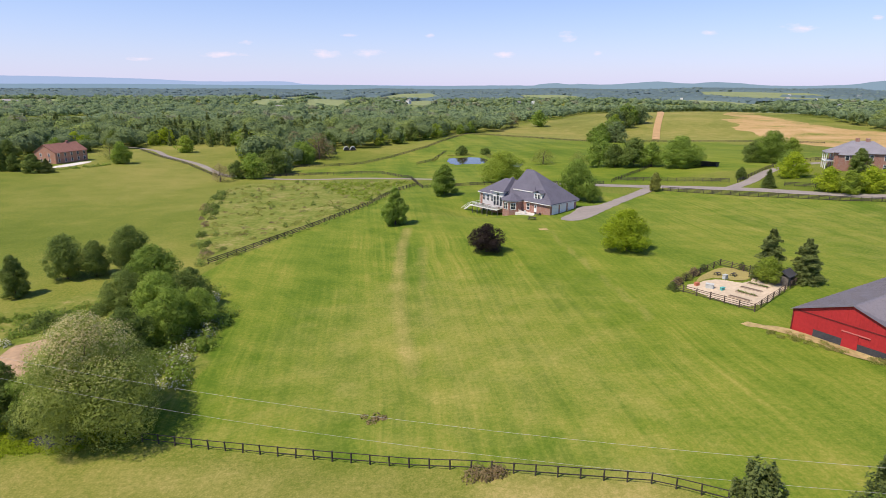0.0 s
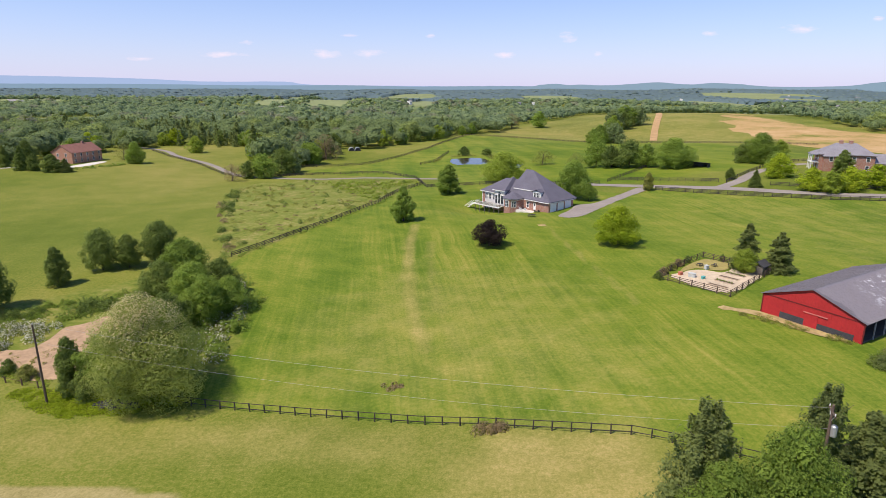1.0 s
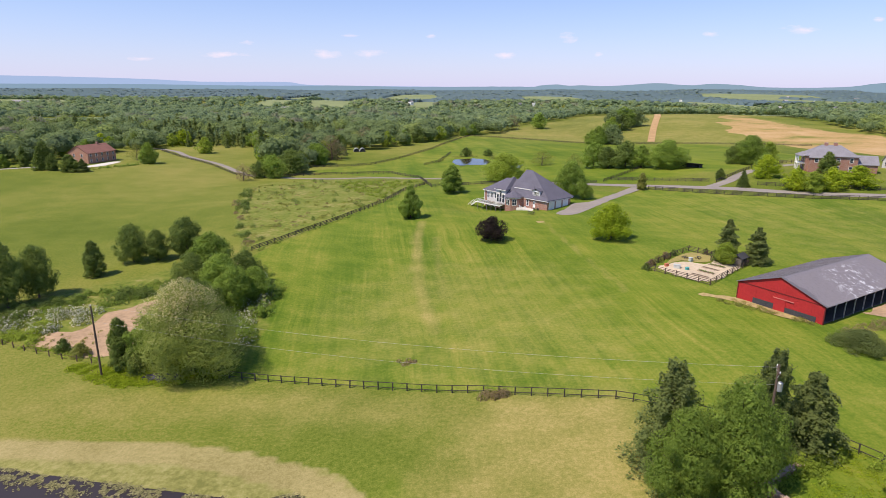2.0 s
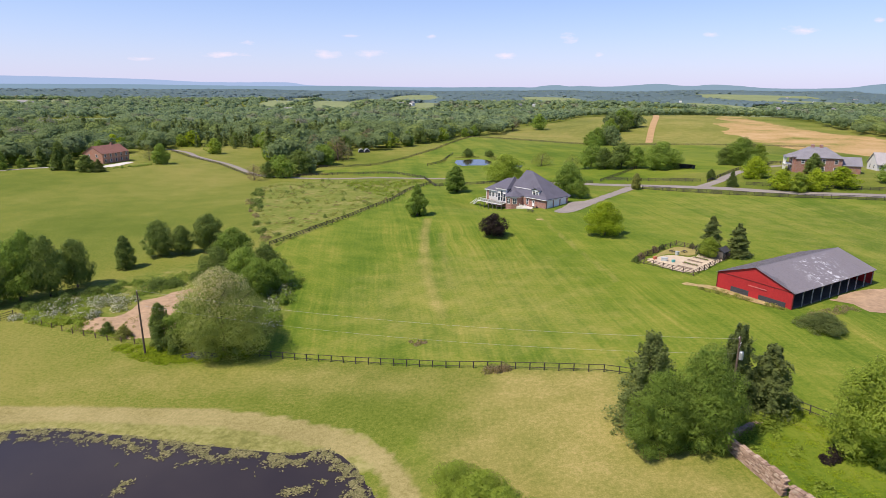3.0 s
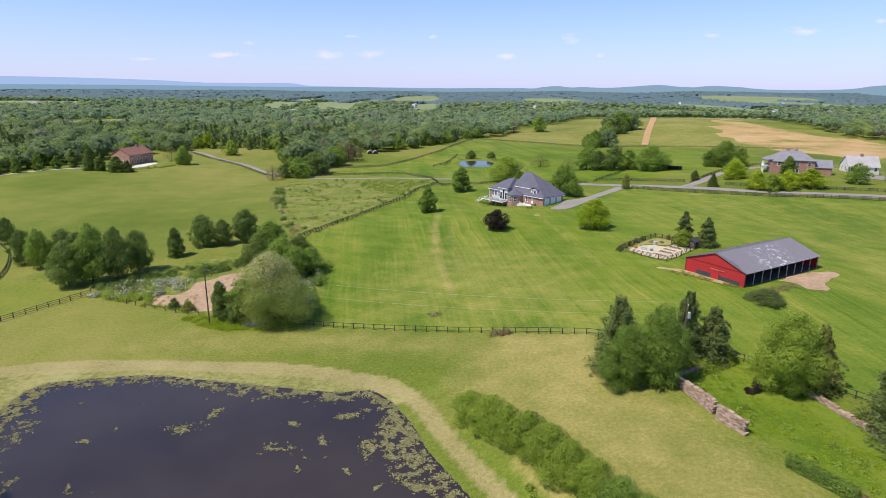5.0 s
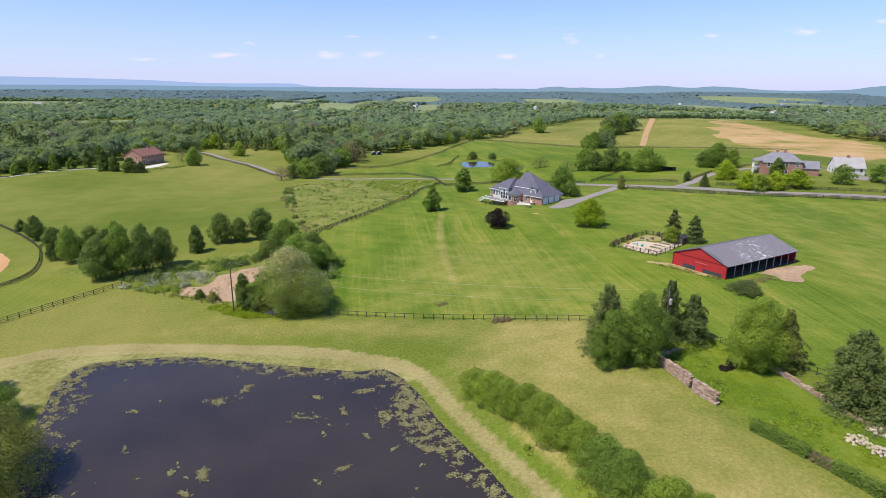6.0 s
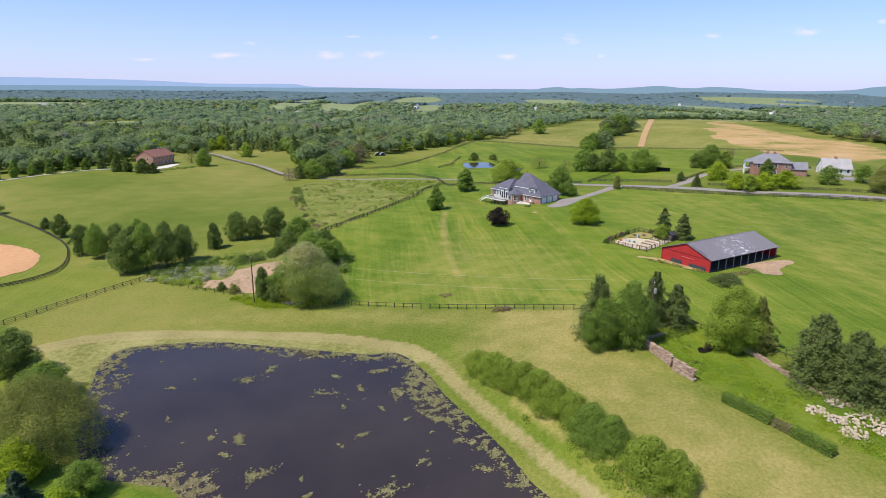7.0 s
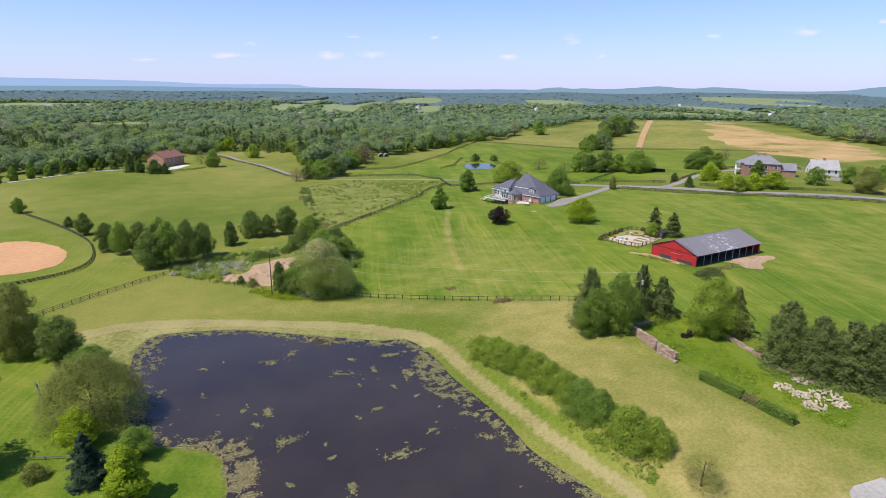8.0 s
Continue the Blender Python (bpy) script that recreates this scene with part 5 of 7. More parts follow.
def shingle_material(name, col):
    m = Mat(name, 0.9, 0.0, 0.2)
    v = m.place()
    s = m.n.new("ShaderNodeSeparateXYZ")
    m.l.new(v, s.inputs[0])
    rows = m.math("FRACT", m.math("MULTIPLY", s.outputs[2], 6.0))
    f = m.math("MULTIPLY_ADD", m.noise(m.scaled(v, (3, 3, 7)), 1.0, 3), 0.55, m.math("MULTIPLY_ADD", m.noise(v, 0.35, 3), 0.3, m.math("MULTIPLY", rows, 0.15)))
    m.color(m.ramp(f, [(0.3, tuple(c * 0.72 for c in col)), (0.7, tuple(c * 1.3 for c in col))]))
    m.bump(rows, 0.3, 0.02)
    return m.m


M_BRICK = brick_material("red_brick", (0.36, 0.155, 0.105), (0.29, 0.12, 0.085), (0.42, 0.36, 0.32))
M_SHINGLE = shingle_material("slate_grey_shingle", (0.125, 0.120, 0.150))
M_CREAM = plain("cream_siding", (0.66, 0.63, 0.60), 0.7, grain=3, vary=0.08, bump=0.08)


M_TERRACE = plain("pale_flagstone", (0.62, 0.58, 0.52), 0.9, grain=1.0, vary=0.15)


def pane_window(parent, m, w, h, bars=1, arch=False):
    """A window in its own frame: white casing, dark glass and glazing bars. m places it, looking along -y."""
    fr = bmesh.new()
    t = 0.12
    box(fr, -w / 2 - t, -w / 2, -0.07, 0.05, -t, h + t)
    box(fr, w / 2, w / 2 + t, -0.07, 0.05, -t, h + t)
    box(fr, -w / 2, w / 2, -0.07, 0.05, h, h + t)
    box(fr, -w / 2, w / 2, -0.07, 0.05, -t, 0)
    win = part("window_frame", fr, M_WHITE, parent)
    win.matrix_basis = m
    part("pane", a_box(-w / 2, w / 2, -0.02, 0.02, 0, h), M_GLASS, win)
    for i in range(bars):
        x = -w / 2 + w * (i + 1) / (bars + 1)
        part("glazing_bar", a_box(x - 0.04, x + 0.04, -0.055, 0.0, 0, h), M_WHITE, win)
    part("glazing_bar", a_box(-w / 2, w / 2, -0.05, 0.0, h * 0.5 - 0.03, h * 0.5 + 0.03), M_WHITE, win)
    return win


def hip_roof(x0, x1, y0, y1, z, rx0, rx1, ry, rz, thick=0.18):
    """A hipped roof over a rectangle with a ridge from rx0 to rx1, with eaves of real thickness."""
    bm = bmesh.new()
    c = [(x0, y0, z), (x1, y0, z), (x1, y1, z), (x0, y1, z)]
    lo = [bm.verts.new((x, y, z - thick)) for x, y, z in c]
    hi = [bm.verts.new(p) for p in c]
    a, b = bm.verts.new((rx0, ry, rz)), bm.verts.new((rx1, ry, rz))
    bm.faces.new(lo[::-1])
    for i in range(4):
        bm.faces.new((lo[i], lo[(i + 1) % 4], hi[(i + 1) % 4], hi[i]))
    bm.faces.new((hi[0], hi[1], b, a))
    bm.faces.new((hi[1], hi[2], b))
    bm.faces.new((hi[2], hi[3], a, b))
    bm.faces.new((hi[3], hi[0], a))
    bmesh.ops.recalc_face_normals(bm, faces=bm.faces[:])
    return bm


def gable_roof(x0, x1, y0, y1, z, rz, along="x", thick=0.16):
    bm = bmesh.new()
    if along == "x":
        ym = (y0 + y1) / 2
        solid(bm, [(x0, y0, z), (x0, ym, rz), (x0, y1, z), (x0, y1, z - thick), (x0, ym, rz - thick * 1.3), (x0, y0, z - thick)], (x1 - x0, 0, 0))
    else:
        xm = (x0 + x1) / 2
        solid(bm, [(x0, y0, z), (xm, y0, rz), (x1, y0, z), (x1, y0, z - thick), (xm, y0, rz - thick * 1.3), (x0, y0, z - thick)], (0, y1 - y0, 0))
    return bm


def build_house():
    ob = thing("house", "large brick and cream house with a steep slate-grey hipped roof", "house", pose(11.88, 185.65, 7.02, 0, 0, math.degrees(0.72) - 90))
    L = 28.19
    # walls
    part("wall", a_box(0, 6.4, 0.0, 12, -0.5, 3.2), M_CREAM, ob, "cream-sided wing wall")
    part("lower_wall", a_box(0, 6.4, 0.05, 12, -6.0, -0.5), M_BRICK, ob)
    part("brick_pier", a_box(-0.02, 1.15, -0.05, 0.0, -6.0, 3.0), M_BRICK, ob)
    part("brick_pier", a_box(5.95, 6.38, -0.05, 0.0, -6.0, 3.0), M_BRICK, ob)
    part("wall", a_box(-0.06, 0.0, 0.1, 12, -6.0, 3.15), M_BRICK, ob)
    part("lower_wall", a_box(6.4, 10.8, -0.85, 11, -6.0, -0.5), M_BRICK, ob)
    part("wall", a_box(6.4, 10.8, -0.9, 11, -0.5, 4.3), M_CREAM, ob, "tall cream great-room wall")
    part("wall", a_box(10.8, 19.2, 0.4, 12.8, -2.6, 2.9), M_BRICK, ob)
    part("wall", a_box(19.2, L, 0.0, 12.0, -1.2, 2.9), M_BRICK, ob)
    part("wall", a_box(12.8, 20.6, 2.4, 9, 2.9, 5.35), M_CREAM, ob, "cream upper-storey wall")
    # roofs
    part("roof", hip_roof(-0.5, 11.5, -0.5, 12.5, 3.35, 5.2, 12, 6.0, 7.4), M_SHINGLE, ob)
    part("roof", hip_roof(10.2, L + 0.5, 0.2, 13.2, 3.05, 13.2, 16.0, 6.7, 11.0), M_SHINGLE, ob)
    part("roof", hip_roof(18.8, L + 0.5, -0.5, 12.5, 3.0, 20.5, 21.0, 6.0, 7.0), M_SHINGLE, ob)
    part("roof", hip_roof(5.9, 11.3, -1.4, 9, 4.55, 8.5, 8.7, 5.5, 8.2), M_SHINGLE, ob)
    part("roof", hip_roof(12.3, 21.0, 1.8, 9, 5.5, 15.0, 17.0, 6.0, 9.4), M_SHINGLE, ob)
    # bay with an eight-sided roof
    def eight(cx, cy, r, z):
        return [(cx + r * math.cos(math.radians(22.5 + 45 * k)), cy + r * math.sin(math.radians(22.5 + 45 * k)), z) for k in range(8)]
    part("bay_wall", solid(bmesh.new(), eight(14.4, -0.6, 3.2, -2.6), (0, 0, 5.3)), M_BRICK, ob)
    bm = bmesh.new()
    lo = [bm.verts.new(p) for p in eight(14.4, -0.6, 3.65, 2.62)]
    hi = [bm.verts.new(p) for p in eight(14.4, -0.6, 3.65, 2.82)]
    tip = bm.verts.new((14.4, -0.6, 4.6))
    bm.faces.new(lo[::-1])
    for k in range(8):
        bm.faces.new((lo[k], lo[(k + 1) % 8], hi[(k + 1) % 8], hi[k]))
        bm.faces.new((hi[k], hi[(k + 1) % 8], tip))
    bay_roof = part("bay_roof", bm, M_SHINGLE, ob)
    for k in range(8):
        bm = bmesh.new()
        a, b = eight(14.4, -0.6, 3.5, 2.42)[k], eight(14.4, -0.6, 3.5, 2.42)[(k + 1) % 8]
        solid(bm, [a, b, (14.4 + (b[0] - 14.4) * 0.9, -0.6 + (b[1] + 0.6) * 0.9, 2.42), (14.4 + (a[0] - 14.4) * 0.9, -0.6 + (a[1] + 0.6) * 0.9, 2.42)], (0, 0, 0.19))
        part("bay_fascia", bm, M_WHITE, bay_roof)
    for k in (4, 5, 6):
        ang = math.radians(45 * k + 45)
        px, py = 14.4 + 2.98 * math.cos(ang), -0.6 + 2.98 * math.sin(ang)
        pane_window(ob, pose(px, py, 0.25, 0, 0, math.degrees(ang) + 90), 1.3, 1.75, 1)
    # fascia boards under the eaves
    part("fascia", a_box(L + 0.42, L + 0.52, -0.52, 12.5, 2.66, 2.86), M_WHITE, ob)
    part("fascia", a_box(18.8, L + 0.5, -0.56, -0.46, 2.66, 2.86), M_WHITE, ob)
    part("fascia", a_box(-0.5, 5.9, -0.56, -0.46, 3.0, 3.22), M_WHITE, ob)
    part("fascia", a_box(5.9, 11.3, -1.46, -1.36, 4.2, 4.42), M_WHITE, ob)
    part("fascia", a_box(12.3, 21.0, 1.7, 1.8, 5.15, 5.4), M_WHITE, ob)
    part("corner_trim", a_box(-0.1, 0.1, -0.07, 0.1, -6.0, 3.0), M_WHITE, ob)
    # dormer over the garage
    dorm = part("dormer", a_box(21.2, 24.2, 0.9, 5.5, 2.9, 5.5), M_WHITE, ob, "white dormer")
    part("dormer_roof", gable_roof(20.9, 24.5, 0.5, 6.5, 5.5, 6.3, "y"), M_SHINGLE, dorm)
    pane_window(dorm, pose(22.1, 0.86, 3.75, 0, 0, 0), 0.95, 1.35, 1)
    pane_window(dorm, pose(23.3, 0.86, 3.75, 0, 0, 0), 0.95, 1.35, 1)
    # windows
    for x in (1.9, 3.5):
        pane_window(ob, pose(x, -0.03, 0.75, 0, 0, 0), 1.0, 1.75, 1)
    pane_window(ob, pose(5.4, -0.03, 0.75, 0, 0, 0), 0.8, 1.75, 0)
    for x in (7.3, 8.6, 9.9):
        pane_window(ob, pose(x, -0.94, 0.0, 0, 0, 0), 0.95, 3.1 if x == 8.6 else 2.7, 0)
    bm = bmesh.new()
    solid(bm, [(8.6 + 0.62 * math.cos(a), -0.99, 3.12 + 0.62 * math.sin(a)) for a in np.linspace(0, math.pi, 9)], (0, 0.08, 0))
    part("arch_light", bm, M_GLASS, ob, "arched window head")
    for x in (13.9, 15.4, 18.6):
        pane_window(ob, pose(x, 2.36, 3.6, 0, 0, 0), 0.95, 1.15, 0)
    pane_window(ob, pose(20.0, -0.03, 0.4, 0, 0, 0), 0.8, 1.7, 0)
    door = part("door", a_box(22.3, 23.2, -0.08, -0.005, 0.05, 2.15), M_WHITE, ob, "white side door")
    part("door_pane", a_box(22.5, 23.0, -0.1, -0.081, 1.15, 1.95), M_GLASS, door)
    for x in (2.0, 4.2):
        pane_window(ob, pose(x, -0.03, -2.7, 0, 0, 0), 1.2, 1.5, 1)
    # garage doors on the gable end
    for i in range(3):
        y0 = 0.75 + i * 3.6
        gd = part("garage_door", a_box(L + 0.004, L + 0.06, y0, y0 + 2.9, -0.3, 2.45), M_WHITE, ob, "white panelled garage door")
        for k in range(4):
            for j in range(4):
                yy, zz = y0 + 0.1 + j * 0.7, 0.05 + k * 0.6
                part("door_panel", a_box(L + 0.06, L + 0.085, yy, yy + 0.6, zz, zz + 0.5), M_WHITE, gd)
    # raised deck with railings and steps
    deck = part("deck", a_box(0.6, 11.6, -4.2, -0.95, -0.75, -0.55), M_FENCE_GREY, ob, "raised grey timber deck")
    for x in np.linspace(0.7, 11.5, 6):
        part("deck_post", a_box(x - 0.09, x + 0.09, -4.15, -3.97, -6.0, -0.75), M_FENCE_GREY, deck)
    part("deck_skirt", a_box(0.6, 11.6, -4.24, -4.2, -0.82, -0.5), M_WHITE, deck, "white skirting board")
    for x in np.linspace(0.65, 11.55, 45):
        part("baluster", a_box(x - 0.025, x + 0.025, -4.17, -4.12, -0.55, 0.35), M_WHITE, deck)
    part("handrail", a_box(0.55, 11.65, -4.21, -4.08, 0.35, 0.43), M_WHITE, deck)
    part("handrail", a_box(0.55, 0.68, -4.1, -0.95, 0.35, 0.43), M_WHITE, deck)
    st = part("steps", a_box(-1.1, 0.58, -4.0, -2.8, -0.95, -0.75), M_WHITE, deck, "white timber steps")
    for k in range(16):
        part("tread", a_box(-1.15 - 0.28 * (k + 1), -1.1 - 0.28 * k, -4.0, -2.8, -0.98 - 0.2 * (k + 1), -0.92 - 0.2 * (k + 1)), M_WHITE, st)
    for yy in (-4.05, -2.8):
        bm = bmesh.new()
        solid(bm, [(-1.1, yy, -0.1), (-1.1, yy, 0.05), (-5.7, yy, -3.15), (-5.7, yy, -3.3)], (0, 0.06, 0))
        part("stair_rail", bm, M_WHITE, st)
    # stairs at the bay and a paved apron
    part("patio", a_box(17.6, 26.6, -2.9, -0.02, -1.6, -0.42), M_TERRACE, ob, "pale paved patio")
    part("stair", solid(bmesh.new(), [(10.9, -4.2, -0.6), (12.9, -4.2, 0.1), (12.9, -4.2, -0.05), (10.9, -4.2, -0.8)], (0, 1.1, 0)), M_WHITE, ob)
    return ob


house = build_house()


def garden_chair(m, mat, label):
    """A low armchair of boards: seat, sloped back, arms and legs."""
    ob = thing("garden_chair", label, "chair", m, "chairs by the house")
    part("seat", soft_box(-0.3, 0.3, -0.3, 0.3, 0.36, 0.42), mat, ob)
    part("backrest", solid(bmesh.new(), [(-0.3, 0.26, 0.4), (0.3, 0.26, 0.4), (0.3, 0.46, 1.05), (-0.3, 0.46, 1.05)], (0, 0.05, 0.01)), mat, ob)
    for sx in (-1, 1):
        part("armrest", soft_box(sx * 0.36 - 0.05, sx * 0.36 + 0.05, -0.34, 0.34, 0.6, 0.64), mat, ob)
        for sy in (-0.28, 0.28):
            part("leg", soft_box(sx * 0.32 - 0.03, sx * 0.32 + 0.03, sy - 0.03, sy + 0.03, 0, 0.6, 0.01), mat, ob)
    return ob


for cx, cy, cz, turn, dark in ((18.6, -1.9, -0.42, 150, 0), (20.9, -2.1, -0.42, 190, 0), (24.6, -1.8, -0.42, 170, 1), (25.8, -1.6, -0.42, 210, 1), (2.4, -3.0, -0.55, 160, 1), (4.6, -3.1, -0.55, 200, 1), (8.6, -2.9, -0.55, 180, 0)):
    garden_chair(house.matrix_basis @ pose(cx, cy, cz, 0, 0, turn), M_CHAR if dark else M_WHITE, ("dark" if dark else "white") + " slatted garden chair outside the brick house")


def build_farmhouse(name, x, y, turn, size, storey, roof_rise, wall_mat, roof_mat, label, hipped=False, chimneys=(0.75,), rows=2, cols=5, wing=None):
    """A far house with walls, roof, chimneys and rows of windows."""
    Lx, Wy = size
    ob = thing(name, label, "house", pose(x, y, gz(x, y) - 0.1, 0, 0, turn))
    H = storey * rows
    part("wall", a_box(0, Lx, 0, Wy, -1.5, H), wall_mat, ob)
    if hipped:
        part("roof", hip_roof(-0.5, Lx + 0.5, -0.5, Wy + 0.5, H + 0.1, Wy * 0.5, Lx - Wy * 0.5, Wy / 2, H + roof_rise), roof_mat, ob)
    else:
        part("roof", gable_roof(-0.4, Lx + 0.4, -0.5, Wy + 0.5, H + 0.05, H + roof_rise, "x"), roof_mat, ob)
        for gxx in (0.0, Lx - 0.2):
            part("gable", solid(bmesh.new(), [(gxx, 0.02, H), (gxx, Wy / 2, H + roof_rise - 0.25), (gxx, Wy - 0.02, H)], (0.2, 0, 0)), wall_mat, ob)
    for f in chimneys:
        part("chimney", soft_box(Lx * f - 0.6, Lx * f + 0.6, Wy / 2 - 0.5, Wy / 2 + 0.5, H + roof_rise - 1.6, H + roof_rise + 0.9), M_BRICK, ob, "brick chimney")
    for r in range(rows):
        for c in range(cols):
            px = Lx * (c + 0.5) / cols
            pane_window(ob, pose(px, -0.03, 0.9 + r * storey, 0, 0, 0), 1.05, 1.55, 0)
        pane_window(ob, pose(-0.03, Wy * 0.3, 0.9 + r * storey, 0, 0, -90), 1.0, 1.5, 0)
        pane_window(ob, pose(-0.03, Wy * 0.7, 0.9 + r * storey, 0, 0, -90), 1.0, 1.5, 0)
    if wing:
        wx0, wl, ww, wh, wr = wing
        part("wing_wall", a_box(wx0, wx0 + wl, 0.8, 0.8 + ww, -1.5, wh), wall_mat, ob)
        part("wing_roof", gable_roof(wx0 - 0.2, wx0 + wl + 0.4, 0.4, 1.2 + ww, wh + 0.05, wh + wr, "x"), roof_mat, ob)
        part("wing_gable", solid(bmesh.new(), [(wx0 + wl - 0.2, 0.82, wh), (wx0 + wl - 0.2, 0.8 + ww / 2, wh + wr - 0.25), (wx0 + wl - 0.2, 0.78 + ww, wh)], (0.2, 0, 0)), wall_mat, ob)
    return ob


M_BROWNROOF = shingle_material("brown_shingle", (0.27, 0.130, 0.100))
M_GREYROOF = shingle_material("grey_shingle", (0.235, 0.225, 0.245))
M_PALEROOF = shingle_material("pale_shingle", (0.40, 0.37, 0.36))
M_ORANGEBRICK = brick_material("orange_brick", (0.50, 0.220, 0.140), (0.42, 0.185, 0.12), (0.42, 0.33, 0.27))
build_farmhouse("house", -197.5, 303.0, 76, (20, 13), 2.8, 4.2, M_ORANGEBRICK, M_BROWNROOF, "two-storey orange brick house with a brown gabled roof", False, (0.72,), 2, 5)
drape("terrace", [(-190.0, 288.4), (-193.0, 295), (-191.6, 306), (-190.0, 314), (-186.0, 314.6), (-185.2, 306), (-185.5, 296)], M_TERRACE, "pale paved terrace before the brick house", "terrace", 0.1, 4)
farm = build_farmhouse("house", 139.6, 211.4, -22, (17.4, 11), 3.1, 4.0, M_BRICK, M_GREYROOF, "two-storey red brick farmhouse with a grey hipped roof", True, (0.40, 0.58), 2, 4, (17.4, 6.8, 8, 3.4, 3.2))
part("porch_roof", hip_roof(-2.9, 0.3, 1.2, 8.4, 6.0, -0.9, -0.2, 4.8, 7.4), M_GREYROOF, farm)
for py in (1.7, 4.8, 7.9):
    part("porch_post", soft_box(-2.6, -2.3, py - 0.15, py + 0.15, -1.0, 5.8), M_WHITE, farm, "white porch post")
part("porch_floor", soft_box(-2.8, -0.02, 1.3, 8.3, 2.9, 3.1), M_WHITE, farm, "white porch balcony floor")
part("front_gable_wall", a_box(1.0, 5.6, -1.6, -0.01, -1.5, 5.6), M_BRICK, farm)
part("front_gable_roof", hip_roof(0.6, 6.0, -2.0, 4.5, 5.7, 3.2, 3.4, 2.2, 8.2), M_GREYROOF, farm)
pane_window(farm, pose(3.3, -1.64, 3.9, 0, 0, 0), 1.1, 1.5, 0)
build_farmhouse("house", 178.4, 216.5, -14, (12.6, 10), 2.6, 4.8, M_CREAM, M_PALEROOF, "low cream house with a steep pale grey roof", False, (0.5,), 1, 4)
drape("driveway", [(172, 200), (178, 208), (192, 208), (204, 202), (196, 194), (182, 194)], M_ASPHALT, "grey asphalt yard before the low house", "driveway", 0.09, 4)


def build_shed(x, y, turn):
    ob = thing("run_in_shed", "low dark open-fronted run-in shed in a paddock", "shed", pose(x, y, gz(x, y), 0, 0, turn))
    part("rear_wall", a_box(0, 10.5, 3.9, 4.0, -0.3, 2.2), M_CHAR, ob)
    for xx in (0, 10.4):
        part("side_wall", a_box(xx, xx + 0.1, 0, 3.9, -0.3, 2.35), M_CHAR, ob)
    for xx in np.linspace(0, 10.4, 5)[1:-1]:
        part("post", a_box(xx - 0.08, xx + 0.08, 0, 0.16, -0.3, 2.5), M_FENCE, ob)
    part("roof", solid(bmesh.new(), [(-0.3, -0.4, 2.75), (-0.3, 4.3, 2.15), (-0.3, 4.3, 2.27), (-0.3, -0.4, 2.87)], (11.1, 0, 0)), M_CHAR, ob)
    return ob


build_shed(99.5, 240.0, -38)

# ---- fences ----
POST_MESH, RAIL_MESH = {}, {}


def fence(line, label, spacing=2.4, height=1.3, rails=(1.15, 0.75, 0.35), mat=None, post=0.075, rail=(0.03, 0.075), group="", curved=False, name="board_fence"):
    """Posts and rails along a line, following the ground."""
    mat = mat or M_FENCE
    pts = curve_points(line, False, 1.0) if curved else [tuple(p) for p in line]
    seg = [math.dist(a, b) for a, b in zip(pts, pts[1:])]
    total = sum(seg)
    n = max(1, round(total / spacing))
    stops, k, acc = [], 0, 0.0
    for i in range(n + 1):
        s = total * i / n
        while k < len(seg) - 1 and s > acc + seg[k]:
            acc += seg[k]
            k += 1
        f = (s - acc) / seg[k]
        stops.append((pts[k][0] + (pts[k + 1][0] - pts[k][0]) * f, pts[k][1] + (pts[k + 1][1] - pts[k][1]) * f))
    key = (mat.name, post, height)
    if key not in POST_MESH:
        bm = soft_box(-post, post, -post, post, -0.3, height, 0.012)
        me = bpy.data.meshes.new("post")
        bm.to_mesh(me)
        bm.free()
        me.materials.append(mat)
        POST_MESH[key] = me
    rkey = (mat.name, rail)
    if rkey not in RAIL_MESH:
        bm = a_box(0, 1, -rail[0], rail[0], -rail[1], rail[1])
        me = bpy.data.meshes.new("rail")
        bm.to_mesh(me)
        bm.free()
        me.materials.append(mat)
        RAIL_MESH[rkey] = me
    ob = thing(name, label, "fence", Matrix.Translation((stops[0][0], stops[0][1], 0)), group)
    org = Vector((stops[0][0], stops[0][1], 0))
    xs, ys = np.array([p[0] for p in stops]), np.array([p[1] for p in stops])
    zs = terrain(xs, ys)
    rr = random.Random(int(abs(stops[0][0]) * 10 + n))
    for i, (x, y) in enumerate(stops):
        p = new("post", POST_MESH[key])
        p.parent = ob
        p.matrix_basis = Matrix.Translation(Vector((x, y, float(zs[i]))) - org) @ Euler((rr.gauss(0, 0.025), rr.gauss(0, 0.025), math.atan2(ys[-1] - ys[0], xs[-1] - xs[0]))).to_matrix().to_4x4()
        if i == n:
            break
        a, b = Vector((x, y, float(zs[i]))), Vector((*stops[i + 1], float(zs[i + 1])))
        d = b - a
        for z in rails:
            r = new("rail", RAIL_MESH[rkey])
            r.parent = ob
            m = d.to_track_quat("X", "Z").to_matrix().to_4x4()
            r.matrix_basis = Matrix.Translation(a - org + Vector((0, 0, z + rr.gauss(0, 0.012)))) @ m @ Matrix.Diagonal((d.length, 1, 1, 1))
    return ob


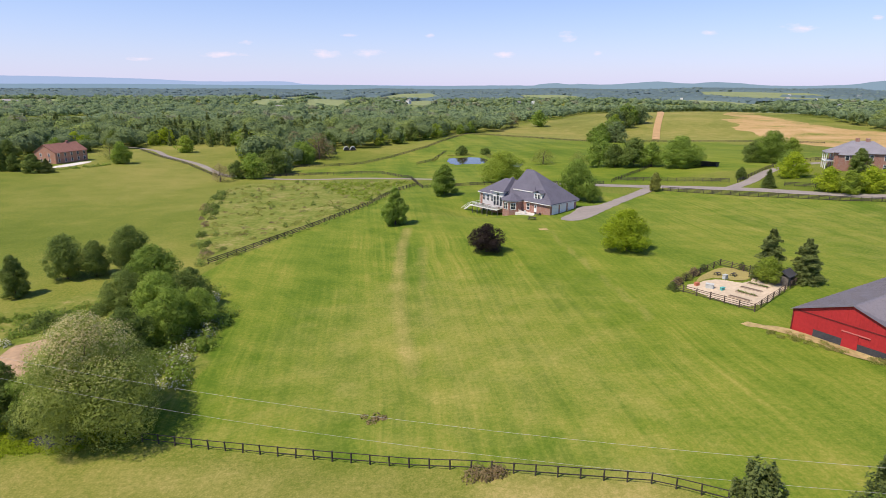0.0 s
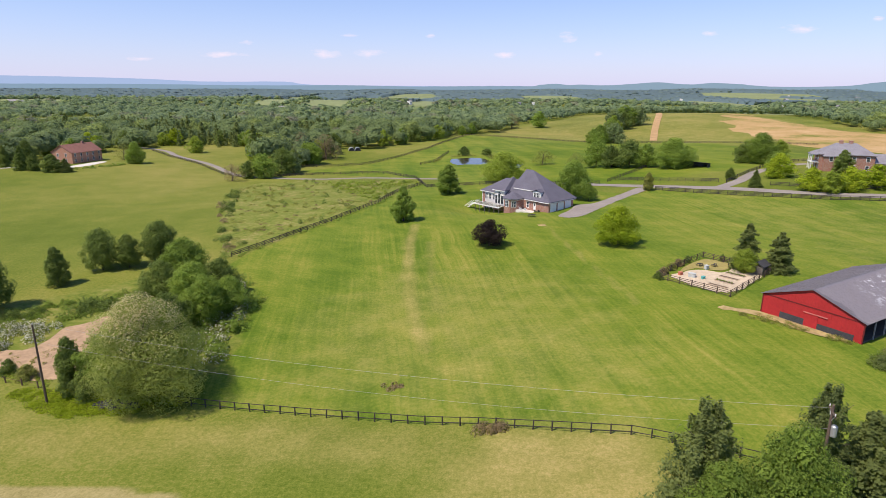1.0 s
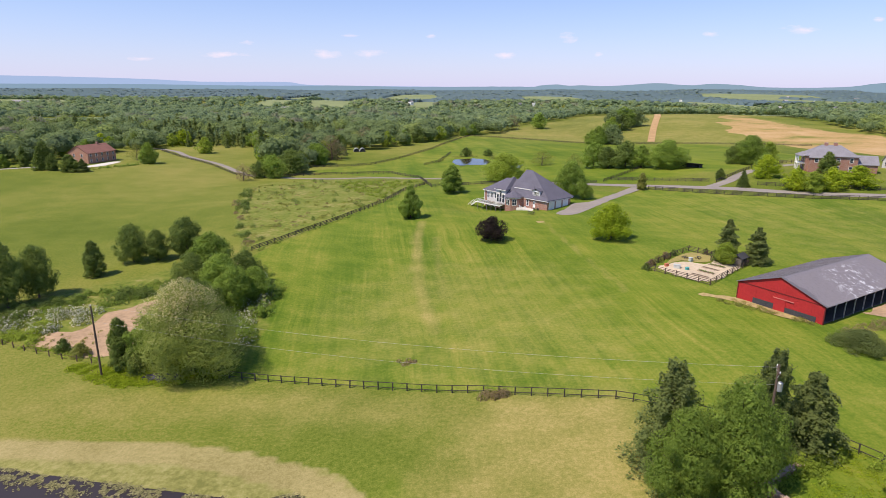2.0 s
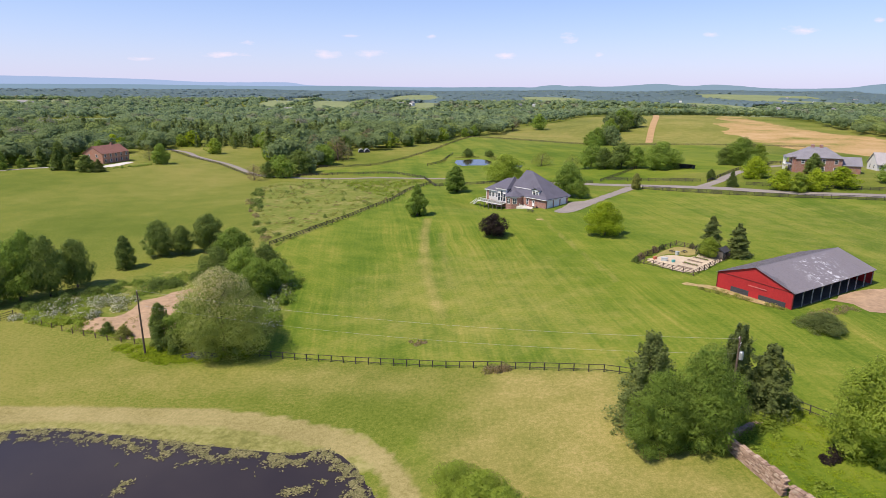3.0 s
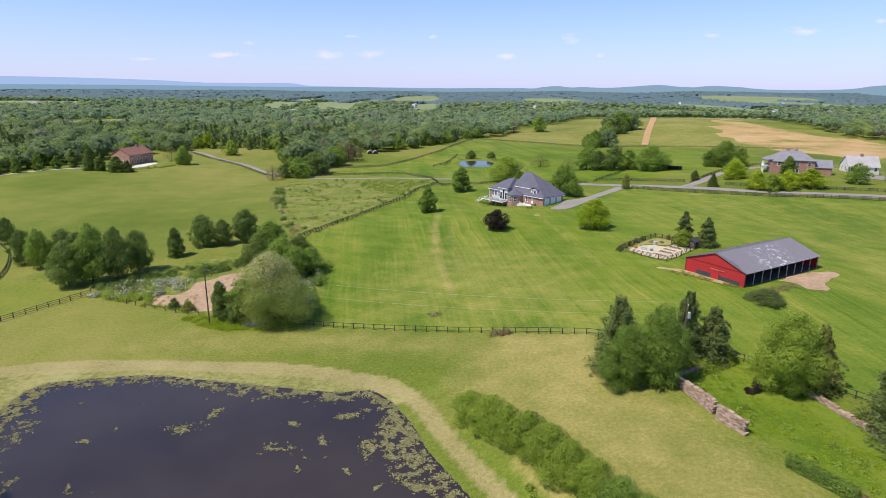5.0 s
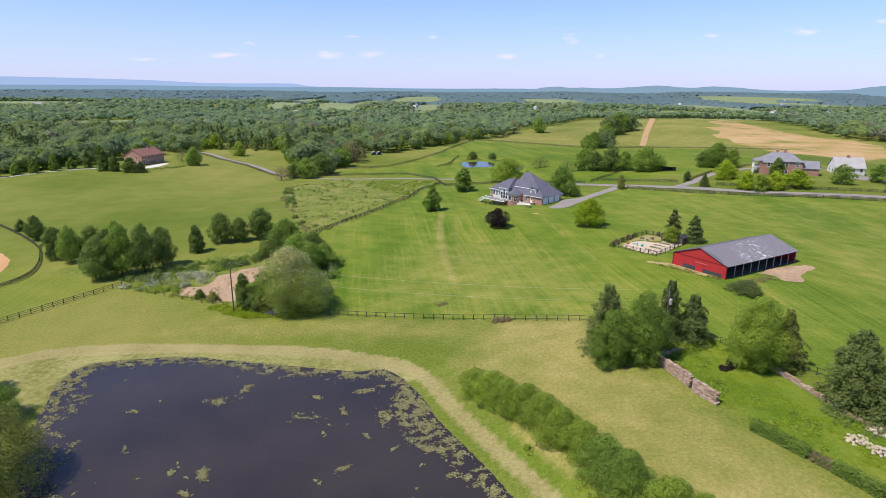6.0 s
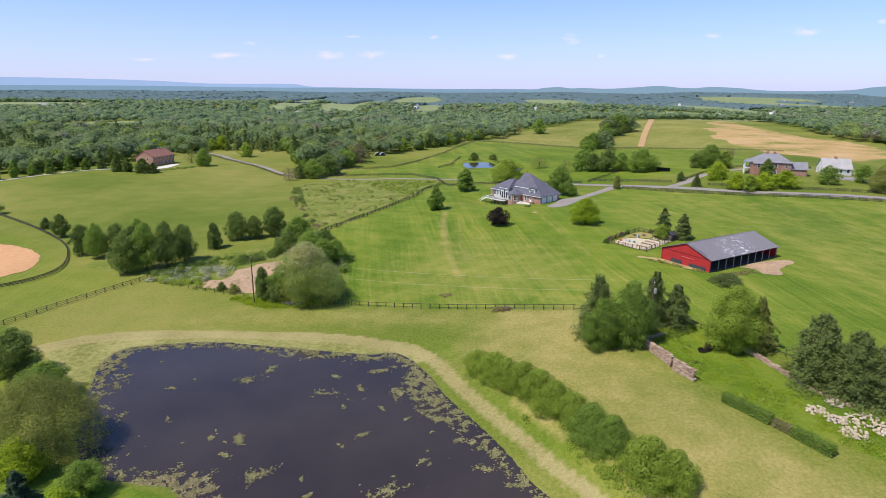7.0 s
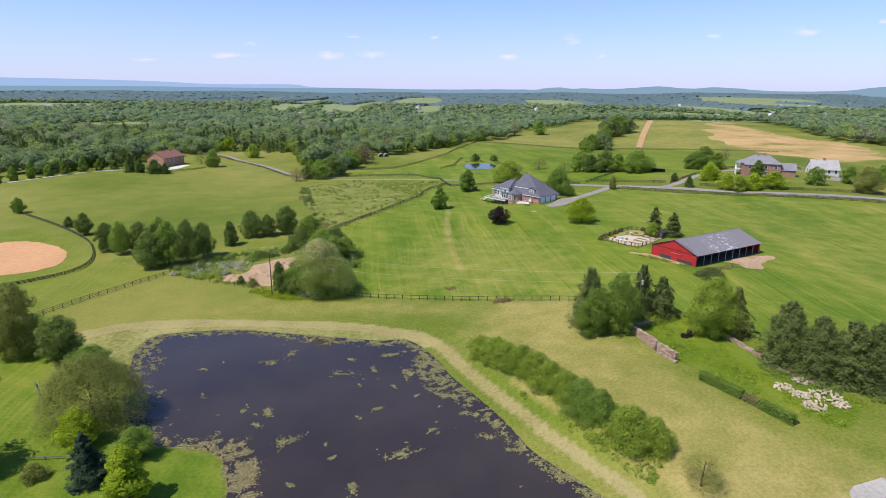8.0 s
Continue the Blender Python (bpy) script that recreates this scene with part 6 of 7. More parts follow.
fence([(-39.6, 65.2), (-24.2, 61.8), (-11.5, 58.8), (-3.5, 56.8), (2.9, 55.6), (11.9, 53.3), (21.4, 50.8), (33, 44), (42.2, 38.9), (45.5, 34.5), (55.0, 25.2), (64, 16), (80, 4)],
      "black post fence with a top rail and wire mesh", 2.3, 1.32, (1.24, 0.42), rail=(0.025, 0.045))
fence([(-93.5, 81.5), (-100.3, 69.6), (-105.8, 59.5), (-110.1, 49.8), (-122, 24), (-128, 10)], "black two-rail fence along the mown bank", 2.5, 1.35, (1.22, 0.78, 0.34), rail=(0.025, 0.05))
fence([(-92.5, 81.0), (-84, 76.6), (-76, 73.2), (-68, 70.4), (-62, 69.0)], "old brown fence posts along the brush line", 2.9, 1.15, (0.8,), plain("old_brown_post", (0.15, 0.10, 0.07), 0.9, grain=8, vary=0.3), rail=(0.015, 0.02), name="post_fence")
fence([(-54.0, 130.5), (-49.5, 137.2), (-35.3, 160.5), (-24.0, 186), (-18.5, 216), (-10, 236)], "dark board fence along the pasture edge", 2.6, 1.35, (1.2, 0.8, 0.4), rail=(0.03, 0.09))
fence([(-10, 236), (-7.6, 224), (13.5, 226), (30, 222), (44, 216), (58, 212)], "dark board fence behind the brick house", 2.8, 1.35, (1.2, 0.8, 0.4), rail=(0.03, 0.09))
fence([(-100, 279), (-89.1, 284.4), (-78.6, 286), (-65.0, 290), (-43.5, 291), (-30, 288), (-14, 262), (-10, 238)], "dark board fence along the lane", 2.8, 1.35, (1.2, 0.8, 0.4), rail=(0.03, 0.09))
fence([(-196, 386), (-166, 346), (-136, 316.6), (-111, 285), (-100, 279)], "dark board fence beside the lane", 3.0, 1.35, (1.2, 0.8, 0.4), rail=(0.03, 0.09))
fence([(72.4, 193.0), (83, 184), (94.2, 176.2), (114.9, 166), (136.2, 160.4), (169.6, 152.2), (215, 142), (262, 132)], "dark mesh-backed board fence along the lane", 2.6, 1.4, (1.28, 0.92, 0.56, 0.22), rail=(0.03, 0.08))
fence([(66, 219), (78, 211), (92, 204), (97.4, 200)], "dark paddock fence near the lane", 2.8, 1.35, (1.2, 0.8, 0.4), rail=(0.03, 0.09))
fence([(99, 197.5), (106, 205), (120, 219), (135.2, 233), (150, 240), (190, 246)], "dark paddock fence beside the driveway", 2.8, 1.35, (1.2, 0.8, 0.4), rail=(0.03, 0.09))
fence([(110, 189), (122, 181), (142, 174), (176, 166.5), (215, 160)], "dark fence before the farmhouse garden", 2.8, 1.3, (1.15, 0.75, 0.35), rail=(0.03, 0.08))
fence([(62, 216), (78, 236), (88, 250)], "dark cross fence in the paddock", 3.0, 1.3, (1.15, 0.75, 0.35), rail=(0.03, 0.09))
fence([(-80, 318), (-62, 322), (-46.3, 326), (-30, 352), (-11.1, 398), (4, 460), (22, 545)], "dark fence climbing between the far paddocks", 4.0, 1.4, (1.2, 0.75, 0.3), rail=(0.035, 0.085))
fence([(22, 545), (77.7, 540), (110.1, 524), (181.6, 530), (231.8, 512), (300, 470)], "dark fence below the hill field", 4.0, 1.4, (1.2, 0.75, 0.3), rail=(0.035, 0.085))
fence([(-14, 318), (-6, 330), (2, 372)], "dark fence by the small pond", 4.0, 1.4, (1.2, 0.75, 0.3), rail=(0.035, 0.085))
fence([(-201.7, 167.4), (-187.1, 157.0), (-164.1, 139.9), (-142.8, 120.9), (-131.4, 105.8), (-124.3, 91.6), (-124.5, 81.0), (-131.8, 71.6), (-140, 66)], "low black curved outfield fence", 3.0, 1.15, (1.05, 0.7, 0.35), rail=(0.02, 0.11), curved=True, name="outfield_fence")
M_GARDENFENCE = plain("brown_stained_board", (0.105, 0.072, 0.055), 0.85, grain=8, vary=0.4)
GARDEN = [(40.6, 99.8), (49.5, 87.9), (62.1, 98.7), (54.4, 111.0)]
for i in range(4):
    fence([GARDEN[i], GARDEN[(i + 1) % 4]], "dark four-rail fence round the vegetable garden", 2.45, 1.35, (1.22, 0.9, 0.58, 0.26), M_GARDENFENCE, rail=(0.025, 0.045), group="garden fences")

# ---- vegetable garden ----
drape("garden_plot", [(43.5, 99.6), (49.8, 90.0), (61.0, 99.0), (58, 104), (54, 100.4), (50, 103), (46, 101.5)], M_SAND, "pale sandy soil in the fenced garden", "garden", 0.05, 2, ragged=0.4)
drape("garden_plot", [(46.5, 102.2), (50, 104), (54.2, 101.8), (58, 105.0), (54.5, 109.6), (48, 105)], plain("dry_garden_grass", (0.30, 0.25, 0.085), 0.95, grain=2), "dry yellowish grass inside the garden fence", "garden", 0.045, 2)
M_BEDBOARD = plain("bleached_bed_board", (0.42, 0.34, 0.25), 0.9, grain=6, vary=0.2)
M_SOIL = plain("garden_soil", (0.16, 0.115, 0.08), 0.95, grain=5, vary=0.35, bump=0.4)


def raised_bed(x, y, turn, l=4.2, w=1.1, green=False):
    ob = thing("raised_bed", "raised timber garden bed with dark soil", "garden bed", pose(x, y, gz(x, y) + 0.05, 0, 0, turn), "raised garden beds")
    for a in ((-l / 2, l / 2, -w / 2, -w / 2 + 0.06), (-l / 2, l / 2, w / 2 - 0.06, w / 2), (-l / 2, -l / 2 + 0.06, -w / 2 + 0.06, w / 2 - 0.06), (l / 2 - 0.06, l / 2, -w / 2 + 0.06, w / 2 - 0.06)):
        part("board", a_box(*a, -0.2, 0.15), M_BEDBOARD, ob)
    part("soil", a_box(-l / 2 + 0.06, l / 2 - 0.06, -w / 2 + 0.06, w / 2 - 0.06, -0.2, 0.11), M_SOIL, ob)
    if green:
        rng = np.random.default_rng(int(x * 10))
        P = np.stack([rng.uniform(-l / 2 + 0.2, l / 2 - 0.2, 90), rng.uniform(-w / 2 + 0.2, w / 2 - 0.2, 90), rng.uniform(0.12, 0.34, 90)], 1)
        v, q = cards(P, rng.normal(size=P.shape) * 0.5 + np.array([0, 0, 1]), 0.14, rng)
        pl = new("salad_row", quick_mesh("salad_row", v, q, M_LEAF["dark"]))
        pl.parent = ob
    return ob


for i, (x, y) in enumerate([(49.8, 93.4), (51.8, 95.2), (53.6, 97.2), (55.6, 98.8)]):
    raised_bed(x, y, 128, 3.6, 0.85, i % 2 == 1)
M_TARP = plain("pale_plastic", (0.48, 0.50, 0.47), 0.6, grain=4, vary=0.12)


def crate(name, label, x, y, size, mat, turn=20):
    l, w, h = size
    ob = thing(name, label, "box", pose(x, y, gz(x, y) + 0.04, 0, 0, turn))
    part("body", soft_box(-l / 2, l / 2, -w / 2, w / 2, -0.1, h, 0.05), mat, ob)
    part("lid", soft_box(-l / 2 - 0.05, l / 2 + 0.05, -w / 2 - 0.05, w / 2 + 0.05, h, h + 0.1, 0.03), mat, ob)
    return ob


crate("storage_box", "pale plastic storage box in the garden", 47.2, 99.0, (1.3, 0.8, 0.7), M_TARP, -30)
crate("storage_box", "white plastic tub on dry grass", 51.8, 103.2, (0.7, 0.7, 0.7), M_TARP)
crate("storage_box", "turquoise plastic box in the garden", 48.8, 97.6, (0.7, 0.5, 0.45), plain("turquoise_plastic", (0.10, 0.42, 0.38), 0.5))
crate("storage_box", "orange-red crate beside the fence", 45.6, 100.6, (0.8, 0.6, 0.5), plain("orange_crate", (0.50, 0.16, 0.09), 0.6))


def bench(x, y, turn, label):
    ob = thing("picnic_table", label, "table", pose(x, y, gz(x, y), 0, 0, turn))
    wood = M_FENCE
    part("tabletop", soft_box(-1.1, 1.1, -0.4, 0.4, 0.7, 0.76), wood, ob)
    for s in (-1, 1):
        part("seat", soft_box(-1.1, 1.1, s * 0.75 - 0.14, s * 0.75 + 0.14, 0.42, 0.47), wood, ob)
        bm = bmesh.new()
        for t in (-1, 1):
            solid(bm, [(s * 0.8 - 0.04, t * 0.25, 0.7), (s * 0.8 - 0.04, t * 0.35, 0.7), (s * 0.8 - 0.04, t * 0.8, 0), (s * 0.8 - 0.04, t * 0.68, 0)], (0.08, 0, 0))
        part("leg_frame", bm, wood, ob)
    return ob


for seat_ob in (bench(51.4, 105.4, 25, "small dark bench table in the garden"), bench(54.0, 104.6, 40, "small dark bench table by the garden beds")):
    seat_ob.scale = (0.55, 0.6, 0.7)
bench(24.4, 158.0, -20, "dark picnic table on the lawn")


def coop(x, y):
    ob = thing("chicken_coop", "small dark timber coop at the garden corner", "coop", pose(x, y, gz(x, y), 0, 0, 40))
    part("wall", soft_box(-1.4, 1.4, -1.1, 1.1, -0.1, 1.7), M_FENCE_GREY, ob)
    part("roof", gable_roof(-1.7, 1.7, -1.4, 1.4, 1.75, 2.6), M_CHAR, ob)
    part("door", a_box(-0.4, 0.4, -1.14, -1.1, 0.1, 1.5), M_FENCE, ob)
    return ob


coop(60.6, 99.6)
gate = thing("garden_gate", "dark ladder-like timber gate frame in the garden", "gate", pose(56.6, 104.0, gz(56.6, 104), 0, 0, 60))
for xx in (-0.6, 0.6):
    part("gate_post", a_box(xx - 0.06, xx + 0.06, -0.06, 0.06, -0.2, 2.0), M_FENCE, gate)
for zz in (0.3, 0.8, 1.3, 1.8):
    part("bar", a_box(-0.54, 0.54, -0.03, 0.03, zz - 0.04, zz + 0.04), M_FENCE, gate)
plant("cone", "conifer", 59.2, 102.6, 9.6, 6.2, "pointed green conifer beside the garden", group="garden conifers")
plant("cone", "conifer", 64.6, 100.4, 8.2, 6.4, "pointed green conifer beside the garden", group="garden conifers")
plant("round", "light", 58.0, 100.2, 5.2, 5.6, "small light green tree at the garden corner")
for i, (x, y, w) in enumerate([(40.8, 99.4, 2.6), (42.6, 101.8, 2.4), (45.0, 104, 2.6), (47.4, 106.2, 2.4), (49.8, 108.0, 2.2), (57.2, 108, 2.0)]):
    plant("shrub", ("dark", "bare", "olive", "bare", "dark", "dark")[i], x, y, 1.7, w, "straggling shrub against the garden fence", "shrub", "garden shrubs")

# ---- trees of the middle distance ----
for i, (x, y, h, w, leaf, kind) in enumerate([
        (48.9, 289.5, 8.3, 13, "olive", "open"), (69.5, 263.7, 13.0, 13, "mid", "far"), (82.1, 255.2, 13.0, 17, "dark", "far"), (96.2, 241, 13.2, 18, "mid", "fine"),
        (131.2, 238, 13.3, 16, "mid", "fine"), (103.2, 203.9, 4.6, 4, "dark", "oval"), (104.2, 188.0, 6.0, 4.6, "dark", "cone"), (119.0, 201.3, 9.2, 11, "lime", "far"),
        (116.9, 178, 8.0, 9.5, "lime", "far"), (121, 174.5, 7.2, 9, "light", "far"), (128, 176, 8.2, 10, "lime", "far"), (138.1, 178, 8.0, 13, "lime", "far"),
        (144.6, 205.6, 8.6, 7.4, "dark", "oval"), (160.7, 184.2, 9.0, 9.6, "mid", "far"), (180.8, 190.5, 8.8, 9.6, "mid", "far"), (175.1, 170, 12.2, 13, "olive", "fine"),
        (203.7, 199.9, 9.7, 11, "mid", "far"), (125, 214, 8, 8, "mid", "far"), (60, 262, 8, 9, "olive", "open"), (126, 243, 9, 9, "dark", "far"),
        (128, 505, 13, 15, "mid", "far"), (143, 530, 15, 17, "dark", "far"), (156, 556, 15, 18, "mid", "far"), (164, 585, 17, 19, "dark", "far"), (172, 610, 18, 20, "mid", "far"), (180, 632, 18, 20, "light", "far"),
        (196, 652, 20, 22, "dark", "far"), (75, 258, 11, 11, "dark", "far"), (88, 250, 11, 12, "mid", "far"), (138, 236, 10, 10, "light", "far"), (207.8, 377, 9, 8, "bare", "open"), (111, 700, 20, 24, "mid", "far"), (136, 515, 17, 20, "mid", "far"), (150, 520, 19, 22, "wood", "far"), (185, 650, 24, 26, "wood", "far"), (205, 672, 25, 28, "mid", "far"),
        (222, 680, 22, 24, "wood", "far"), (118, 449.5, 11, 13, "mid", "far"), (11.5, 353, 6.0, 9, "dark", "far"), (25.5, 350, 4.6, 7, "dark", "far"),
        (-101.1, 267.5, 8.6, 10, "bare", "open"), (-223.3, 289, 11.2, 6.5, "dark", "cone"), (-207.3, 278, 12.0, 8, "dark", "cone"), (-200.2, 277, 9, 7, "dark", "oval"),
        (-189.9, 274, 9.0, 11, "dark", "oval"), (-184.2, 275, 6.6, 8, "conifer", "cone"), (-168.4, 311, 12.4, 10, "mid", "fine"), (-182, 325, 9.6, 10, "olive", "open"),
        (-89.8, 279, 12.6, 14, "mid", "far"), (-84, 292, 14.6, 16, "dark", "far"), (-76, 330, 13, 14, "mid", "far"), (-97, 278, 9, 10, "dark", "far"), (-80, 300, 11, 11, "wood", "far"),
        (-214, 330, 12, 11, "mid", "far"), (-232, 318, 12, 10, "dark", "far"), (-160, 372, 11, 13, "light", "far")]):
    plant(kind, leaf, x, y, h, w, {"open": "thin airy grey-green tree", "cone": "dark pointed conifer", "fine": "broad full green tree", "oval": "upright dense green tree", "round": "rounded green tree in full leaf", "far": "rounded green tree"}[kind] + " in the middle distance", group="distant trees", variant=i % 2)
for i, (x, y) in enumerate([(-261, 237), (-258, 246), (-253, 254), (-248, 262), (-242, 268), (-236, 277), (-230, 284), (-264, 228), (-268, 219)]):
    plant("oval", "mid", x, y, 7.5 + 1.5 * (i % 3), 6.0, "green tree in a row beside the meadow track", group="track-side trees", variant=i % 2)
ribbon("farm_track", [(-272, 214), (-258, 238), (-246, 258), (-233, 277), (-214, 288)], 3.4, M_GRAVEL, "pale track along the meadow edge", "track")

for x, y, h, w in ((-72.5, 350, 16, 19), (-60, 420, 15, 16), (-92, 372, 15, 15), (78, 690, 18, 20)):
    plant("open", "bare", x, y, h, w, "half-bare tree with pinkish-brown twigs at the wood's edge", group="half-bare trees", variant=1)
scatter("scrub", [(-53, 132), (-48, 140), (-34, 163), (-23, 189), (-17.4, 217), (-9, 237), (-7.6, 236), (-16, 216), (-21.6, 188), (-32.6, 162), (-46.8, 138), (-52, 130)], 240, (0.3, 0.9), (0.8, 2.0), "mid", "tall green weeds grown up along the pasture fence", 71, 26, 0.17)
scatter("scrub", [(-8, 318), (-5, 340), (4, 352), (20, 352), (30, 340), (32, 326), (28, 324), (24, 342), (12, 349), (0, 344), (-4, 326)], 60, (0.5, 1.5), (1.2, 2.8), "olive", "reeds and brush round the small pond", 72, 30, 0.2)


def hoop_shelter(x, y, turn):
    ob = thing("hoop_shelter", "small pale arched shelter at the wood's edge", "shelter", pose(x, y, gz(x, y), 0, 0, turn))
    for k in range(2):
        bm = bmesh.new()
        arc = [(3.2 * math.cos(a), 3.4 * math.sin(a)) for a in np.linspace(0.05, math.pi - 0.05, 12)]
        ring = [(k * 6.8 - 6.7 + 3.3 + u, 0, 0.2 + w) for u, w in arc] + [(k * 6.8 - 6.7 + 3.3 + u * 0.95, 0, 0.2 + w * 0.95) for u, w in arc[::-1]]
        solid(bm, ring, (0, 9, 0))
        part("arched_cover", bm, M_METAL, ob, "pale grey cover")
        part("end_panel", solid(bmesh.new(), [(k * 6.8 - 3.4 + u * 0.94, 0.3, 0.2 + w * 0.94) for u, w in arc], (0, 0.06, 0)), M_CHAR, ob)
    return ob


hoop_shelter(-60.5, 388, 12).scale = (0.62, 0.62, 0.7)


def low_rail(line, label):
    """A single pale rail on short posts."""
    ob = thing("low_rail", label, "rail", Matrix.Translation((*line[0], 0)))
    org = Vector((*line[0], 0))
    for a, b in zip(line, line[1:]):
        za, zb = gz(*a), gz(*b)
        bm = bmesh.new()
        tube(bm, [Vector((*a, za + 0.5)) - org, Vector((*b, zb + 0.5)) - org], [0.09, 0.08], 7)
        part("rail", bm, M_FENCE_GREY, ob)
        for p, z in ((a, za), (b, zb)):
            bm = bmesh.new()
            tube(bm, [Vector((*p, z - 0.2)) - org, Vector((*p, z + 0.62)) - org], [0.08, 0.07], 7)
            part("post", bm, M_FENCE_GREY, ob)
    return ob


low_rail([(-75.4, -10.6), (-71.6, -10.3), (-67.7, -9.9)], "pale weathered rail across the garden lawn")
low_rail([(-89.1, 13.2), (-84.6, 8.0), (-80.4, 3.4), (-76.6, -0.2)], "old grey rail beside the willow")

# ---- utility poles and wires ----
def utility_pole(x, y, h, turn, transformer=False):
    ob = thing("utility_pole", "grey-brown wooden utility pole" + (" with a crossarm and a transformer can" if transformer else " standing at the fence line"), "utility pole", pose(x, y, gz(x, y), 0, 0, turn))
    bm = bmesh.new()
    tube(bm, [(0, 0, -0.5), (0, 0, h * 0.5), (0, 0, h)], [0.17, 0.15, 0.11], 10)
    part("pole", bm, M_POLE, ob)
    if transformer:
        arm = part("crossarm", soft_box(-1.1, 1.1, -0.07, 0.07, h - 0.75, h - 0.6), M_POLE, ob)
        for xx in (-0.95, 0.0, 0.95):
            bm = bmesh.new()
            tube(bm, [(xx, 0, h - 0.6), (xx, 0, h - 0.42), (xx, 0, h - 0.36)], [0.04, 0.06, 0.03], 8)
            part("insulator", bm, M_WHITE, arm)
        can = bmesh.new()
        tube(can, [(0, -0.38, h - 3.1), (0, -0.38, h - 3.05), (0, -0.38, h - 2.1), (0, -0.38, h - 2.0)], [0.24, 0.28, 0.28, 0.2], 14)
        tc = part("transformer", can, M_METAL, ob, "pale grey transformer can")
        part("bracket", a_box(-0.06, 0.06, -0.14, -0.08, h - 2.9, h - 2.2), M_METAL, tc)
        for s in (-1, 1):
            bm = bmesh.new()
            tube(bm, [(s * 0.9, 0, h - 0.7), (s * 0.1, 0, h - 1.5)], [0.03, 0.03], 6)
            part("brace", bm, M_METAL, ob)
    else:
        bm = bmesh.new()
        tube(bm, [(0, 0, h), (0, 0, h + 0.15), (0, 0, h + 0.22)], [0.05, 0.07, 0.04], 8)
        part("insulator", bm, M_WHITE, ob)
    return ob


PL, PR = (-58.0, 64.8, 12.2), (33.6, 36.4, 11.6)
utility_pole(*PL, 20)
utility_pole(*PR, 70, True)
M_WIRE = plain("aluminium_wire", (0.42, 0.41, 0.38), 0.6, 0.2)


def wire(a, b, sag, label):
    pts = []
    for i in range(29):
        f = i / 28
        p = Vector(a).lerp(Vector(b), f)
        pts.append((p.x, p.y, p.z - sag * 4 * f * (1 - f)))
    bm = bmesh.new()
    tube(bm, pts, [0.011] * 29, 5)
    ob = thing("overhead_wire", label, "cable")
    part("strand", bm, M_WIRE, ob)
    return ob


zl, zr = gz(PL[0], PL[1]) + PL[2], gz(PR[0], PR[1]) + PR[2]
wire((PL[0], PL[1], zl + 0.2), (PR[0], PR[1], zr - 0.3), 1.6, "upper overhead wire sagging between the poles")
wire((PL[0], PL[1], zl - 2.6), (PR[0], PR[1], zr - 2.4), 1.8, "lower overhead wire sagging between the poles")

# ---- ruined stone walls ----
def stone_material():
    m = Mat("fieldstone", 0.95)
    v = m.place()
    col = m.ramp(m.each(), [(0.0, (0.24, 0.155, 0.110)), (0.4, (0.37, 0.245, 0.180)), (0.75, (0.45, 0.315, 0.235)), (1.0, (0.53, 0.41, 0.32))])
    m.color(m.mix(m.math("MULTIPLY", m.step(m.noise(v, 6, 5), 0.45, 0.75), 0.4), col, (0.20, 0.17, 0.14)))
    m.bump(m.noise(v, 9, 4), 0.5, 0.03)
    return m.m


M_STONE = stone_material()
M_LIME = plain("pale_limestone", (0.52, 0.42, 0.31), 0.95, grain=5, vary=0.25, bump=0.4)


def stone_mesh(seed, mat, l=0.5, w=0.6, h=0.22, jag=0.18):
    rng = random.Random(seed)
    bm = a_box(-l / 2, l / 2, -w / 2, w / 2, 0, h)
    bmesh.ops.bevel(bm, geom=bm.edges[:], offset=min(l, w, h) * 0.16, segments=1, affect="EDGES")
    for v in bm.verts:
        v.co += Vector((rng.uniform(-1, 1) * l, rng.uniform(-1, 1) * w * 0.4, rng.uniform(-1, 1) * h)) * jag * 0.3
    me = bpy.data.meshes.new("stone")
    bm.to_mesh(me)
    bm.free()
    me.materials.append(mat)
    return me


STONES = [stone_mesh(k, M_STONE, 0.42 + 0.05 * (k % 4), 0.62, 0.20) for k in range(8)]
RUBBLE = [stone_mesh(40 + k, M_LIME, 0.6, 0.5, 0.4, 0.5) for k in range(6)]


def stone_wall(a, b, h0, h1, label, seed, jagged=0.35):
    """A dry-stone wall of single stones in courses from a to b."""
    a, b = Vector((*a, 0)), Vector((*b, 0))
    L, ang = (b - a).length, math.atan2(b.y - a.y, b.x - a.x)
    rng = random.Random(seed)
    ob = thing("stone_wall", label, "wall", Matrix.Translation((a.x, a.y, 0)) @ Matrix.Rotation(ang, 4, "Z"), "ruined stone walls")
    base = [gz(*(a + (b - a) * f)[:2]) for f in np.linspace(0, 1, 12)]
    courses = int(max(h0, h1) / 0.205) + 2
    n = 0
    for c in range(courses):
        x = rng.uniform(-0.3, 0.0)
        while x < L and n < 300:
            f = min(max((x + 0.25) / L, 0), 1)
            top = h0 + (h1 - h0) * f + jagged * (noise.noise((x * 0.5, seed, 0)) * 1.2)
            k = rng.randrange(8)
            l = 0.42 + 0.05 * (k % 4)
            z = c * 0.205
            if z < top:
                s = new("stone", STONES[k])
                s.parent = ob
                s.matrix_basis = Matrix.Translation((x + l / 2, rng.uniform(-0.05, 0.05), float(np.interp(f, np.linspace(0, 1, 12), base)) - 0.15 + z)) @ Euler((rng.gauss(0, 0.03), rng.gauss(0, 0.03), rng.gauss(0, 0.06))).to_matrix().to_4x4()
                n += 1
            x += l + 0.015
    return ob


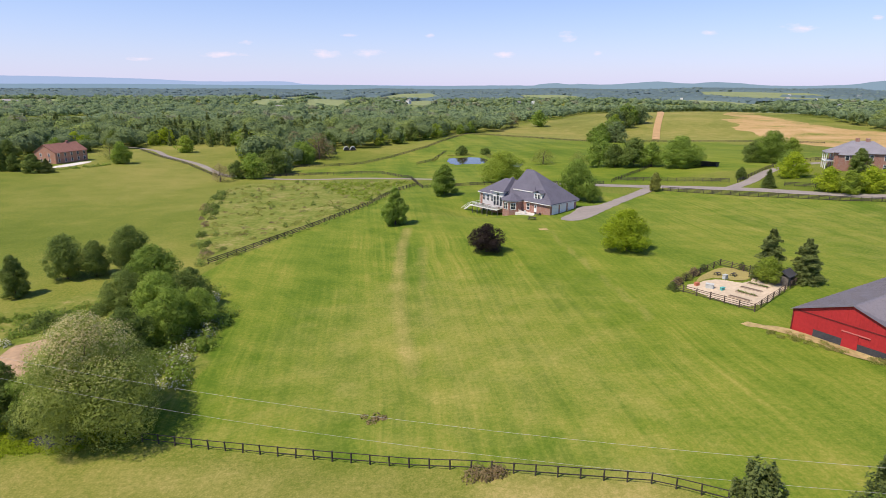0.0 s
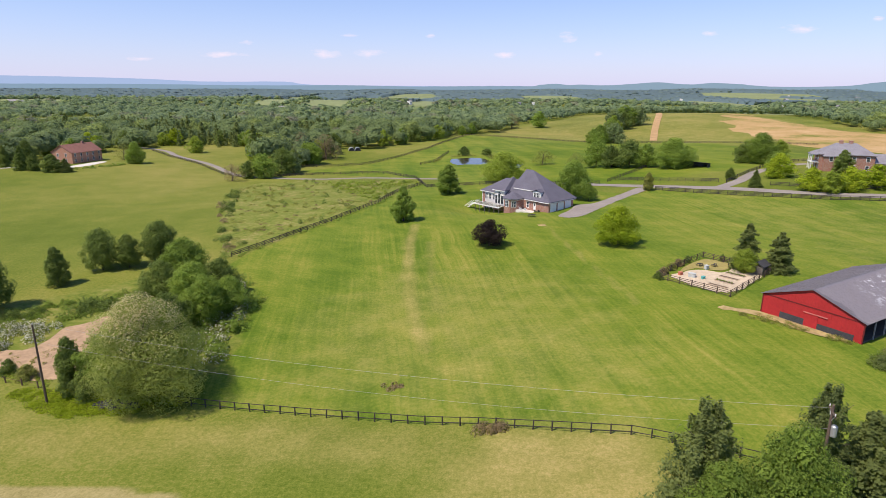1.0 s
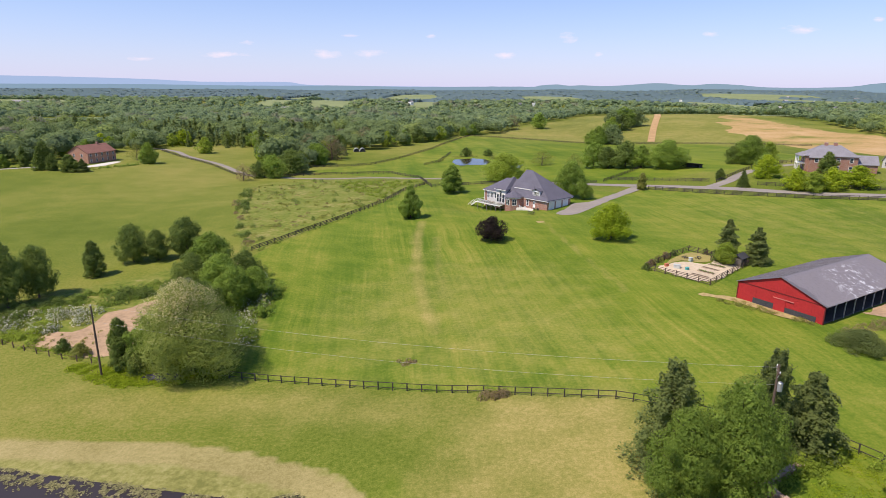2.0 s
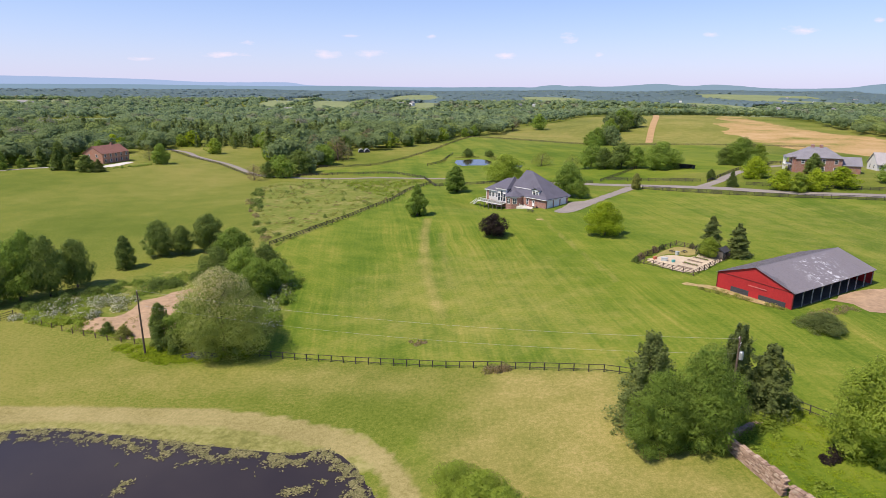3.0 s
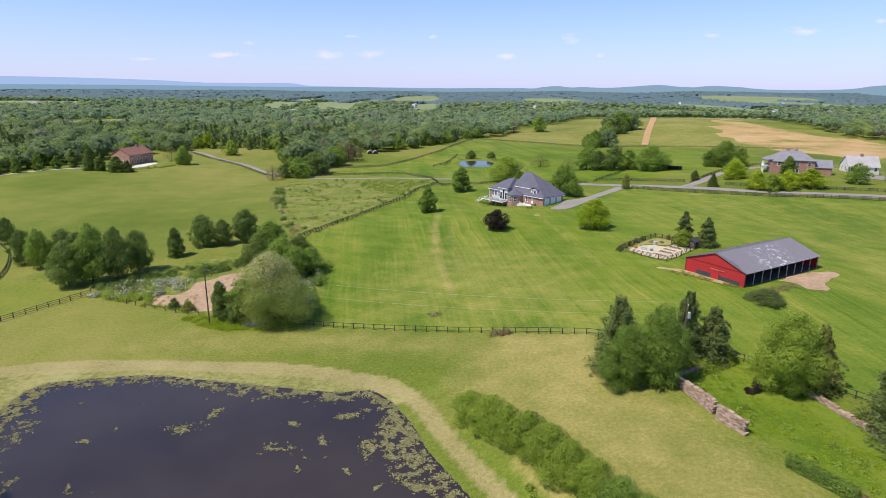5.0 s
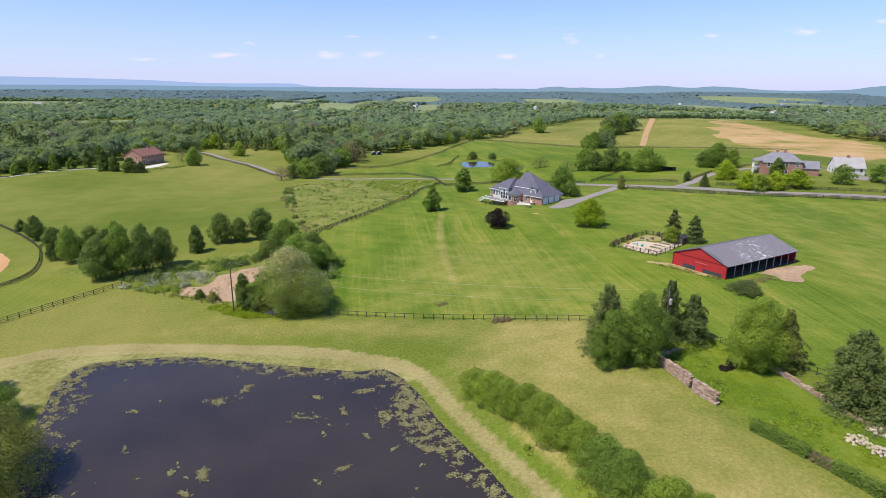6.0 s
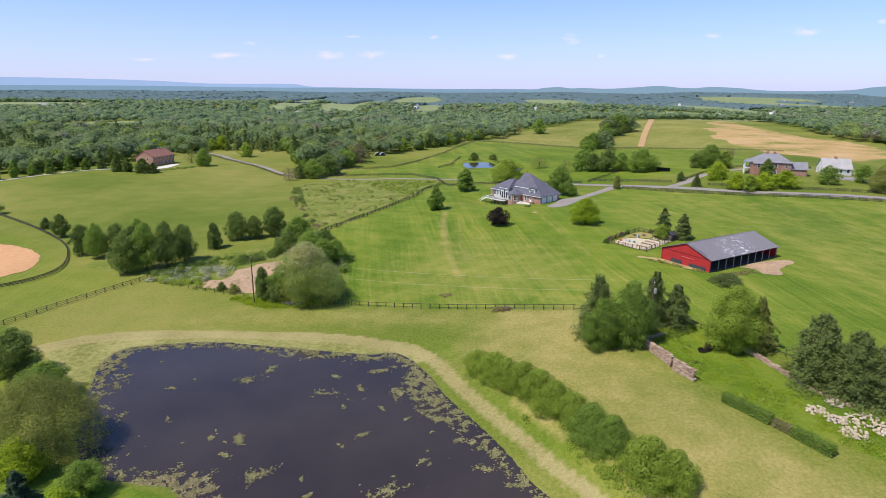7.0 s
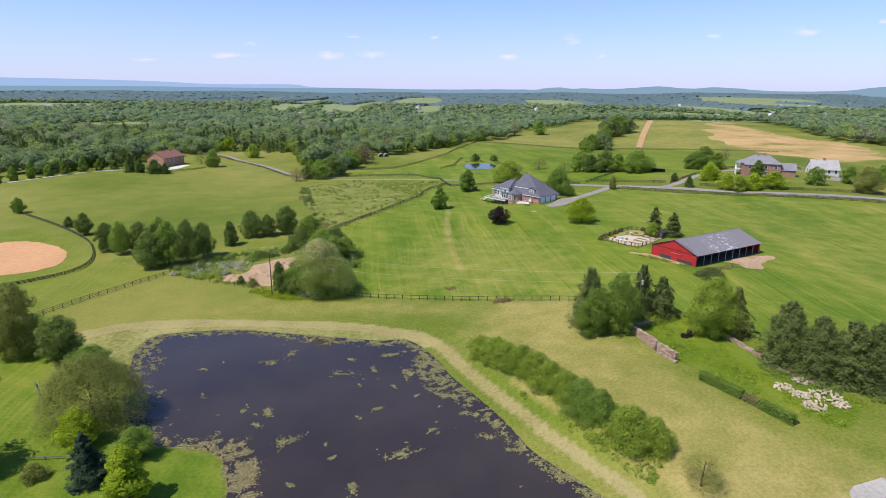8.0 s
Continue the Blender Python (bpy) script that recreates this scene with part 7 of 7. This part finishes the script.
stone_wall((30.2, 32.0), (32.8, 21.9), 1.7, 2.3, "pinkish fieldstone ruin wall with a ragged top", 3)
stone_wall((32.9, 20.5), (34.9, 16.7), 2.3, 2.2, "pinkish fieldstone ruin wall standing alone", 5, 0.2)
stone_wall((48.0, 28.6), (50.1, 22.6), 0.9, 0.9, "low tumbled fieldstone wall in weeds", 8)
stone_wall((50.2, 22.3), (53.0, 13.6), 0.9, 0.6, "low tumbled fieldstone wall in weeds", 9)
stone_wall((31.2, 31.6), (36.4, 34.4), 1.2, 0.7, "overgrown low fieldstone wall", 12)
stone_wall((53.2, 13.0), (57.5, 7.5), 0.45, 0.3, "scattered remains of a fieldstone wall", 15, 0.5)

for k, (x, y, r, n) in enumerate([(50.7, 7.0, 1.5, 60), (52.4, 4.6, 1.4, 50), (52.9, 1.2, 1.7, 60), (56.6, 4.4, 2.4, 70), (57.8, 1.4, 1.2, 40), (55.2, 9.2, 1.4, 45)]):
    ob = thing("rubble_pile", "heap of pale broken stone in the grass", "rubble", Matrix.Translation((x, y, gz(x, y))), "stone heaps")
    rng = random.Random(k + 70)
    for i in range(n):
        a, d = rng.uniform(0, 6.28), r * math.sqrt(rng.random())
        s = new("stone", RUBBLE[rng.randrange(6)])
        s.parent = ob
        sc = rng.uniform(0.35, 0.85)
        s.matrix_basis = Matrix.Translation((d * math.cos(a) * 1.2, d * math.sin(a), (1 - (d / r) ** 2) * 0.32 - 0.10 + rng.uniform(-0.05, 0.1))) @ Euler((rng.uniform(-0.5, 0.5), rng.uniform(-0.5, 0.5), rng.uniform(0, 6.28))).to_matrix().to_4x4() @ Matrix.Diagonal((sc, sc, sc, 1))

# ---- clipped hedges ----
def hedge(a, b, w, h, leaf, label, density=260):
    a, b = Vector(a), Vector(b)
    L, ang = (b - a).length, math.atan2(b.y - a.y, b.x - a.x)
    rng = np.random.default_rng(int(a.x * 10))
    n = int(L * density)
    face = rng.choice(4, n, p=[0.4, 0.25, 0.25, 0.1])
    x = rng.uniform(0, L, n)
    u = rng.uniform(-0.5, 0.5, n)
    y = np.where(face == 1, -w / 2, np.where(face == 2, w / 2, u * w))
    z = np.where(face == 0, h, np.where(face == 3, u * 0 + rng.uniform(0, h, n), rng.uniform(0.05, h, n)))
    x = np.where(face == 3, np.where(rng.random(n) < 0.5, 0, L), x)
    lump = (lattice(x / 0.9, z / 0.9 + y, 4) - 0.5) * 0.22
    P = np.stack([x, y * (1 + lump), z * (1 + lump * 0.6)], 1) + rng.normal(size=(n, 3)) * 0.05
    z0 = np.interp(x, [0, L], [gz(*a), gz(*b)])
    P[:, 2] += z0
    N = np.stack([0 * x, np.where(face == 1, -1.0, np.where(face == 2, 1.0, 0.0)), np.where(face == 0, 1.0, 0.3)], 1) + rng.normal(size=(n, 3)) * 0.5
    v, q = cards(P, N, 0.13, rng)
    ob = thing("hedge", label, "hedge", Matrix.Translation((a.x, a.y, 0)) @ Matrix.Rotation(ang, 4, "Z"), "clipped hedges")
    f = new("foliage", quick_mesh("foliage", v, q, M_LEAF[leaf]))
    f.parent = ob
    zm = (gz(*a) + gz(*b)) / 2
    part("twig_core", a_box(0.2, L - 0.2, -w * 0.38, w * 0.38, zm - 0.4, zm + h * 0.85), M_LEAF["dark"], ob)
    return ob


hedge((37.3, 10.2), (41.8, 3.6), 1.7, 1.5, "mid", "clipped dark green hedge on the mown slope")
hedge((41.9, 3.3), (43.4, 1.0), 1.5, 1.1, "bare", "brown dying stretch of the clipped hedge", 160)
hedge((43.4, 0.9), (46.5, -4.2), 1.6, 1.5, "mid", "clipped dark green hedge with a rounded end")

# ---- brush, weeds and scrub ----
scatter("scrub", SCRUB, 230, (0.3, 0.9), (1.2, 3.6), "olive", "pale olive scrub in the rough field", 31, 34, 0.20)
scatter("scrub", [(-56, 262), (-14, 250), (-12, 236), (-20, 214), (-26, 196), (-44, 230)], 150, (0.5, 1.6), (1.4, 3.6), "light", "bright green scrub in the rough field", 62, 40, 0.22)
scatter("scrub", SCRUB, 26, (0.8, 2.4), (1.6, 3.4), "dark", "dark green bushes dotted through the rough field", 32, 46, 0.24)
scatter("scrub", SCRUB, 45, (0.3, 0.7), (1.2, 3.0), "bare", "dry brown scrub in the rough field", 33, 30, 0.2)
scatter("scrub", [(-57, 129), (-68, 156), (-93, 240), (-88, 240), (-64, 156), (-52, 128)], 70, (1.0, 2.6), (2.0, 4.0), "dark", "dark hedge bushes along the rough field", 34, 60, 0.26)
scatter("scrub", [(-57, 129), (-68, 156), (-86, 210), (-82, 210), (-62, 150), (-52, 128)], 50, (0.6, 1.6), (1.6, 3.4), "bare", "brown brush along the rough field edge", 35, 40, 0.22)
scatter("brush", [(-95, 84), (-90, 92), (-76, 100), (-64, 110), (-60, 106), (-72, 94), (-86, 82)], 90, (0.9, 2.2), (2, 4), "dark", "dark green brush line below the meadow trees", 36, 60, 0.24)
scatter("brush", [(-93, 80), (-88, 90), (-76, 94), (-70, 88), (-78, 79), (-86, 78)], 70, (0.8, 1.9), (2, 3.8), "white", "white-flowering brush by the old fence", 37, 60, 0.22)
scatter("brush", [(-93, 81), (-84, 88), (-78, 84), (-76, 76), (-86, 77)], 60, (0.8, 1.7), (2, 3.4), "light", "light green brush by the old fence", 38, 50, 0.22)
scatter("brush", [(-66, 65), (-54, 61.5), (-41, 63.5), (-38, 66.5), (-50, 67.5), (-64, 68.5)], 260, (0.2, 0.7), (1.2, 2.6), "lime", "yellow-green weeds round the fence end", 39, 40, 0.13)
scatter("brush", [(-62, 100), (-44, 112), (-38, 100), (-38, 78), (-48, 80), (-56, 96)], 110, (1.2, 3.0), (2.4, 4.6), "mid", "tangled green undergrowth in the thicket", 40, 60, 0.27)
scatter("brush", [(-44, 76), (-38, 78), (-40, 100), (-46, 112), (-50, 104)], 40, (1.0, 2.4), (2.4, 4.2), "white", "pale-flowering brush on the thicket edge", 45, 60, 0.24)
scatter("weeds", LUSH, 560, (0.12, 0.35), (0.8, 2.4), "lime", "lush yellow-green weeds inside the ruin", 41, 30, 0.085)
scatter("weeds", LUSH, 46, (0.4, 1.0), (1.2, 2.4), "light", "taller green weeds inside the ruin", 42, 34, 0.2)
scatter("weeds", [(30.5, 33), (36, 37), (43, 39), (43, 36), (37, 33), (32, 31)], 60, (0.7, 1.6), (1.4, 2.6), "light", "creeper and weeds over the old wall", 43, 40, 0.2)
scatter("brush", [(40, 27), (42.5, 29.5), (43.5, 28.5), (41, 26)], 9, (0.7, 1.2), (1.0, 1.8), "purple", "dark dead brush in the ruin", 44, 60, 0.16)
scatter("weeds", [(4, 14), (10, 6), (16, -4), (22, -14), (20, -17), (12, -6), (2, 12), (-4, 22), (-2, 26)], 160, (0.3, 0.8), (1.0, 2.4), "light", "long grass below the pond bank bushes", 46, 24, 0.2)
scatter("brush", [(2.6, 56.0), (6.8, 55.2), (6.4, 53.2), (3, 54.0)], 9, (0.8, 1.4), (1.6, 2.6), "bare", "heap of dry cut brush at the fence", 47, 70, 0.16)
scatter("brush", [(-10.4, 68.4), (-7.4, 68.8), (-7.0, 66.6), (-10, 66.2)], 7, (0.25, 0.5), (1.2, 2.0), "bare", "dark brown burnt patch with dry stalks on the lawn", 48, 40, 0.14)
scatter("scrub", [(-184, 282), (-178, 288), (-168, 308), (-171, 310), (-181, 292), (-186, 285)], 34, (0.7, 1.6), (1.4, 2.6), "mid", "low green shrubs bordering the terrace lawn", 61, 40, 0.22)
scatter("weeds", [(60, 66), (70, 70), (72, 68), (62, 64)], 30, (0.4, 1.0), (0.8, 1.6), "bare", "dry weeds along the open barn side", 49, 60, 0.09)
scatter("weeds", [(46, 82), (52, 79), (59, 69), (57.6, 68), (50, 77)], 40, (0.2, 0.6), (0.8, 1.6), "olive", "weeds along the barn's gable wall", 50, 60, 0.09)

scatter("weeds", [(-78, 76), (-74, 86), (-67, 96), (-58, 99), (-54, 92), (-57, 86), (-56, 76), (-62, 70.5), (-70, 73.5)], 46, (0.15, 0.6), (0.6, 1.8), "olive", "weeds straggling over the bare soil bank", 73, 26, 0.12, fringe=1.0)
scatter("weeds", [(-78, 74), (-70, 72), (-62, 69), (-60, 70.4), (-69, 74.2), (-77, 76.4)], 60, (0.2, 0.7), (0.6, 1.6), "light", "rank grass along the old fence posts", 74, 26, 0.12)
scatter("weeds", [(-96, 86), (-90, 96), (-76, 104), (-64, 112), (-58, 108), (-66, 100), (-74, 92), (-84, 86)], 150, (0.4, 1.4), (1.2, 3.0), "mid", "rank green growth between brush and meadow", 75, 34, 0.19)

# ---- floating pond weed ----
def weed_material(name, dark, mid, light):
    m = Mat(name, 0.9, 0.0, 0.2)
    v = m.place()
    f = m.math("MULTIPLY_ADD", m.island(), 0.5, m.math("MULTIPLY", m.noise(v, 2.0, 4), 0.5))
    m.color(m.ramp(f, [(0.25, dark), (0.5, mid), (0.8, light)]))
    m.bump(m.noise(v, 5, 3), 0.5, 0.05)
    return m.m


M_WEED = weed_material("pond_weed", (0.095, 0.092, 0.040), (0.185, 0.172, 0.068), (0.31, 0.275, 0.135))
M_REED = weed_material("matted_reed", (0.085, 0.075, 0.036), (0.190, 0.160, 0.075), (0.33, 0.27, 0.14))


def weed_mats(spots, seed, label, material):
    """Ragged flat rafts of weed: many small uneven flakes lying on the water."""
    rng = np.random.default_rng(seed)
    P = []
    for x, y, r, n in spots:
        k = int(n)
        ax = rng.uniform(0, 6.283)
        ca, sa = math.cos(ax), math.sin(ax)
        u, w = rng.normal(size=k) * r * 0.5, rng.normal(size=k) * r * 0.22
        w = w + 0.25 * r * np.sin(u / r * 2.2 + rng.uniform(0, 6))
        P.append(np.stack([x + u * ca - w * sa, y + u * sa + w * ca], 1))
    P = np.concatenate(P)
    P = P[(lattice(P[:, 0] / 0.9, P[:, 1] / 0.9, seed) + 0.5 * lattice(P[:, 0] / 0.3, P[:, 1] / 0.3, seed + 1)) > 0.62]
    P = P[inside(POND, P[:, 0], P[:, 1]) > -1.0]
    n = len(P)
    c = np.concatenate([P, (WATER + rng.uniform(0.012, 0.07, n))[:, None]], 1)
    v, q = cards(c, rng.normal(size=(n, 3)) * 0.13 + np.array([0, 0, 1]), 0.17, rng, 0.05)
    v[:, 2] = np.maximum(v[:, 2], WATER + 0.005)
    return tagged(new("pond_weed", quick_mesh("pond_weed", v, q, material)), label, "pond weed", kind="stuff")


OPEN_WEED = [(-46.5, 24.6, 2.6), (-24.5, 21.1, 1.2), (-59.5, 20.6, .8), (-55.2, 10.1, .9), (-45.9, 4.8, .9), (-42.4, .2, 1.2), (-42.8, -5, 1.3), (-41.3, 4.3, 1.6), (-35.7, -4.7, 2.4),
             (-39.8, -13, 2.2), (-32.4, -15.5, .8), (-23.1, -15.8, 1.5), (-16.6, -7.5, 2.8), (-22.1, 5.8, 1.1), (-30.6, 19.7, 2.2), (-22, 28.4, 2.0), (-43.3, 28.8, 1.6), (-30.2, 25.7, 1.2),
             (-17.4, 19.5, 1.2), (-9.9, 11, 1.6), (-6.4, 4.6, 1.2), (-11.8, -.6, 1.0), (-3.3, -2.5, 1.5), (-29.5, -5.8, .6), (-27.6, -8.8, .7), (-15.3, 10.9, .7), (-19.8, 14.1, .7)]
spots = [(x, y, r, 40 + 110 * r) for x, y, r in OPEN_WEED]
rngp = np.random.default_rng(8)
for _ in range(46):
    spots.append((rngp.uniform(-70, 2), rngp.uniform(-22, 34), rngp.uniform(0.2, 0.6), rngp.integers(6, 30)))
weed_mats(spots, 1, "ragged yellow-green weed rafts floating on the pond", M_WEED)
edge_spots, reed_spots = [], []
for i, (x, y) in enumerate(POND):
    d = Vector((-30 - x, 5 - y)).normalized()
    if y > 30:
        for _ in range(7):
            s = abs(rngp.normal()) * 1.7
            edge_spots.append((x + d.x * s + rngp.normal() * 0.8, y + d.y * s, 1.4, 12))
    elif x > -22 and y > -24:
        wide = 2.6 if y > 8 else 1.7
        for _ in range(6):
            s = 0.6 + abs(rngp.normal()) * wide
            edge_spots.append((x + d.x * s, y + d.y * s, 1.2, 10))
    elif x < -52:
        for _ in range(5):
            s = abs(rngp.normal()) * 3.2
            edge_spots.append((x + d.x * s, y + d.y * s, 1.5, 9))
    elif y > -30:
        for _ in range(9):
            s = rngp.uniform(-0.6, 4.6)
            reed_spots.append((x + 0.85 * s, y + 0.5 * s, 1.3, 16))
for _ in range(60):
    edge_spots.append((-13 + rngp.normal() * 2.6, 24 + rngp.normal() * 5.5, 1.6, 16))
for _ in range(90):
    edge_spots.append((-77 + rngp.normal() * 2.0, 30 + rngp.normal() * 5, 1.6, 16))
weed_mats([(x, y, r, n * 5) for x, y, r, n in edge_spots], 2, "thick yellow-brown weed matted along the pond's edge", M_WEED)
weed_mats([(x, y, r, n * 6) for x, y, r, n in reed_spots], 3, "brown matted reed along the garden spit", M_REED)

# ---- scattered far houses ----
def far_house(x, y, turn, l, w, h, roof_mat):
    ob = thing("far_house", "small pale far-off house among trees", "house", pose(x, y, float(land(np.array([x]), np.array([y]))[0]) + 2.5, 0, 0, turn), "far-off houses")
    part("wall", a_box(-l / 2, l / 2, -w / 2, w / 2, -6, h), M_WHITE, ob)
    part("roof", gable_roof(-l / 2 - 0.5, l / 2 + 0.5, -w / 2 - 0.5, w / 2 + 0.5, h, h + w * 0.4), roof_mat, ob)
    for k in range(4):
        part("window", a_box(-l / 2 + l * (k + 0.35) / 4, -l / 2 + l * (k + 0.65) / 4, -w / 2 - 0.05, -w / 2 - 0.004, h * 0.35, h * 0.75), M_GLASS, ob)


for i, (x, y) in enumerate([(820, 1520), (870, 1560), (980, 1500), (1130, 2000), (1260, 2050), (1500, 2200), (190, 1530), (230, 1550), (-120, 1560), (-90, 1590), (-860, 1230), (-900, 1260), (-930, 1210), (-300, 1120), (-330, 1110), (620, 1330), (-40, 780), (1420, 2500), (1650, 2600), (900, 2300)]):
    far_house(x, y, (i * 37) % 90, 13 + i % 3 * 3, 9, 6 + (i % 2) * 1.5, (M_GREYROOF, M_PALEROOF)[i % 2])

# heap of dark stone at the ditch, and brush beside it
ob = thing("stone_heap", "heap of dark grey stone at the ditch below the blossom tree", "rubble", Matrix.Translation((-48.0, 64.6, gz(-48, 64.6))))
DARKSTONES = [stone_mesh(90 + k, plain("dark_slate", (0.075, 0.075, 0.085), 0.9, grain=4, vary=0.3), 0.6, 0.5, 0.3, 0.5) for k in range(4)]
rng = random.Random(77)
for i in range(90):
    a, d = rng.uniform(0, 6.28), math.sqrt(rng.random())
    st = new("stone", DARKSTONES[rng.randrange(4)])
    st.parent = ob
    st.matrix_basis = Matrix.Translation((d * math.cos(a) * 3.4, d * math.sin(a) * 1.3, (1 - d * d) * 0.5 - 0.1)) @ Euler((rng.uniform(-0.4, 0.4), rng.uniform(-0.4, 0.4), rng.uniform(0, 6.28))).to_matrix().to_4x4()

mat_ob = thing("ground_mat", "small tan mat lying on the lawn", "mat", pose(25.4, 145.3, gz(25.4, 145.3), 0, 0, 12))
part("sheet", soft_box(-1.1, 1.1, -0.8, 0.8, 0.0, 0.06), M_STRAWSOIL, mat_ob)
